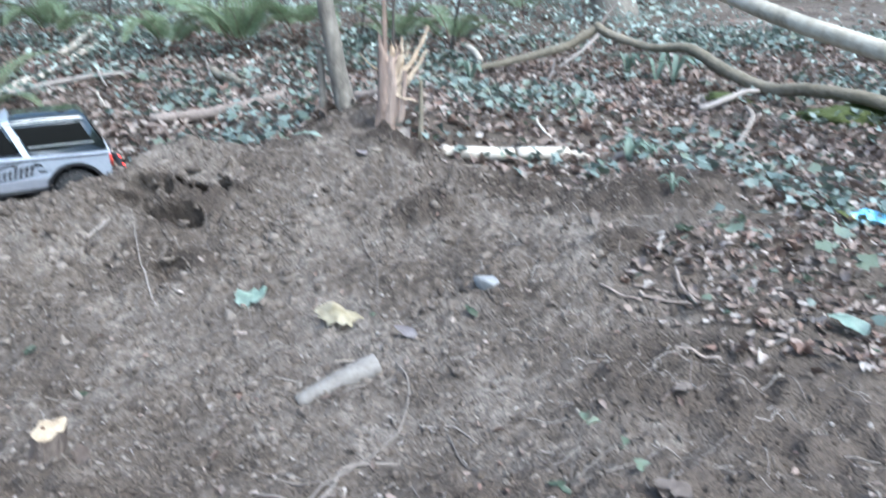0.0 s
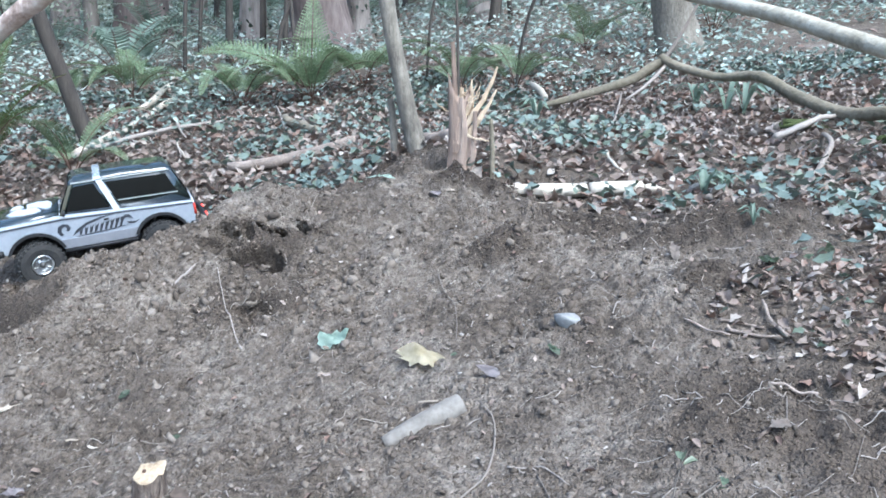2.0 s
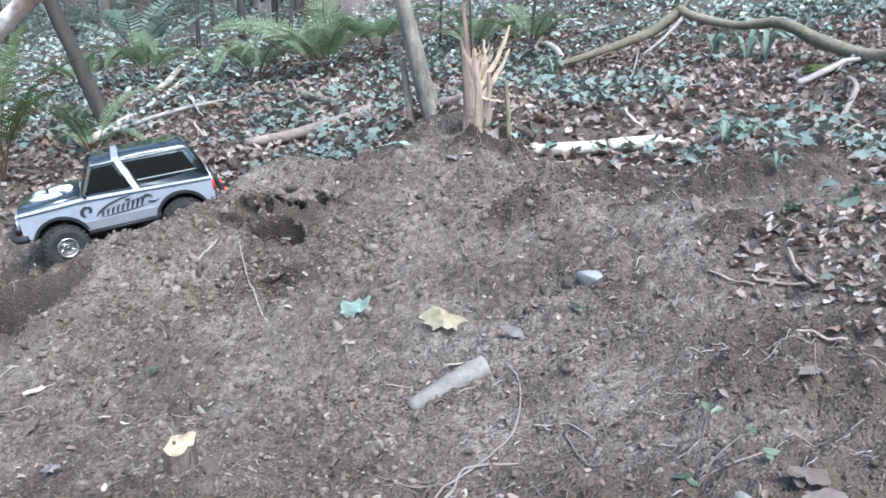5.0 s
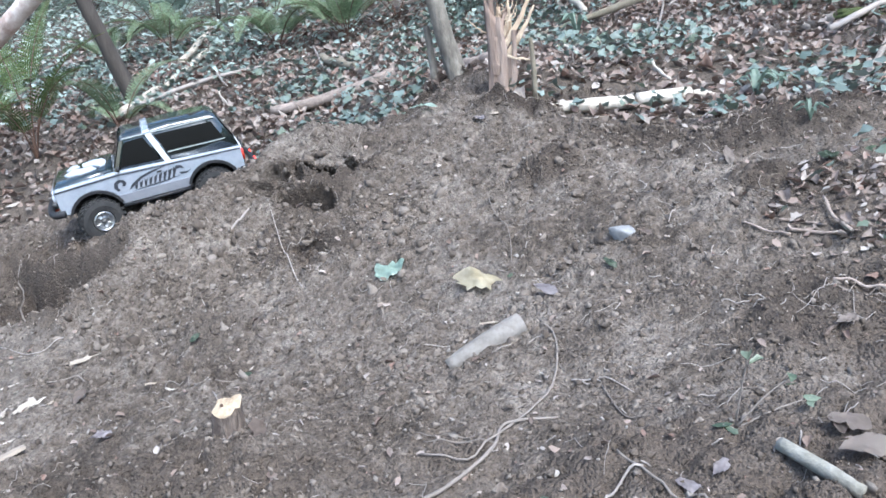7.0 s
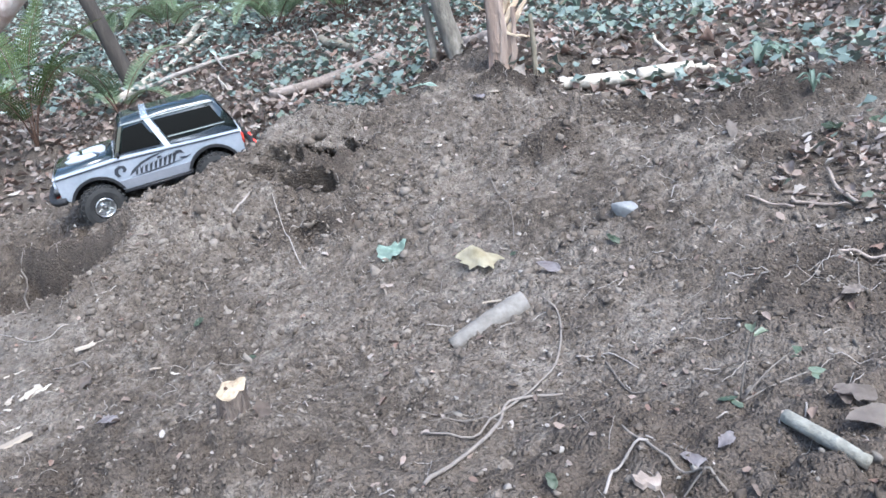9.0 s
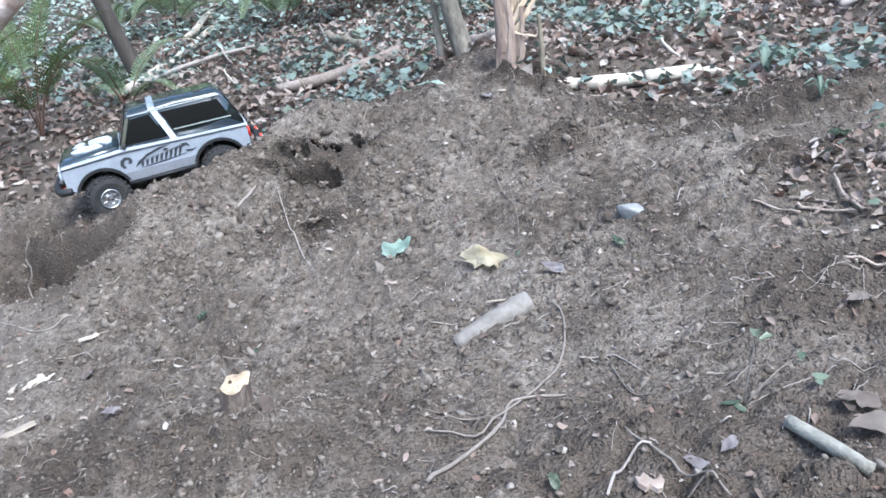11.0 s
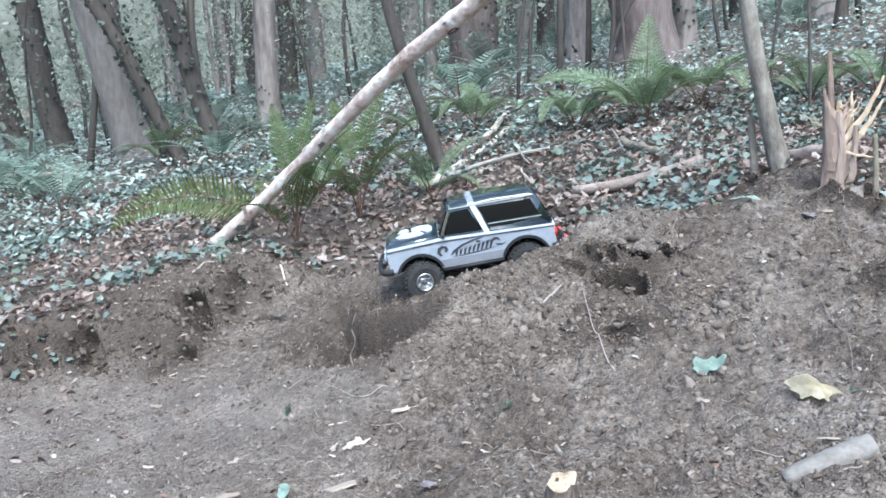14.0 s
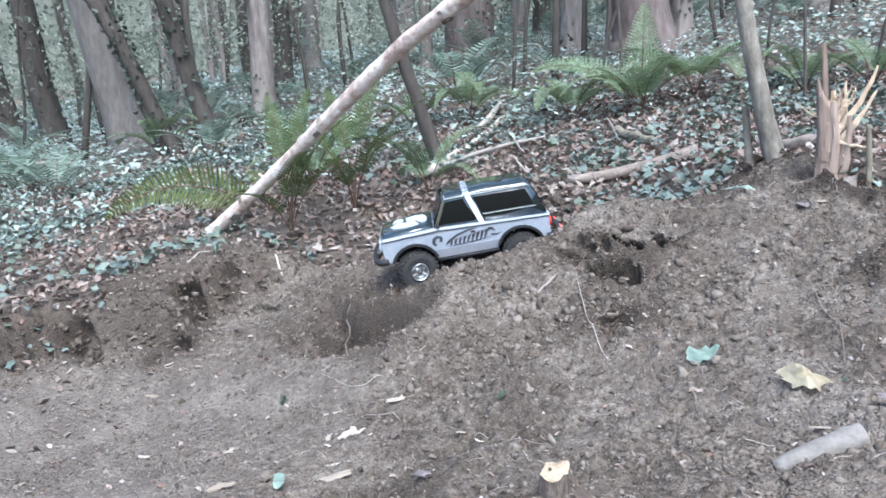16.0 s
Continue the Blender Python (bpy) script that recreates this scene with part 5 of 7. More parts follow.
LOG = [(-0.1, 2.11, 0.313), (-0.003, 2.16, 0.313), (0.134, 2.2, 0.309), (0.145, 2.207, 0.312), (0.288, 2.26, 0.316)]
stem_thing("barkless_log", [Vector(LOG[0]).lerp(Vector(LOG[2]), k / 4) for k in range(5)], [0.01, 0.016, 0.0195, 0.0195, 0.0185], M_LOG, "pale barkless log lying behind the mound", "log", 9, 5, 0.03, 16)
stem_thing("barkless_log", [Vector(LOG[3]).lerp(Vector(LOG[4]), k / 4) for k in range(5)], [0.0185, 0.0195, 0.0195, 0.0185, 0.017], M_LOG, "pale barkless log broken at its end", "log", 9, 6, 0.03, 12)
lying("barkless_log", [(0.295, 2.27), (0.33, 2.275), (0.377, 2.28)], [0.013, 0.012, 0.008], M_LOG, "short broken end of pale log", "log", 0.0, 10, 2, 0.12)
lying("fallen_log", [(-1.29, 2.93), (-1.02, 2.96), (-0.772, 2.972)], [0.018, 0.026, 0.03], M_LOGBROWN, "pale grey-brown log in the leaf litter", "log", 0.01, 12, 3)
lying("pale_branch", [(-2.121, 3.154), (-2.16, 3.4), (-2.224, 3.632)], [0.022, 0.024, 0.016], M_LOG, "pale broken branch in the leaf litter", "branch", 0.01, 9, 4, 0.12)
lying("pale_branch", [(-2.2, 3.66), (-2.252, 3.906), (-2.4, 4.4), (-2.577, 5.024)], [0.016, 0.02, 0.018, 0.012], M_LOG, "long pale branch lying in ivy", "branch", 0.012, 8, 5, 0.12)
lying("stick", [(-2.095, 3.084), (-2.097, 3.389), (-1.95, 3.653), (-1.76, 3.89)], [0.012, 0.0125, 0.011, 0.008], M_TWIG, "thin bare stick on the leaves", "stick", 0.02, 6, 6, group=ST)
lying("stick", [(-2.125, 4.016), (-1.92, 3.7), (-1.727, 3.415)], [0.009, 0.0122, 0.009], M_TWIG, "thin bare stick on the leaves", "stick", 0.03, 6, 7, group=ST)
lying("stick", [(-1.415, 3.852), (-1.27, 3.68), (-1.133, 3.525)], [0.022, 0.024, 0.018], M_BRANCH, "mossy stick half hidden by ivy", "stick", 0.012, 7, 8, group=ST)
stem_thing("bent_stick", [(0.91, 2.87, gz(0.91, 2.87) + 0.005), (0.895, 2.81, 0.44), (0.9, 2.72, 0.42), (0.864, 2.65, 0.37), (0.79, 2.48, 0.325), (0.719, 2.317, gz(0.719, 2.317) + 0.008)], [0.006, 0.008, 0.009, 0.009, 0.009, 0.006], M_TWIG, "pale bent stick looping over the leaves", "stick", 8, 3, 0.08, 24, ST)
lying("stick", [(-0.14, 3.2), (-0.08, 2.9), (-0.05, 2.68)], [0.0115, 0.0118, 0.0115], M_LOG, "short pale stick among ivy", "stick", 0.02, 6, 9, group=ST)
lying("stick", [(-0.043, 3.25), (0.05, 2.95), (0.132, 2.66)], [0.011, 0.0118, 0.0115], M_TWIG, "thin forked stick over the ivy", "stick", 0.025, 6, 10, group=ST)
lying("stick", [(0.187, 2.585), (0.205, 2.46), (0.236, 2.355)], [0.0118, 0.0118, 0.009], M_LOG, "pale stick by the log", "stick", 0.02, 6, 11, group=ST)
lying("stick", [(0.786, 2.975), (0.949, 3.25), (1.095, 3.391)], [0.0115, 0.013, 0.009], M_TWIG, "pale broken stick on the dead leaves", "stick", 0.03, 6, 12, group=ST)
lying("stick", [(-0.235, 4.602), (-0.17, 4.37), (-0.108, 4.145)], [0.016, 0.018, 0.016], M_LOG, "short pale stick behind the stump", "stick", 0.02, 6, 13, group=ST)
lying("stick", [(-1.775, 3.412), (-1.7, 3.3), (-1.607, 3.165)], [0.009, 0.0121, 0.008], M_LOG, "short pale bent stick on the leaves", "stick", 0.02, 6, 61, group=ST)
lying("stick", [(-1.617, 4.234), (-1.47, 3.93), (-1.325, 3.622)], [0.011, 0.0118, 0.01], M_TWIG, "thin grey stick leaning in the ivy", "stick", 0.03, 6, 62, group=ST)
lying("stick", [(0.197, 2.993), (0.24, 3.6), (0.273, 4.18)], [0.01, 0.012, 0.01], M_TWIG, "long thin stick across the ivy slope", "stick", 0.03, 6, 63, group=ST)
lying("fallen_log", [(-0.47, 2.87), (-0.38, 2.78), (-0.3, 2.7)], [0.02, 0.021, 0.02], M_LOGBROWN, "short grey-brown log between the young tree and the stump", "log", 0.012, 10, 64)
lying("stick", [(-7.721, 7.231), (-6.6, 6.0), (-5.699, 4.857), (-4.902, 4.072)], [0.016, 0.02, 0.02, 0.016], M_PALE_LOG, "long pale forked stick below leaning trees", "stick", 0.04, 6, 65, group=ST)
lying("stick", [(-6.4, 5.6), (-5.4, 4.8), (-4.524, 4.096)], [0.016, 0.02, 0.014], M_PALE_LOG, "pale stick crossing another in the ivy", "stick", 0.06, 6, 66, group=ST)
lying("stick", [(-2.362, 4.141), (-2.55, 4.6), (-2.746, 5.135)], [0.02, 0.022, 0.016], M_LOG, "pale crooked branch piece in ivy", "stick", 0.03, 7, 67, group=ST)
lying("stick", [(-1.985, 1.935), (-2.02, 1.955), (-2.05, 1.975)], [0.008, 0.009, 0.008], M_LOG, "short pale stick beside the trail", "stick", 0.004, 8, 14, group=ST)
lying("stick", [(-2.27, 1.92), (-2.31, 1.84), (-2.34, 1.76)], [0.007, 0.008, 0.006], M_TWIG, "brown stick on the bank", "stick", 0.004, 7, 15, group=ST)
lying("stick", [(-8.2, 4.0), (-7.0, 3.85), (-5.9, 3.7)], [0.02, 0.024, 0.02], M_PALE_LOG, "pale pole lying in the ground cover", "stick", 0.1, 7, 16, group=ST)

straight("half_buried_stick", (-0.158, 1.104), (-0.043, 1.176), [0.012, 0.0165, 0.019, 0.0205, 0.0195], -0.005, 0.008, M_GREYWOOD, "smooth grey stick half sunk in the earth", "stick")
lying("curved_twig", [(-0.13, 0.815), (-0.063, 0.814), (-0.04, 0.857), (0.003, 0.932), (0.025, 0.996), (0.022, 1.1), (-0.016, 1.189)], [0.003, 0.0036, 0.004, 0.0042, 0.0042, 0.0036, 0.003], M_TWIG, "long thin curved twig on the bare earth", "twig", 0.001, 6, 18, 0.05, 26, TW)
lying("twig", [(-0.098, 0.695), (-0.068, 0.771), (-0.034, 0.825), (-0.028, 0.885), (0.041, 0.911)], [0.007, 0.006, 0.0055, 0.005, 0.0045], M_TWIG, "crooked grey twig on the bare earth", "twig", 0.001, 8, 19, 0.1, 26, TW)
lying("twig", [(-0.153, 0.88), (-0.1, 0.867), (-0.064, 0.861)], [0.002, 0.003, 0.002], M_TWIG, "thin straight grey twig on earth", "twig", 0.0, 6, 20, group=TW)
lying("twig", [(-0.13, 0.84), (-0.09, 0.845), (-0.02, 0.848)], [0.002, 0.003, 0.0035], M_TWIG, "thin grey twig under a crooked one", "twig", 0.0, 6, 21, group=TW)
lying("rootlet", [(-0.75, 1.726), (-0.646, 1.568), (-0.565, 1.458)], [0.0022, 0.0032, 0.003], M_TWIG, "thin pale root hanging down the mound", "root", 0.003, 6, 22, group=TW)
lying("rootlet", [(-0.177, 1.655), (-0.115, 1.518), (-0.096, 1.421)], [0.0028, 0.0022, 0.0018], M_TWIG, "thin pale root on the mound", "root", 0.002, 6, 23, group=TW)
lying("stick", [(-0.835, 1.66), (-0.82, 1.69), (-0.805, 1.725)], [0.007, 0.009, 0.007], M_TWIG, "short brown stick on the mound", "stick", 0.0, 8, 24, group=ST)
lying("twig", [(0.123, 0.768), (0.177, 0.698), (0.228, 0.646)], [0.0035, 0.0035, 0.003], M_TWIG, "thin grey twig on dark soil", "twig", 0.002, 6, 26, group=TW)
lying("twig", [(0.152, 0.735), (0.124, 0.72), (0.108, 0.666)], [0.0035, 0.004, 0.0045], M_TWIG, "thin grey twig on dark soil", "twig", 0.002, 6, 27, group=TW)
lying("twig", [(0.208, 0.665), (0.185, 0.66), (0.165, 0.64)], [0.0025, 0.003, 0.004], M_TWIG, "thin grey twig on dark soil", "twig", 0.002, 6, 28, group=TW)
lying("twig", [(0.052, 1.006), (0.098, 0.999), (0.142, 0.956)], [0.003, 0.003, 0.002], M_TWIG, "short curved twig on the earth", "twig", 0.001, 6, 29, group=TW)
lying("twig", [(0.096, 0.983), (0.127, 0.908), (0.156, 0.886)], [0.003, 0.0025, 0.002], M_TWIG, "short forked twig on the earth", "twig", 0.001, 6, 30, group=TW)
lying("stick", [(0.378, 1.326), (0.42, 1.322), (0.448, 1.31)], [0.005, 0.0055, 0.005], M_LOGBROWN, "grey stick at the edge of the leaves", "stick", 0.003, 7, 31, group=ST)
lying("stick", [(0.387, 1.301), (0.42, 1.29), (0.466, 1.274)], [0.006, 0.0065, 0.006], M_LOGBROWN, "grey stick at the edge of the leaves", "stick", 0.003, 7, 32, group=ST)
lying("stick", [(0.32, 1.326), (0.35, 1.31), (0.39, 1.287)], [0.004, 0.005, 0.005], M_LOGBROWN, "thin brown stick at the edge of the leaves", "stick", 0.004, 7, 33, group=ST)
lying("stick", [(0.455, 1.38), (0.46, 1.315), (0.476, 1.262)], [0.006, 0.007, 0.008], M_LOGBROWN, "curved brown stick among dead leaves", "stick", 0.008, 7, 34, group=ST)
lying("twig", [(-0.76, 1.1), (-0.62, 1.12), (-0.53, 1.18)], [0.002, 0.003, 0.0025], M_TWIG, "thin twig on the trail", "twig", 0.001, 6, 35, group=TW)
lying("twig", [(-1.32, 1.36), (-1.16, 1.3), (-1.1, 1.34)], [0.0025, 0.003, 0.003], M_TWIG, "thin twig below the cut bank", "twig", 0.001, 6, 36, group=TW)
lying("twig", [(-1.06, 1.22), (-1.0, 1.235), (-0.95, 1.2)], [0.003, 0.004, 0.003], M_TWIG, "curved bit of root on the trail", "twig", 0.003, 6, 37, group=TW)
stem_thing("standing_twig", [(-1.26, 1.42, gz(-1.26, 1.42) - 0.01), (-1.285, 1.43, -0.01), (-1.27, 1.44, 0.03), (-1.29, 1.45, 0.06), (-1.28, 1.46, 0.1)], [0.0025, 0.0022, 0.002, 0.0018, 0.001], M_TWIG, "thin twig standing up from the trail edge", "twig", 6, 4, 0.05, 8, TW)
ROOTLETS = random.Random(41)
for n in range(11):
    x, y, a, size = ROOTLETS.uniform(0.4, 0.6), ROOTLETS.uniform(0.84, 1.2), ROOTLETS.uniform(0, 6.28), ROOTLETS.uniform(0.025, 0.055)
    bend = ROOTLETS.uniform(-0.5, 0.5)
    lying("rootlet", [(x, y), (x + size * math.cos(a), y + size * math.sin(a)), (x + size * (math.cos(a) + math.cos(a + bend)), y + size * (math.sin(a) + math.sin(a + bend)))], [0.0014, 0.0018, 0.0009], M_TWIG, "thin brown root in loose dark earth", "root", 0.002, 6, 140 + n, group=TW)
lying("stick", [(0.429, 1.158), (0.463, 1.154), (0.497, 1.142)], [0.005, 0.006, 0.005], M_LOGBROWN, "pale brown stick between leaves and earth", "stick", 0.003, 8, 68, group=ST)
lying("bark_piece", [(0.385, 0.999), (0.420, 1.036), (0.454, 1.064)], [0.006, 0.008, 0.006], M_STUMP, "brown piece of bark on loose earth", "bark", -0.001, 6, 69, 0.25)

stem_thing("branch_piece", [(0.296, 0.757, gz(0.296, 0.757) + 0.006), (0.33, 0.718, (gz(0.296, 0.757) + gz(0.361, 0.681)) / 2 + 0.007), (0.361, 0.681, gz(0.361, 0.681) + 0.008)], [0.0078, 0.0084, 0.0076], M_PALESTICK, "short straight pale greenish branch on dark soil", "branch", 12, 25, 0.04, 9)


# Cut stump, stone and the single leaves and chips that stand out
def block_disc(at, r):
    """A small raised round spot."""
    v = [at + Vector((r * math.cos(k), r * math.sin(k), 0.001)) for k in np.linspace(0, 2 * math.pi, 9)[:-1]] + [at + Vector((1.2 * r * math.cos(k), 1.2 * r * math.sin(k), -0.002)) for k in np.linspace(0, 2 * math.pi, 9)[:-1]]
    return mesh_of("spot", v, [tuple(range(8))] + [(k, 8 + k, 8 + (k + 1) % 8, (k + 1) % 8) for k in range(8)])


def cut_stump():
    x, y = -0.408, 0.832
    root = new("cut_stump")
    root.location = (x, y, gz(x, y))
    h = 0.05
    v, f = tube([(0, 0, -0.03), (0, 0, 0.01), (0.001, 0, 0.03), (0.003, 0.0, h)], [0.028, 0.0245, 0.0225, 0.0215], 16, 0.12, 2, cap=False)
    for p in v[-16:]:
        p.z += 0.005 * (p.y / 0.02) + 0.004 * (p.x / 0.02) + 0.0025 * math.sin(p.x * 500 + p.y * 300)
    v = [Vector(p) for p in v]
    ring = [Vector(p) for p in v[-16:]]
    part("stem", mesh_of("stem", v, f), M_STUMP, root, "rough wet brown bark")
    mid = sum(ring, Vector()) / 16 + Vector((0, 0, 0.002))
    face = ring + [mid.lerp(p, 0.55) + Vector((0, 0, 0.003 * math.sin(k * 2.1))) for k, p in enumerate(ring)] + [mid]
    faces = [(k, (k + 1) % 16, 16 + (k + 1) % 16, 16 + k) for k in range(16)] + [(16 + k, 16 + (k + 1) % 16, 32) for k in range(16)]
    part("cut_face", mesh_of("cut_face", face, faces), M_CUT, root, "fresh cream cut face")
    part("pith", block_disc(mid + Vector((-0.006, -0.004, 0.001)), 0.0022), M_STEM, root, "dark rotten spot")
    tagged(root, "freshly cut sapling stump in the bare earth", "stump")


cut_stump()


def stone(x, y, size, mat, label, seed, name="stone", squash=(1.2, 0.8, 0.7), group="", sink=0.35):
    bm = bmesh.new()
    bmesh.ops.create_icosphere(bm, subdivisions=3 if name == "stone" else 2, radius=1)
    rng = np.random.RandomState(seed)
    cuts = rng.randn(9, 3)
    cuts /= np.linalg.norm(cuts, axis=1)[:, None]
    for v in bm.verts:
        p = np.array(v.co)
        for c in cuts:
            over = p @ c - (0.64 if name == "stone" else 0.74)
            if over > 0:
                p = p - c * over * 0.9
        if name == "clod":
            p = p * (1 + 0.28 * noise.noise(Vector(p) * 1.7 + Vector((seed, 0, 0))) + 0.16 * rng.randn())
        v.co = Vector(p * np.array(squash) * size)
    ob = part(name, bm, mat, smooth=name != "clod")
    ob.location = (x, y, gz(x, y) + size * squash[2] * sink)
    ob.rotation_euler = (0.1, 0.1, rng.rand() * 6)
    return tagged(ob, label, name, group)


stone(0.118, 1.39, 0.026, M_STONE, "smooth pale grey stone on the earth", 5, squash=(1.1, 0.85, 0.74))


CL = "larger clods"
for n, (x, y, s) in enumerate([(-0.45, 1.08, 0.013), (-0.33, 1.62, 0.014), (-0.49, 1.15, 0.009), (0.02, 1.62, 0.015), (0.1, 1.12, 0.012), (-0.06, 1.9, 0.013), (-0.28, 1.95, 0.014), (-0.62, 1.72, 0.012), (-0.8, 1.55, 0.012),
                               (0.2, 1.75, 0.014), (0.24, 1.3, 0.011), (-0.9, 1.42, 0.011), (-0.55, 1.35, 0.009), (-0.2, 0.9, 0.008), (0.05, 0.75, 0.009), (-1.0, 1.5, 0.012), (-0.15, 1.78, 0.014), (-0.48, 1.75, 0.012)]):
    stone(x, y, s, M_CLOD_ONE, "rough clod of brown earth", 50 + n, "clod", (1, 0.9, 0.75), CL, 0.3)


def big_leaf(name, x, y, size, mat, label, outline, turn=0.0, tilt=(0.15, 0.1), curl=0.5, lift=0.006, group="", stretch=(1.0, 1.0), crumple=0.09):
    """A single leaf as a thin curled sheet with a stalk."""
    rng = np.random.RandomState(int(1000 * abs(x + 3 * y)))
    k, rings = len(outline), 4
    verts, faces = [(0, 0, 0)], []
    for r in range(1, rings + 1):
        for n, o in enumerate(outline):
            a = 2 * math.pi * n / k
            q = o * r / rings if r > 2 else min(o, 0.55) * r / rings * (1 + 0.2 * r)
            q *= 1 + (0.05 * rng.randn() if r == rings else 0)
            px, py = q * math.sin(a), q * math.cos(a)
            verts.append((px * size * stretch[0], py * size * stretch[1], size * (curl * px * px + crumple * math.sin(5 * px + 2 + 3 * py) + 0.05 * rng.randn() * (r >= rings - 1))))
    for n in range(k):
        faces.append((0, 1 + n, 1 + (n + 1) % k))
        for r in range(rings - 1):
            a, b = 1 + r * k + n, 1 + r * k + (n + 1) % k
            faces.append((a, a + k, b + k, b))
    bm = bmesh.new()
    vv = [bm.verts.new(v) for v in verts]
    for f in faces:
        bm.faces.new([vv[i] for i in f])
    bmesh.ops.solidify(bm, geom=bm.faces[:], thickness=size * 0.012)
    ob = part(name, bm, mat)
    low = min(v[2] for v in verts)
    ob.location = (x, y, gz(x, y) + lift - low * 0.6)
    ob.matrix_world = Matrix.Translation(ob.location) @ Matrix.Rotation(tilt[0], 4, "X") @ Matrix.Rotation(tilt[1], 4, "Y") @ Matrix.Rotation(turn, 4, "Z")
    return tagged(ob, label, "leaf", group)


OAK = [1.0, 0.7, 0.55, 0.62, 0.42, 0.5, 0.4, 0.5, 0.6, 0.75, 0.85, 0.75, 0.6, 0.5, 0.4, 0.5, 0.42, 0.62, 0.55, 0.7]
BEECH = [1.0, 0.8, 0.65, 0.55, 0.5, 0.5, 0.55, 0.65, 0.8, 0.9, 0.8, 0.65, 0.55, 0.5, 0.5, 0.55, 0.65, 0.8]
YELLOW_OUT = [0.5, 0.5, 0.55, 0.72, 0.92, 1.0, 0.75, 0.95, 0.6, 0.95, 0.62, 0.92, 0.58, 0.95, 0.7, 1.0, 0.95, 0.75, 0.6, 0.5]
big_leaf("maple_leaf", -0.15, 1.348, 0.052, M_YLEAF, "curled pale yellow maple leaf on the bare earth", YELLOW_OUT, deg(-8), (0.8, 0.2), -0.5, 0.008, "", (1.0, 0.62), 0.2)
big_leaf("green_leaf", -0.36, 1.45, 0.037, M_GLEAF, "crumpled pale green leaf on the mound", [0.75, 0.9, 0.7, 0.85, 0.95, 0.68, 0.8, 0.6, 0.7, 0.5, 0.66, 0.85, 0.72, 0.9, 0.7, 0.95, 0.85, 0.66], deg(20), (0.7, 0.1), 0.5, 0.006, "", (1.05, 0.75), 0.22)
LV = "single fallen leaves"
big_leaf("pale_leaf", -1.035, 0.905, 0.024, M_GLEAF, "pale green and yellow leaf on the trail", BEECH, deg(30), (0.4, 0.1), 0.4, 0.01, LV)
IVY_OUT = [1, 0.72, 0.62, 0.8, 0.88, 0.62, 0.5, 0.42, 0.3, 0.15, 0.3, 0.42, 0.5, 0.62, 0.88, 0.8, 0.62, 0.72]
big_leaf("pale_leaf", 0.7, 1.21, 0.036, M_GLEAF, "broad pale green leaf on the leaf litter", BEECH, deg(60), (0.4, 0.1), 0.4, 0.016, LV)
for x, y, s, shape, turn, tilt, label in [(-0.012, 1.272, 0.026, BEECH, 60, (0.3, 0.1), "greyish purple fallen leaf on the earth"), (-0.724, 0.952, 0.022, OAK, 110, (0.2, 0.1), "grey dead leaf on the trail"), (-0.362, 0.83, 0.024, OAK, 40, (0.5, 0.2), "curled brown leaf by the cut stump"),
                                          (-0.915, 1.139, 0.024, BEECH, 10, (0.3, -0.1), "pinkish brown dead leaf on the trail"), (0.372, 0.79, 0.024, BEECH, 80, (0.3, 0.1), "pale brown dead leaf on dark soil"), (0.378, 0.742, 0.028, BEECH, 100, (0.35, 0.1), "pale brown dead leaf on dark soil"),
                                          (0.36, 0.79, 0.015, BEECH, 20, (0.3, 0.1), "small tan dead leaf on dark soil"), (0.235, 0.735, 0.016, OAK, 140, (0.3, 0.1), "small grey leaf on dark soil"), (0.2, 0.71, 0.017, BEECH, 60, (0.2, 0.1), "small mauve leaf on dark soil"),
                                          (0.42, 1.02, 0.02, OAK, 120, (0.3, 0.2), "curled tan leaf at the edge of the mound"), (0.02, 1.36, 0.016, OAK, 30, (0.3, 0.1), "small dry leaf on the earth"), (0.16, 1.36, 0.016, BEECH, 60, (0.3, 0.1), "small pale leaf beside the stone"),
                                          (0.33, 1.66, 0.025, OAK, 10, (0.9, 0.2), "pale tan leaf standing in the soil"), (-0.26, 2.02, 0.02, BEECH, 80, (0.3, 0.1), "grey leaf on top of the mound")]:
    big_leaf("fallen_leaf", x, y, s, M_GREYLEAF if "grey" in label or "mauve" in label else M_LITTER_OBJ, label, shape, deg(turn), tilt, 0.6, 0.008, LV)
big_leaf("green_leaf", -0.43, 2.1, 0.045, M_GLEAF, "narrow green leaf on top of the mound", [1, 0.5, 0.25, 0.2, 0.2, 0.2, 0.25, 0.5, 0.9, 0.5, 0.25, 0.2, 0.2, 0.2, 0.25, 0.5], deg(100), (0.2, 0.1), 0.6, 0.012, LV)
for x, y, s in [(-0.56, 1.17, 0.02), (0.1, 1.3, 0.016), (-0.09, 1.36, 0.008), (-0.74, 1.29, 0.014), (0.05, 0.69, 0.012), (-1.35, 1.25, 0.016)]:
    big_leaf("green_leaf", x, y, s, M_IVY_ONE, "small green leaf on the bare earth", BEECH, x * 9, (0.5, 0.2), 0.5, 0.008, LV)


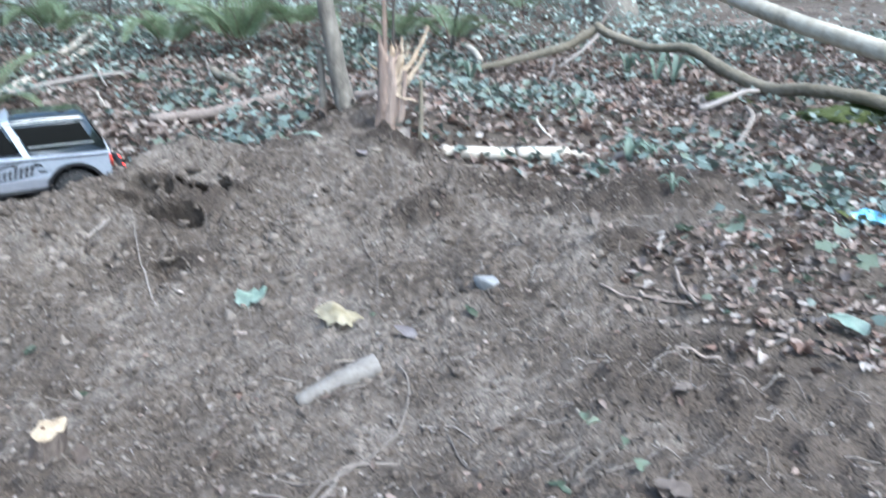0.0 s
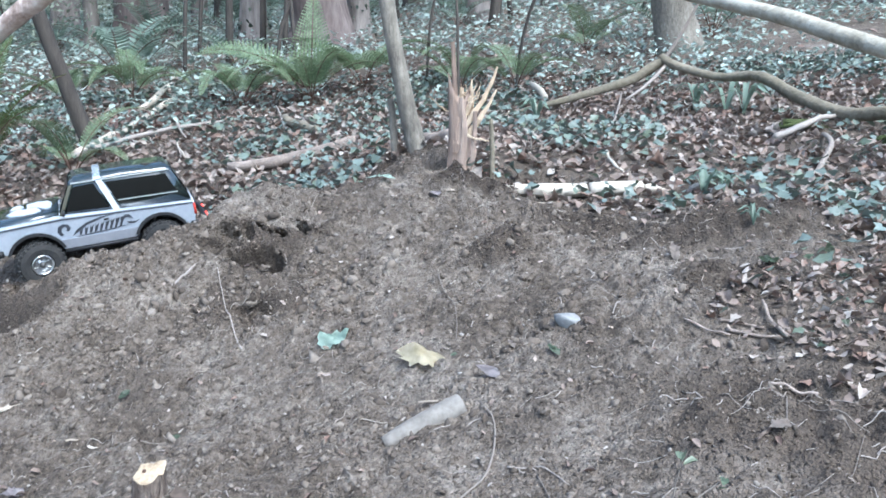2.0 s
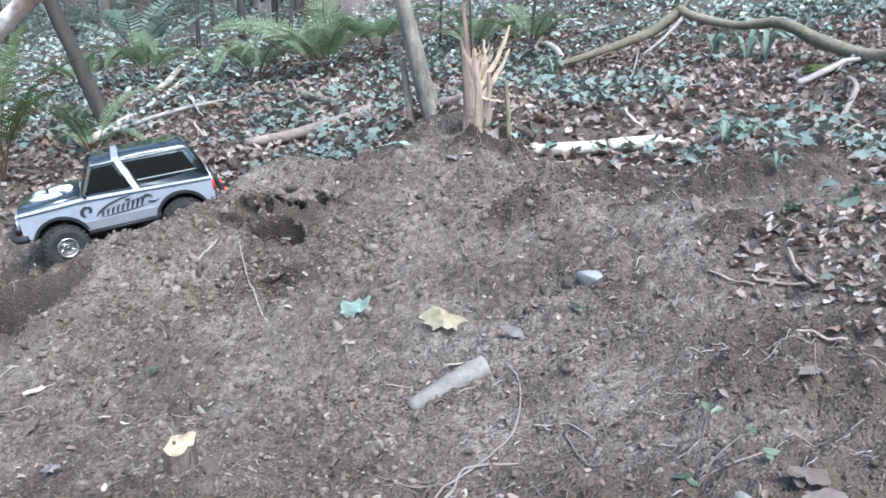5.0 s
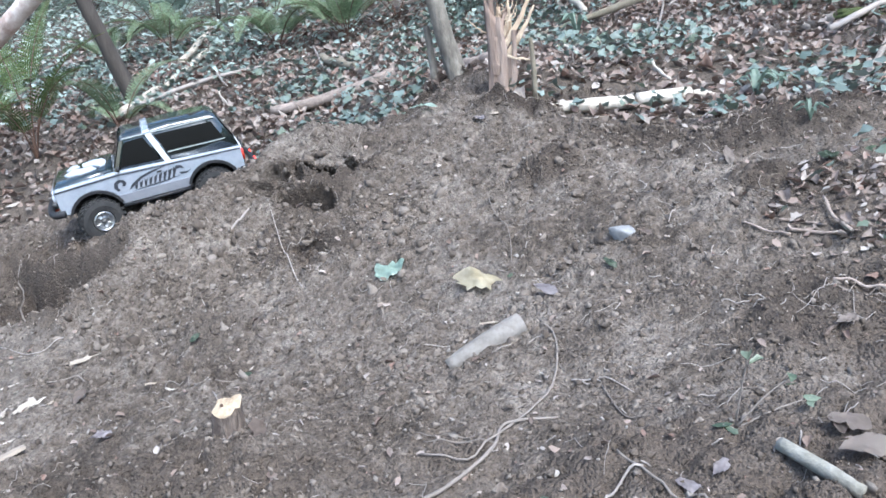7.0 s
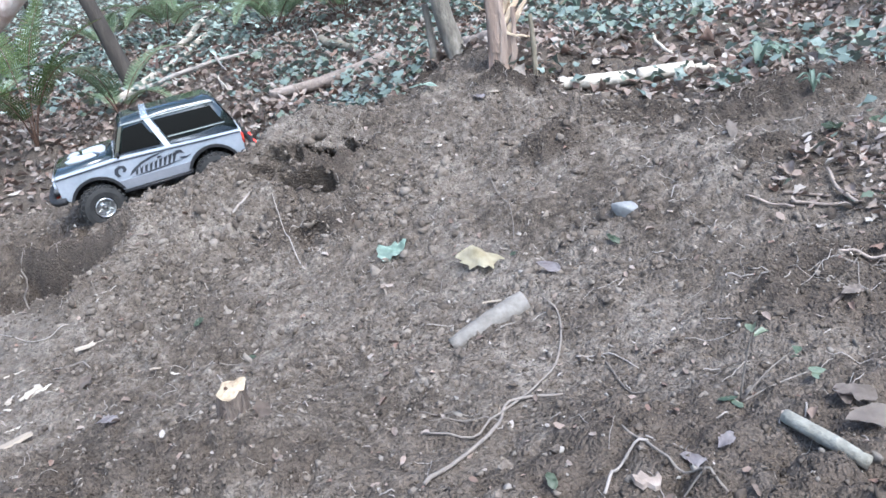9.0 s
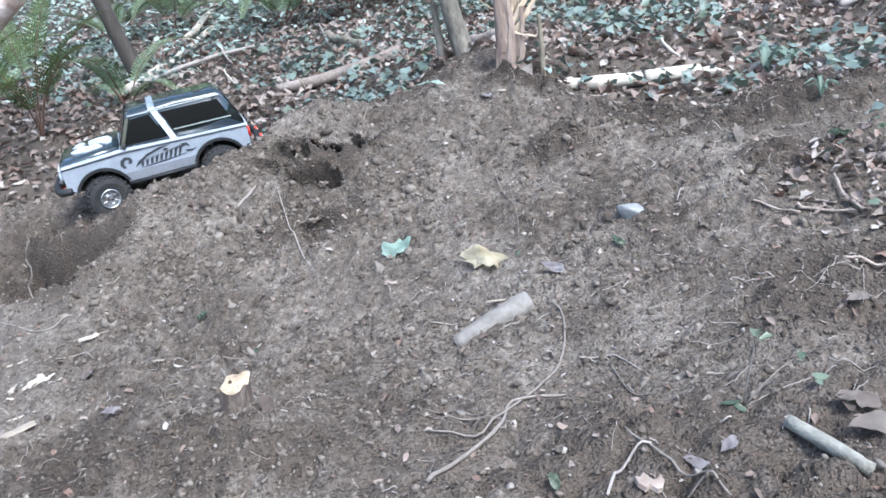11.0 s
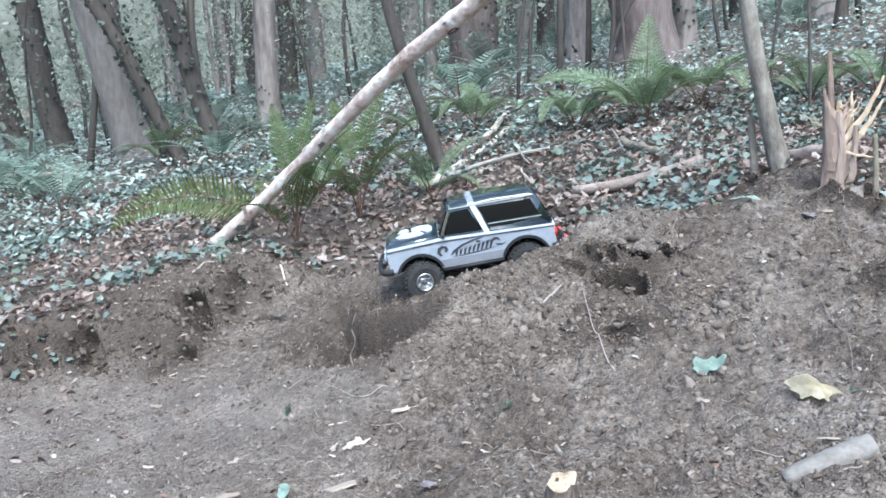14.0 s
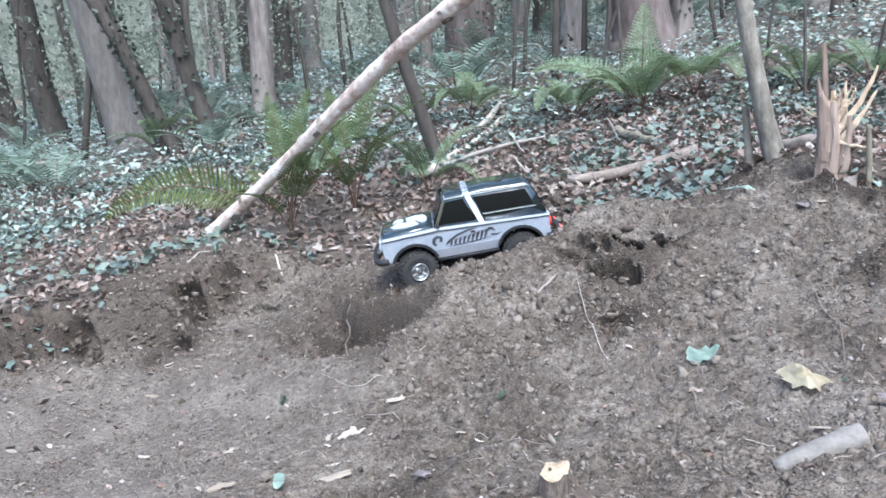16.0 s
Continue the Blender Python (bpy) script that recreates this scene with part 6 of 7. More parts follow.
def chip(x, y, length, width, turn, label, mat=M_CHIP, seed=0):
    """A flat split chip of wood with ragged ends."""
    rng = np.random.RandomState(seed)
    n, verts, faces = 6, [], []
    for k in range(n):
        u = k / (n - 1) - 0.5
        w = width * (0.9 - 1.1 * abs(u) ** 1.5) * (0.8 + 0.4 * rng.rand()) / 2
        off = 0.18 * width * rng.randn()
        h = 0.22 * width
        for yy, zz in ((off - w, 0), (off + w, 0), (off + w * 0.7, h), (off - w * 0.7, h)):
            verts.append((u * length, yy, zz + 0.1 * length * (u * u) * rng.rand()))
    for k in range(n - 1):
        for j in range(4):
            a, b = 4 * k + j, 4 * k + (j + 1) % 4
            faces.append((a, b, b + 4, a + 4))
    faces += [(3, 2, 1, 0), tuple(4 * (n - 1) + j for j in range(4))]
    ob = part("wood_chip", mesh_of("wood_chip", verts, faces), mat, smooth=False)
    ob.location, ob.rotation_euler = (x, y, gz(x, y) + 0.002), (0.15 * rng.randn(), 0.1 * rng.randn(), deg(turn))
    return tagged(ob, label, "wood chip", "wood chips on the trail")


for n, (x, y, l, w, a, label) in enumerate([(-1.052, 1.142, 0.05, 0.032, 105, "broad white wood chip on the trail"), (-1.003, 1.283, 0.068, 0.018, 40, "pale split wood chip on the trail"), (-0.705, 1.148, 0.042, 0.009, 5, "thin pale wood chip on the trail"),
                                            (-0.765, 1.16, 0.028, 0.008, 60, "thin pale wood chip on the trail"), (-1.03, 1.155, 0.04, 0.008, 70, "thin pale sliver of wood"), (-0.99, 1.14, 0.016, 0.008, 80, "small pale wood chip"), (-1.09, 1.12, 0.03, 0.012, 130, "small pale wood chip"),
                                            (-1.06, 1.09, 0.028, 0.009, 10, "small pale wood chip"), (-0.341, 1.356, 0.036, 0.018, 15, "oval pale wood chip on the earth"), (-0.955, 0.965, 0.085, 0.024, 50, "long torn splinter of pale wood"), (-0.93, 0.93, 0.06, 0.012, 62, "torn splinter of pale wood"),
                                            (-0.99, 1.03, 0.05, 0.006, 45, "thin sliver of wood on the trail"), (-1.16, 1.22, 0.045, 0.012, 20, "brown wood chip on the trail"), (-1.55, 0.98, 0.04, 0.015, 30, "pale leaf-like chip on the trail"), (-1.9, 1.27, 0.045, 0.016, 10, "pale chip on the trail"),
                                            (-2.0, 1.42, 0.035, 0.014, 60, "pale chip at the trail edge"), (-1.3, 1.02, 0.03, 0.014, 100, "pale chip on the trail"), (-1.155, 0.86, 0.06, 0.016, 60, "long pale splinter on the trail"), (0.151, 0.68, 0.03, 0.022, 30, "tan curl of wood on dark soil"), (-0.1, 1.235, 0.06, 0.008, 25, "thin pale sliver by the half-buried stick"), (0.2, 1.35, 0.02, 0.008, 40, "pale bit of wood on the earth"),
                                            (-0.22, 2.03, 0.03, 0.02, 60, "pale flake on top of the mound"), (0.03, 2.06, 0.06, 0.014, 10, "pale splinter behind the mound")]):
    chip(x, y, l, w, a, label, M_LOGBROWN if "soil" in label or "earth" in label else M_CHIP, n)


def seedling():
    x, y = 0.259, 0.835
    root = new("seedling")
    root.location = (x, y, gz(x, y))
    for k, (dx, dy, h) in enumerate([(0.013, 0.0, 0.095), (0.085, 0.02, 0.035), (0.06, 0.015, 0.062), (-0.014, -0.004, 0.008)]):
        part("stem", mesh_of("stem", *tube(curve_points([(0, 0, 0), (dx * 0.5, dy * 0.5, h * 0.6), (dx, dy, h)], 6), taper(0.0014, 0.0008, 6), 5)), M_TWIG, root)
        q = np.array([[dx, dy, h], [dx * 0.9 + 0.008, dy - 0.006, h - 0.004]])
        part("leaf", fast_mesh("leaf", *field(OVAL, q, np.array([0.013, 0.01]), 0.5, k)), M_IVY_ONE, root)
    tagged(root, "small green seedling with thin stems", "seedling")


seedling()


def tuft(x, y, n, h, label, seed, mat=M_GRASS, group="leaf tufts"):
    root = new("leaf_tuft")
    root.location = (x, y, gz(x, y))
    rng = random.Random(seed)
    for k in range(n):
        a, l = rng.uniform(0, 6.28), h * rng.uniform(0.7, 1.2)
        p = curve_points([(0, 0, 0), (math.cos(a) * l * 0.3, math.sin(a) * l * 0.3, l * 0.75), (math.cos(a) * l * 0.75, math.sin(a) * l * 0.75, l * 0.55)], 7)
        side = Vector((-math.sin(a), math.cos(a), 0)) * h * 0.09
        verts = []
        for i, q in enumerate(p):
            w = side * (0.4 + 1.2 * (i / 6)) * (1 - (i / 6) ** 3)
            verts += [q - w, q + Vector((0, 0, -0.004)), q + w]
        faces = [(3 * i + j, 3 * i + j + 1, 3 * i + j + 4, 3 * i + j + 3) for i in range(6) for j in range(2)]
        part("blade", mesh_of("blade", verts, faces), mat, root)
    return tagged(root, label, "plant", group)


for n, (x, y, h) in enumerate([(0.46, 2.28, 0.09), (0.52, 2.3, 0.07), (0.72, 3.75, 0.16), (0.78, 3.65, 0.16), (0.6, 3.85, 0.13), (-0.12, 3.7, 0.14), (0.5, 1.75, 0.05), (-2.2, 1.83, 0.06)]):
    tuft(x, y, 7, h, "tuft of narrow drooping green leaves", 60 + n, M_FERN_DARK)


def wrapper():
    """A crumpled piece of printed foil."""
    root = new("food_wrapper")
    root.location = (0.94, 1.81, gz(0.94, 1.81) + 0.004)
    bm = bmesh.new()
    bmesh.ops.create_grid(bm, x_segments=10, y_segments=6, size=1)
    for v in bm.verts:
        n = noise.noise(Vector((v.co.x * 2.2, v.co.y * 2.6, 0.3))) * 0.02 + noise.noise(Vector((v.co.x * 5, v.co.y * 6, 2.0))) * 0.008
        v.co = Vector((v.co.x * 0.055, v.co.y * 0.028 * (1 + 0.2 * math.sin(v.co.x * 4)), 0.012 + n))
    bmesh.ops.solidify(bm, geom=bm.faces[:], thickness=0.0008)
    part("sheet", bm, M_WRAP, root, "shiny sky blue foil", smooth=False)
    bm = bmesh.new()
    bmesh.ops.create_grid(bm, x_segments=4, y_segments=5, size=1)
    for v in bm.verts:
        v.co = Vector((-0.064 + v.co.x * 0.012, v.co.y * 0.024, 0.014 + noise.noise(v.co * 3) * 0.01))
    bmesh.ops.solidify(bm, geom=bm.faces[:], thickness=0.0008)
    part("torn_end", bm, M_WRAP_EDGE, root, "yellow torn end", smooth=False)
    root.rotation_euler = (0.3, 0.1, deg(25))
    tagged(root, "crumpled blue and yellow foil wrapper on dead leaves", "wrapper")


wrapper()


def moss_cushion(x, y, size, seed):
    bm = bmesh.new()
    bmesh.ops.create_icosphere(bm, subdivisions=4, radius=1)
    for v in bm.verts:
        n = noise.fractal(v.co * 1.8 + Vector((seed, 0, 0)), 1.0, 2.0, 4) * 0.25 + noise.noise(v.co * 14) * 0.06
        v.co = Vector((v.co.x * 1.5, v.co.y, v.co.z * 0.45)) * size * (1 + n)
    ob = part("moss_cushion", bm, M_MOSS)
    ob.location = (x, y, gz(x, y) + 0.01)
    return tagged(ob, "low dark green moss cushion among dead leaves", "moss", "moss cushions")


for n, (x, y, s) in enumerate([(1.3, 3.05, 0.1), (1.45, 3.1, 0.09), (0.95, 3.35, 0.06)]):
    moss_cushion(x, y, s, n)


# Single leaves, clods and pebbles near the path, as things of their own
def scatter_singles():
    rng = random.Random(77)
    shapes = [(BEECH, 0.6), (OAK, 0.7), (BEECH, -0.4), (OAK, 1.0), (BEECH, 1.1)]
    names = ["dry tan leaf lying on the soil", "lobed brown dead leaf on the soil", "flat brown dead leaf on the soil", "curled brown oak leaf", "tightly curled dry leaf"]
    protos = []
    for k, ((shape, curl), label) in enumerate(zip(shapes, names)):
        protos.append(big_leaf("fallen_leaf", 0.6 + 0.05 * k, 1.2 + 0.11 * k, 0.02, M_LITTER_OBJ, label, shape, 0.7 * k, (0.3, 0.1), curl, 0.008, "dead leaves by the mound"))
    made = 0
    while made < 95:
        x, y = rng.uniform(0.2, 1.15), rng.uniform(0.55, 2.2)
        if made > 60:
            x, y = rng.uniform(-2.9, -2.2), rng.uniform(1.3, 2.3)
        if float(dirt_share(np.array([x]), np.array([y]))[0]) > 0.6 or x - 0.45 > 0.5 * (y - 0.4):
            continue
        copy_thing(protos[rng.randrange(5)], Matrix.Translation((x, y, gz(x, y) + 0.012)) @ Matrix.Rotation(rng.uniform(-0.1, 0.6), 4, "X") @ Matrix.Rotation(rng.uniform(-0.4, 0.4), 4, "Y") @ Matrix.Rotation(rng.uniform(0, 6.28), 4, "Z") @ Matrix.Scale(rng.uniform(0.3, 0.66), 4))
        made += 1
    green = [big_leaf("ivy_leaf", 0.49 + 0.13 * k, 1.52 + 0.08 * k, 0.022, M_IVY_ONE, "bluish green ivy leaf over dead leaves", IVY_OUT, 1.3 * k, (0.35, 0.1 - 0.2 * k), 0.25, 0.018, "ivy leaves by the mound") for k in range(2)]
    made = 0
    while made < 75:
        x, y = (rng.uniform(0.5, 1.2), rng.uniform(1.05, 2.6)) if made < 45 else (rng.uniform(-3.0, -2.2), rng.uniform(1.5, 2.5))
        if float(dirt_share(np.array([x]), np.array([y]))[0]) > 0.5 or fbm(np.array([x]), np.array([y]), 3, 2)[0] < -0.05:
            continue
        copy_thing(green[made % 2], Matrix.Translation((x, y, gz(x, y) + 0.022)) @ Matrix.Rotation(rng.uniform(0.0, 0.7), 4, "X") @ Matrix.Rotation(rng.uniform(-0.4, 0.4), 4, "Y") @ Matrix.Rotation(rng.uniform(0, 6.28), 4, "Z") @ Matrix.Scale(rng.uniform(0.28, 0.6), 4))
        made += 1
    lumps = [stone(-0.3 + 0.1 * k, 1.55, 0.007, M_CLOD_ONE, "small rough clod of brown earth", 80 + k, "clod", (1, 0.85, 0.7), "small clods", 0.3) for k in range(4)]
    bits = [stone(-0.35 + 0.1 * k, 1.0, 0.005, M_PEBBLE_ONE, "small grey-brown pebble bedded in earth", 90 + k, "pebble", (1.1, 0.8, 0.6), "pebbles", 0.3) for k in range(3)]
    for k in range(190):
        x, y = rng.uniform(-1.1, 0.3), rng.uniform(0.6, 2.05)
        if float(dirt_share(np.array([x]), np.array([y]))[0]) < 0.9:
            continue
        src = bits[k % 3] if k % 6 == 0 else lumps[k % 4]
        copy_thing(src, Matrix.Translation((x, y, gz(x, y) - 0.001)) @ Euler((rng.uniform(0, 6), rng.uniform(0, 6), rng.uniform(0, 6))).to_matrix().to_4x4() @ Matrix.Scale(rng.uniform(0.5, 1.3) ** 1.5, 4))


scatter_singles()
# The model truck, nose down the back of the mound
M_SILVER = material("silver paint", [(0.42, 0.465, 0.53), (0.52, 0.57, 0.64), (0.61, 0.66, 0.73)], rough=0.22, scale=90, scale2=12, bump=0.03, metal=0.55, coat=0.5, spec=0.5)
M_WHITE = material("white paint", [(0.36, 0.39, 0.43), (0.52, 0.55, 0.59)], rough=0.3, scale=60, bump=0.02, coat=0.5)
M_BLACKGLOSS = material("black-green paint", [(0.008, 0.014, 0.014), (0.014, 0.022, 0.021)], rough=0.12, scale=60, bump=0.02, coat=1.0, spec=0.6)
M_GLASS = material("dark tinted glass", [(0.002, 0.0025, 0.003), (0.004, 0.005, 0.006)], rough=0.12, scale=30, bump=0.0, spec=0.1)
M_PLASTIC = material("black plastic", [(0.012, 0.012, 0.013), (0.025, 0.025, 0.026)], rough=0.6, scale=120, bump=0.1)
M_TYRE = material("dusty rubber", [(0.016, 0.016, 0.016), (0.03, 0.029, 0.028), (0.06, 0.053, 0.046)], rough=0.85, scale=70, bump=0.3)
M_CHROME = material("satin metal rim", [(0.38, 0.38, 0.375), (0.52, 0.52, 0.51)], rough=0.33, scale=60, bump=0.05, metal=0.9)
M_ROCKER = material("grey lower panel", [(0.14, 0.145, 0.16), (0.2, 0.205, 0.22)], rough=0.4, scale=60, bump=0.05, coat=0.3)
M_DECAL = material("dark decal", [(0.025, 0.028, 0.035), (0.05, 0.055, 0.065)], rough=0.35, scale=90, bump=0.0)
M_RED = glowing(material("red lamp", [(0.5, 0.02, 0.015), (0.6, 0.03, 0.02)], rough=0.25, scale=50, bump=0.0), (1.0, 0.05, 0.03), 1.5)
M_REDPAINT = material("red hook", [(0.45, 0.03, 0.02), (0.55, 0.05, 0.03)], rough=0.4, scale=50, bump=0.0)
M_LENS = material("clear lamp lens", [(0.55, 0.57, 0.6), (0.7, 0.72, 0.74)], rough=0.1, scale=50, bump=0.0)
M_STEEL = material("dusty steel", [(0.07, 0.068, 0.065), (0.14, 0.135, 0.13)], rough=0.5, scale=60, bump=0.1, metal=0.6)


def slab(outline, y0, y1, bevel=0.0, segments=2):
    """A side outline in x and z, drawn out from y0 to y1."""
    bm = bmesh.new()
    a = [bm.verts.new((x, y0, z)) for x, z in outline]
    b = [bm.verts.new((x, y1, z)) for x, z in outline]
    bm.faces.new(a)
    bm.faces.new(b[::-1])
    n = len(outline)
    for k in range(n):
        bm.faces.new((a[k], b[k], b[(k + 1) % n], a[(k + 1) % n]))
    bmesh.ops.recalc_face_normals(bm, faces=bm.faces[:])
    if bevel:
        bmesh.ops.bevel(bm, geom=[e for e in bm.edges], offset=bevel, segments=segments, affect="EDGES", clamp_overlap=True)
    return bm


def block(centre, size, bevel=0.0, turn=None):
    bm = bmesh.new()
    bmesh.ops.create_cube(bm, size=1, matrix=Matrix.Diagonal((*size, 1)))
    if bevel:
        bmesh.ops.bevel(bm, geom=bm.edges[:], offset=bevel, segments=2, affect="EDGES")
    bmesh.ops.transform(bm, matrix=Matrix.Translation(centre) @ (turn or Matrix.Identity(4)), verts=bm.verts)
    return bm


def loft(rings, bevel=0.0):
    """Joins rings of as many points each, with both ends closed."""
    bm = bmesh.new()
    vs = [[bm.verts.new(p) for p in ring] for ring in rings]
    n = len(rings[0])
    for a, b in zip(vs, vs[1:]):
        for k in range(n):
            bm.faces.new((a[k], a[(k + 1) % n], b[(k + 1) % n], b[k]))
    bm.faces.new(vs[0])
    bm.faces.new(vs[-1][::-1])
    bmesh.ops.recalc_face_normals(bm, faces=bm.faces[:])
    if bevel:
        bmesh.ops.bevel(bm, geom=bm.edges[:], offset=bevel, segments=2, affect="EDGES", clamp_overlap=True)
    return bm


def lathe(profile, sides=28):
    """A round body about the y axis from (y, radius) pairs."""
    verts, faces = [], []
    for y, r in profile:
        for k in range(sides):
            a = 2 * math.pi * k / sides
            verts.append((r * math.cos(a), y, r * math.sin(a)))
    for n in range(len(profile) - 1):
        for k in range(sides):
            a, b = n * sides + k, n * sides + (k + 1) % sides
            faces.append((a, b, b + sides, a + sides))
    return verts, faces


def wheel(truck, x, y, steer=0.0, out=1):
    hub = new("wheel")
    hub.parent, hub.location, hub.rotation_euler = truck, (x, y, 0.052), (0, 0.3 * x * 9, steer)
    w = 0.0225
    v, f = lathe([(-w * 0.75, 0.026), (-w, 0.03), (-w * 1.12, 0.043), (-w, 0.053), (-w * 0.8, 0.0562), (0, 0.0568), (w * 0.8, 0.0562), (w, 0.053), (w * 1.12, 0.043), (w, 0.03), (w * 0.75, 0.026)], 32)
    bm = bmesh.new()
    vs = [bm.verts.new(p) for p in v]
    for g in f:
        bm.faces.new([vs[i] for i in g])
    for k in range(26):
        for row, yy in enumerate((-w * 0.72, -w * 0.2, w * 0.3, w * 0.75)):
            a = 2 * math.pi * (k + 0.5 * (row % 2)) / 26
            m = Matrix.Rotation(a, 4, "Y") @ Matrix.Translation((0.0575, yy, 0)) @ Matrix.Rotation(0.35 * (-1) ** row, 4, "X")
            bmesh.ops.create_cube(bm, size=1, matrix=m @ Matrix.Diagonal((0.0055, w * 0.42, 0.0075, 1)))
    part("tyre", bm, M_TYRE, hub, "knobbly dusty black tyre", smooth=False)
    o = out * w
    v, f = lathe([(-o * 0.6, 0.026), (o * 0.85, 0.0268), (o * 1.06, 0.0265), (o * 1.06, 0.0232), (o * 0.75, 0.022), (o * 0.45, 0.019), (o * 0.4, 0.012), (o * 0.55, 0.01), (o * 0.55, 0.001)], 28)
    rim = part("rim", mesh_of("rim", v, f), M_CHROME, hub, "silver metal rim")
    for k in range(8):
        a = 2 * math.pi * k / 8
        part("bolt", mesh_of("bolt", *[[(p[0] * 0.0017 + 0.0248 * math.cos(a), o * 1.06 + p[1] * 0.0016 * out, p[2] * 0.0017 + 0.0248 * math.sin(a)) for p in lathe([(0, 1), (1, 0.9), (1, 0.01)], 6)[0]], lathe([(0, 1), (1, 0.9), (1, 0.01)], 6)[1]]), M_STEEL, rim)
    for k in range(6):
        a = 2 * math.pi * k / 6
        part("spoke", block((0.0165 * math.cos(a), o * 0.62, 0.0165 * math.sin(a)), (0.0125, 0.004, 0.005), 0.001, Matrix.Rotation(-a, 4, "Y")), M_CHROME, rim)
    part("hub_cap", mesh_of("hub_cap", *lathe([(o * 0.4, 0.0075), (o * 1.0, 0.0065), (o * 1.12, 0.004), (o * 1.12, 0.0005)], 14)), M_STEEL, hub, "dark hub nut")


def arch(cx, r, z0, n=10):
    s = math.sqrt(r * r - (z0 - 0.062) ** 2)
    a0 = math.atan2(z0 - 0.062, s)
    return [(cx + r * math.cos(math.pi - a0 - (math.pi - 2 * a0) * k / n), 0.062 + r * math.sin(math.pi - a0 - (math.pi - 2 * a0) * k / n)) for k in range(n + 1)]


def truck():
    t = new("model_truck")
    t.matrix_world = pose(-1.182, 1.925, 0.108, -6.0, 7.0, 214)
    half = 0.103
    belt = lambda x: 0.1555 + 0.0155 * np.clip((x + 0.245) / 0.33, 0, 1) - 0.008 * np.clip((x - 0.1) / 0.14, 0, 1)
    outline = [(-0.247, 0.095)] + arch(-0.156, 0.07, 0.085) + arch(0.156, 0.07, 0.085) + [(0.236, 0.092), (0.244, 0.1), (0.248, 0.158), (0.24, float(belt(0.24)))]
    outline += [(x, float(belt(x))) for x in (0.16, 0.085, 0.0, -0.12)] + [(-0.246, 0.156)]
    part("body", slab(outline, -half, half, 0.0025), M_SILVER, t, "silver painted lower body", smooth=False)
    # bonnet with a white splash
    rows = []
    for x, zc, w in ((0.246, 0.163, 0.094), (0.235, 0.17, 0.097), (0.16, 0.178, 0.098), (0.09, 0.183, 0.097)):
        rows.append([(x, -w, belt(x) - 0.004), (x, -w, zc - 0.006), (x, -w * 0.8, zc - 0.001), (x, -w * 0.35, zc + 0.002), (x, w * 0.35, zc + 0.002), (x, w * 0.8, zc - 0.001), (x, w, zc - 0.006), (x, w, belt(x) - 0.004)])
    bonnet = part("bonnet", loft(rows), M_BLACKGLOSS, t, "glossy black-green bonnet")
    # white splash: ragged slanting streaks
    for ring in ([(0.216, 0.028), (0.205, 0.052), (0.178, 0.064), (0.15, 0.066), (0.13, 0.06), (0.142, 0.03), (0.17, 0.024), (0.19, 0.006)],
                 [(0.165, 0.018), (0.138, 0.024), (0.12, 0.05), (0.106, 0.046), (0.104, 0.012), (0.114, -0.024), (0.14, -0.04), (0.168, -0.028)],
                 [(0.205, -0.002), (0.182, 0.006), (0.174, -0.012), (0.182, -0.034), (0.194, -0.04), (0.204, -0.028), (0.202, -0.016), (0.21, -0.01)]):
        bm = bmesh.new()
        low, high = ([bm.verts.new((x, y, 0.1875 - (x - 0.09) * 0.06 - max(0, x - 0.2) * 0.25 - 0.0045 * (abs(y) / 0.08) ** 2 + lift)) for x, y in ring] for lift in (-0.003, 0.0004))
        bm.faces.new(high)
        bm.faces.new(low[::-1])
        for k in range(8):
            bm.faces.new((low[k], low[(k + 1) % 8], high[(k + 1) % 8], high[k]))
        part("bonnet_decal", bm, M_WHITE, bonnet, "white patch decal", smooth=False)
    # hard top
    def side(x, z):
        return half - 0.002 - (z - 0.16) * 0.19
    shape = [(0.086, 0.168), (0.05, 0.244), (0.04, 0.2495), (-0.08, 0.2545), (-0.19, 0.252), (-0.205, 0.246), (-0.247, 0.156), (-0.12, 0.158)]
    bm = bmesh.new()
    rings = []
    for sgn in (-1, 1):
        rings.append([bm.verts.new((x, sgn * side(x, z), z)) for x, z in shape])
    bm.faces.new(rings[0])
    bm.faces.new(rings[1][::-1])
    for k in range(len(shape)):
        j = (k + 1) % len(shape)
        bm.faces.new((rings[0][k], rings[1][k], rings[1][j], rings[0][j]))
    bmesh.ops.recalc_face_normals(bm, faces=bm.faces[:])
    bmesh.ops.bevel(bm, geom=bm.edges[:], offset=0.006, segments=3, affect="EDGES", clamp_overlap=True)
    top = part("hardtop", bm, M_BLACKGLOSS, t, "glossy black hard top")

    def side_pane(name, pts, mat, sgn, lift, parent, label=""):
        bm = bmesh.new()
        a = [bm.verts.new((x, sgn * (side(x, z) + lift), z)) for x, z in pts]
        b = [bm.verts.new((x, sgn * (side(x, z) - 0.003), z)) for x, z in pts]
        bm.faces.new(a)
        bm.faces.new(b[::-1])
        for k in range(len(pts)):
            bm.faces.new((a[k], b[k], b[(k + 1) % len(pts)], a[(k + 1) % len(pts)]))
        bmesh.ops.recalc_face_normals(bm, faces=bm.faces[:])
        return part(name, bm, mat, parent, label, smooth=False)

    for sgn in (1, -1):
        side_pane("side_window", [(0.07, 0.176), (0.045, 0.232), (0.038, 0.237), (-0.008, 0.239), (-0.035, 0.172)], M_GLASS, sgn, 0.001, top, "dark tinted side window")
        side_pane("rear_side_window", [(-0.056, 0.191), (-0.036, 0.238), (-0.19, 0.236), (-0.21, 0.189)], M_GLASS, sgn, 0.001, top, "dark tinted rear side window")
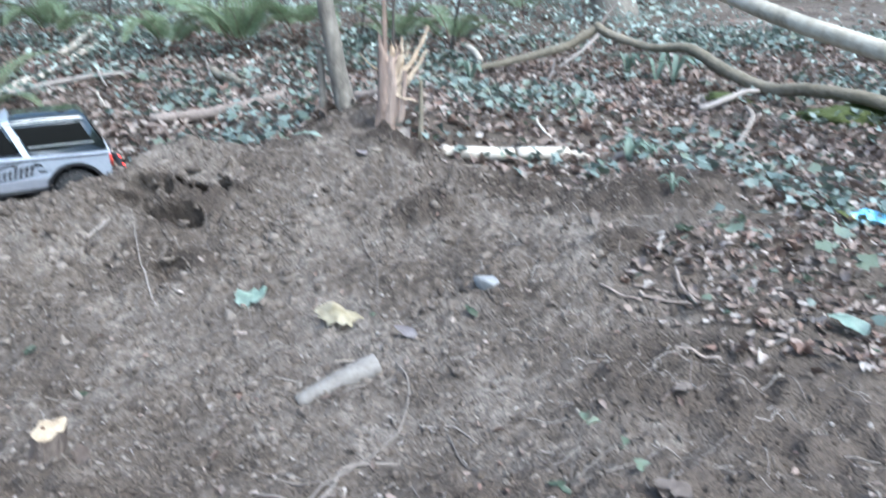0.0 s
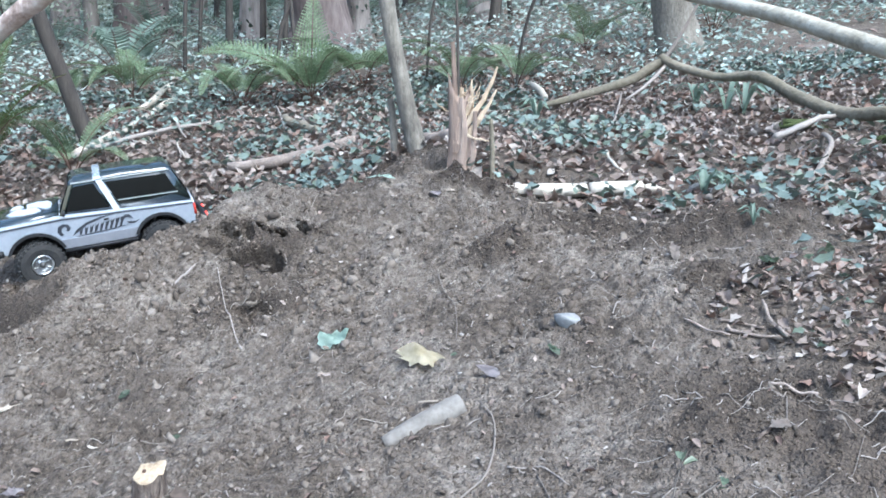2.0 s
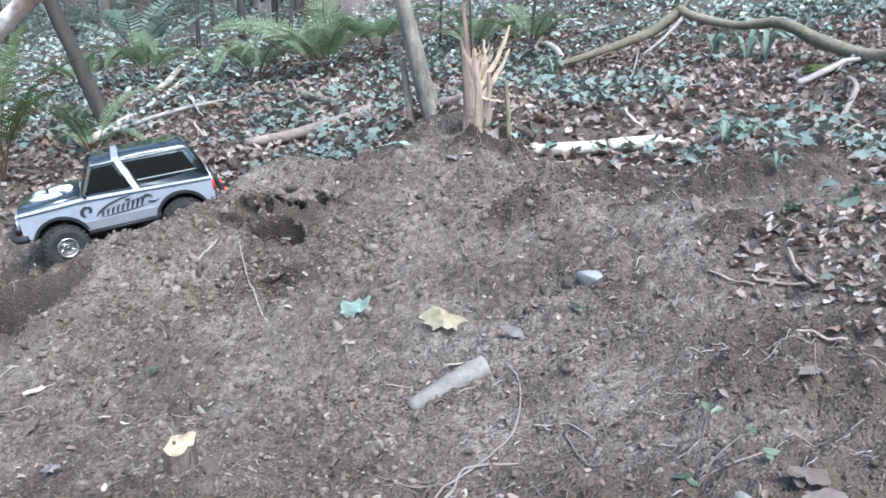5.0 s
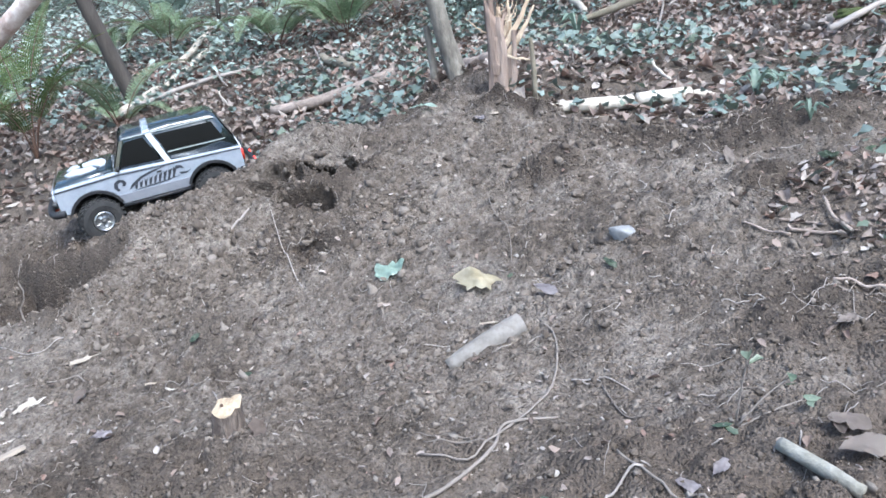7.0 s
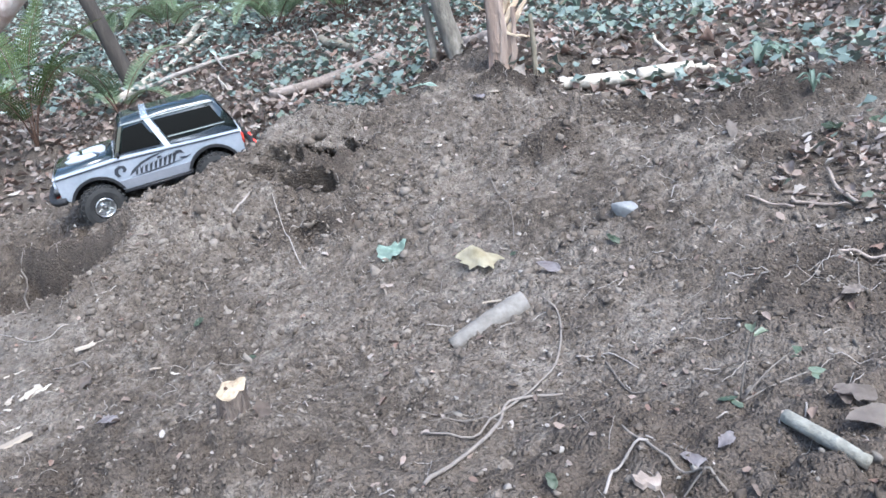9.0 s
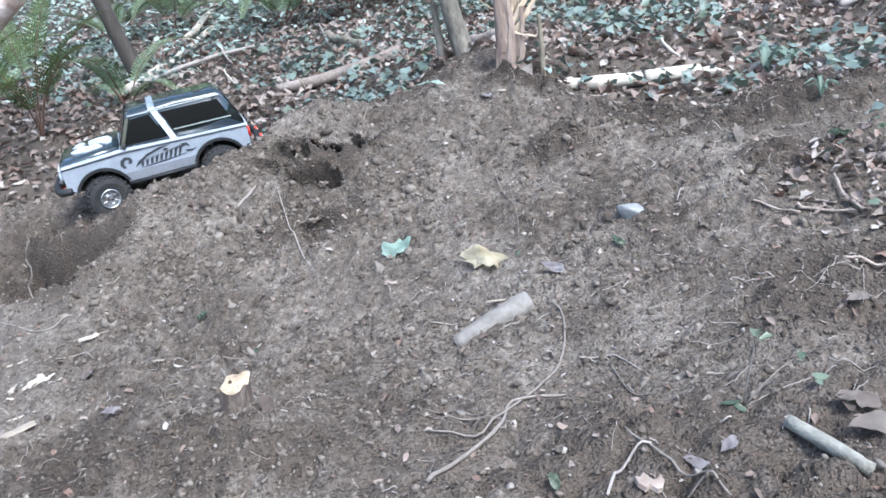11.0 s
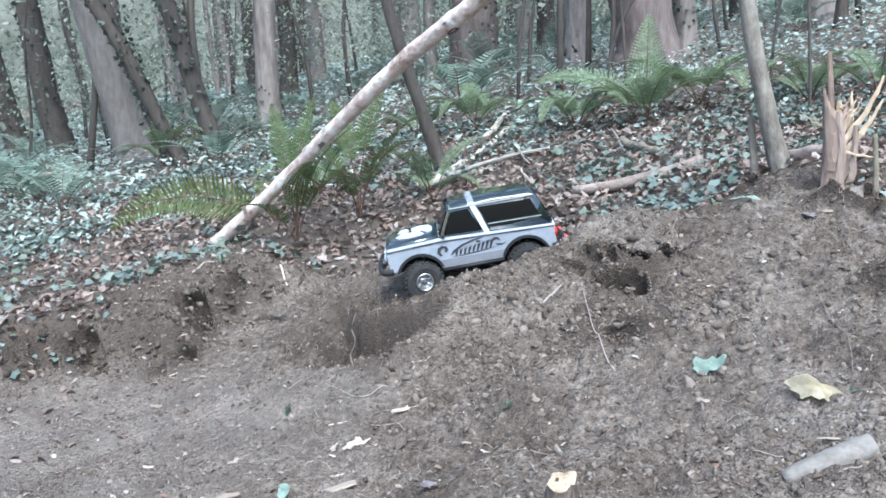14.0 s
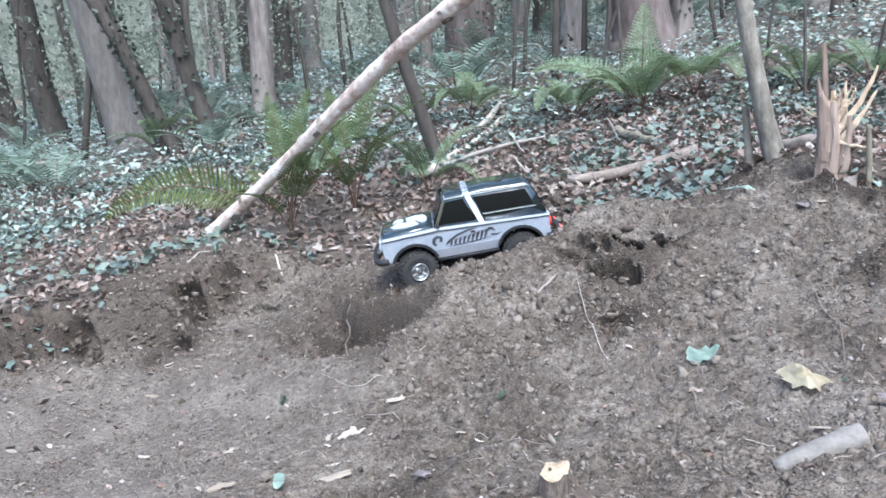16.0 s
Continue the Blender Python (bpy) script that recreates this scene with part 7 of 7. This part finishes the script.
        side_pane("window_trim", [(-0.06, 0.1855), (-0.059, 0.1875), (-0.214, 0.1855), (-0.214, 0.1835)], M_CHROME, sgn, 0.0015, top)
        side_pane("pillar", [(-0.046, 0.16), (-0.0135, 0.2465), (-0.0295, 0.2472), (-0.062, 0.16)], M_SILVER, sgn, 0.003, top, "silver door pillar")
        side_pane("windscreen_pillar", [(0.088, 0.168), (0.052, 0.243), (0.043, 0.243), (0.077, 0.17)], M_BLACKGLOSS, sgn, 0.002, top)
        side_pane("roof_rail", [(0.046, 0.2445), (0.046, 0.2475), (-0.2, 0.2475), (-0.2, 0.2445)], M_CHROME, sgn, 0.0005, top)
        y = sgn * (half + 0.0006)
        part("belt_stripe", slab([(0.244, 0.1515), (0.244, 0.1545), (0.085, 0.161), (-0.246, 0.1495), (-0.246, 0.147), (0.085, 0.158)], y - 0.001, y + 0.0008), M_DECAL, t, "dark belt line", smooth=False)
        part("upper_stripe", slab([(0.24, 0.156), (0.24, 0.1605), (0.085, 0.1685), (-0.244, 0.155), (-0.244, 0.151), (0.085, 0.1635)], y - 0.001, y + 0.0006), M_WHITE, t, "white upper stripe", smooth=False)
        part("rocker_panel", slab([(0.092, 0.081), (0.096, 0.106), (-0.094, 0.106), (-0.09, 0.081)], y - 0.003, y + 0.0022 * sgn, 0.0008), M_ROCKER, t, "grey lower side panel", smooth=False)
        part("step_bar", mesh_of("step_bar", *tube([(0.09, sgn * 0.108, 0.076), (-0.09, sgn * 0.108, 0.076)], 0.004, 8)), M_PLASTIC, t, "black side step")
        # dark side decal: a curl, a long body stroke and leaning ribs
        decal = new("side_decal")
        decal.parent = t
        def draw(name, pts, k=1.0):
            part(name, slab(pts, y - 0.001, y + 0.001 * k * sgn), M_DECAL, decal, smooth=False)

        draw("stroke", [(0.094, 0.117), (0.101, 0.128), (0.097, 0.141), (0.085, 0.148), (0.071, 0.144), (0.067, 0.134), (0.073, 0.126), (0.08, 0.129), (0.076, 0.135), (0.08, 0.14), (0.088, 0.137), (0.091, 0.127), (0.086, 0.119)])
        draw("stroke", [(0.066, 0.113), (0.055, 0.127), (0.028, 0.142), (-0.005, 0.151), (-0.04, 0.153), (-0.008, 0.146), (0.026, 0.136), (0.052, 0.12)])
        draw("stroke", [(0.06, 0.1085), (0.02, 0.1085), (-0.04, 0.1125), (-0.075, 0.119), (-0.04, 0.1155), (0.02, 0.112)])
        for k in range(9):
            x = 0.05 - 0.0125 * k
            draw("rib", [(x, 0.112 + 0.0006 * k), (x - 0.0055, 0.1115 + 0.0006 * k), (x - 0.012 - 0.001 * k, 0.13 + 0.0019 * k), (x - 0.006, 0.124 + 0.0018 * k), (x - 0.004 - 0.001 * k, 0.133 + 0.0017 * k)], 1.2)
        draw("stroke", [(-0.062, 0.135), (-0.066, 0.147), (-0.08, 0.145), (-0.088, 0.132), (-0.075, 0.138)])
        draw("stroke", [(-0.075, 0.12), (-0.07, 0.127), (-0.092, 0.124), (-0.105, 0.128), (-0.09, 0.119)])
        for x in (-0.156, 0.156):
            outer, inner = arch(x, 0.0745, 0.087), arch(x, 0.067, 0.087)
            part("wheel_arch_flare", slab(outer + inner[::-1], y - 0.006 * sgn, y + 0.006 * sgn), M_PLASTIC, t, "black wheel arch flare", smooth=False)
        part("door_handle", block((-0.022, sgn * (half + 0.003), 0.143), (0.013, 0.004, 0.004), 0.001), M_PLASTIC, t, "black door handle")
        mirror = part("wing_mirror", block((0.076, sgn * 0.118, 0.178), (0.008, 0.016, 0.014), 0.002), M_PLASTIC, t, "black wing mirror")
        part("mirror_arm", block((0.077, sgn * 0.106, 0.172), (0.004, 0.014, 0.003)), M_PLASTIC, mirror)
        part("headlight", mesh_of("headlight", *[[(0.249 + p[1], sgn * 0.078 + p[0], 0.135 + p[2]) for p in lathe([(0.0, 0.013), (0.004, 0.0125), (0.006, 0.008), (0.0065, 0.0005)], 20)[0]], lathe([(0.0, 0.013), (0.004, 0.0125), (0.006, 0.008), (0.0065, 0.0005)], 20)[1]]), M_LENS, t, "round clear headlight")
        part("rear_lamp", block((-0.25, sgn * 0.09, 0.128), (0.006, 0.018, 0.03), 0.0015), M_REDPAINT, t, "red upright rear lamp")
        part("brake_lamp", mesh_of("brake_lamp", *[[(-0.281 - p[1], sgn * 0.045 + p[0], 0.092 + p[2]) for p in lathe([(0.0, 0.009), (0.004, 0.008), (0.005, 0.0005)], 16)[0]], lathe([(0.0, 0.009), (0.004, 0.008), (0.005, 0.0005)], 16)[1]]), M_RED, t, "lit red round lamp")
        part("tow_hook", block((0.272, sgn * 0.03, 0.078), (0.016, 0.005, 0.014), 0.002), M_REDPAINT, t, "red tow hook")
        part("chassis_rail", block((0, sgn * 0.035, 0.078), (0.5, 0.008, 0.016), 0.001), M_PLASTIC, t, "black chassis rail")
    # roof band
    part("roof_band", loft([[(-0.010 + d, y, z) for d, z in ((0, z - 0.003), (-0.018, z - 0.0025), (-0.018, z + 0.0012), (0, z + 0.0005))] for y, z in ((-0.0885, 0.248), (-0.08, 0.2535), (-0.04, 0.2545), (0.04, 0.2545), (0.08, 0.2535), (0.0885, 0.248))]), M_SILVER, top, "silver band over the roof", smooth=False)

    def pane(name, quad, mat, parent, label):
        q = [Vector(p) for p in quad]
        nrm = (q[1] - q[0]).cross(q[2] - q[0]).normalized() * 0.0012
        return part(name, loft([[p - nrm for p in q], [p + nrm for p in q]]), mat, parent, label, smooth=False)

    pane("windscreen", [(0.0855, -0.088, 0.175), (0.0855, 0.088, 0.175), (0.0555, 0.077, 0.238), (0.0555, -0.077, 0.238)], M_GLASS, top, "dark windscreen")
    pane("rear_window", [(-0.2395, -0.082, 0.178), (-0.2395, 0.082, 0.178), (-0.2115, 0.075, 0.236), (-0.2115, -0.075, 0.236)], M_GLASS, top, "dark rear window")
    tail = part("tailgate", block((-0.249, 0, 0.126), (0.005, 0.16, 0.05), 0.0015), M_WHITE, t, "white tailgate")
    part("number_plate", block((-0.253, 0, 0.105), (0.002, 0.04, 0.013)), M_LENS, tail)
    for y in (-0.03, 0.03):
        part("spare_bracket", mesh_of("spare_bracket", *tube([(-0.253, y * 1.6, 0.103), (-0.258, y * 0.7, 0.152)], 0.0025, 6)), M_PLASTIC, tail)
    part("rear_bumper", mesh_of("rear_bumper", *tube(curve_points([(-0.235, 0.11, 0.09), (-0.268, 0.098, 0.09), (-0.277, 0.05, 0.09), (-0.277, -0.05, 0.09), (-0.268, -0.098, 0.09), (-0.235, -0.11, 0.09)], 20), 0.009, 8)), M_PLASTIC, t, "black rear bumper")
    part("front_bumper", mesh_of("front_bumper", *tube(curve_points([(0.235, 0.11, 0.096), (0.262, 0.1, 0.096), (0.273, 0.05, 0.096), (0.273, -0.05, 0.096), (0.262, -0.1, 0.096), (0.235, -0.11, 0.096)], 20), 0.0095, 8)), M_PLASTIC, t, "black front bumper")
    grille = part("grille", block((0.249, 0, 0.135), (0.005, 0.12, 0.03), 0.001), M_PLASTIC, t, "black grille")
    for k in range(6):
        part("grille_bar", block((0.2525, 0, 0.124 + 0.0045 * k), (0.002, 0.116, 0.0014)), M_STEEL, grille)
    part("grille_trim", block((0.25, 0, 0.153), (0.006, 0.19, 0.0045), 0.001), M_CHROME, t, "bright trim above the grille")
    winch = part("winch", mesh_of("winch", *lathe([(-0.025, 0.0005), (-0.025, 0.009), (0.025, 0.009), (0.025, 0.0005)], 14)), M_STEEL, t, "small steel winch")
    winch.location = (0.262, 0, 0.1)
    for x in (-0.156, 0.156):
        part("axle", mesh_of("axle", *tube([(x, -0.095, 0.06), (x, -0.03, 0.06), (x, 0.03, 0.06), (x, 0.095, 0.06)], [0.007, 0.009, 0.009, 0.007], 10)), M_STEEL, t, "dark axle")
        part("differential", block((x, 0.02, 0.058), (0.034, 0.034, 0.034), 0.008), M_PLASTIC, t, "black differential case")
        for y in (-0.06, 0.06):
            shock = part("shock_absorber", mesh_of("shock_absorber", *tube([(x, y, 0.062), (x * 0.86, y * 0.9, 0.145)], 0.0055, 8)), M_STEEL, t)
            coil = [(x + (x * 0.86 - x) * s + 0.0085 * math.cos(s * 40), y + 0.0085 * math.sin(s * 40) - y * 0.1 * s, 0.066 + 0.07 * s) for s in np.linspace(0, 1, 50)]
            part("spring", mesh_of("spring", *tube(coil, 0.0012, 5)), M_STEEL, shock, "coil spring")
    part("skid_plate", block((0, 0, 0.068), (0.12, 0.06, 0.006), 0.002), M_PLASTIC, t, "black skid plate")
    part("underbody", block((0, 0, 0.1), (0.44, 0.13, 0.02), 0.004), M_PLASTIC, t, "dark underbody")
    for x in (-0.156, 0.156):
        for sgn in (1, -1):
            wheel(t, x, sgn * 0.098, radians(16) if x > 0 else 0.0, sgn)
    tagged(t, "silver and black four-wheel-drive model truck nose-down on the mound", "toy truck")


truck()
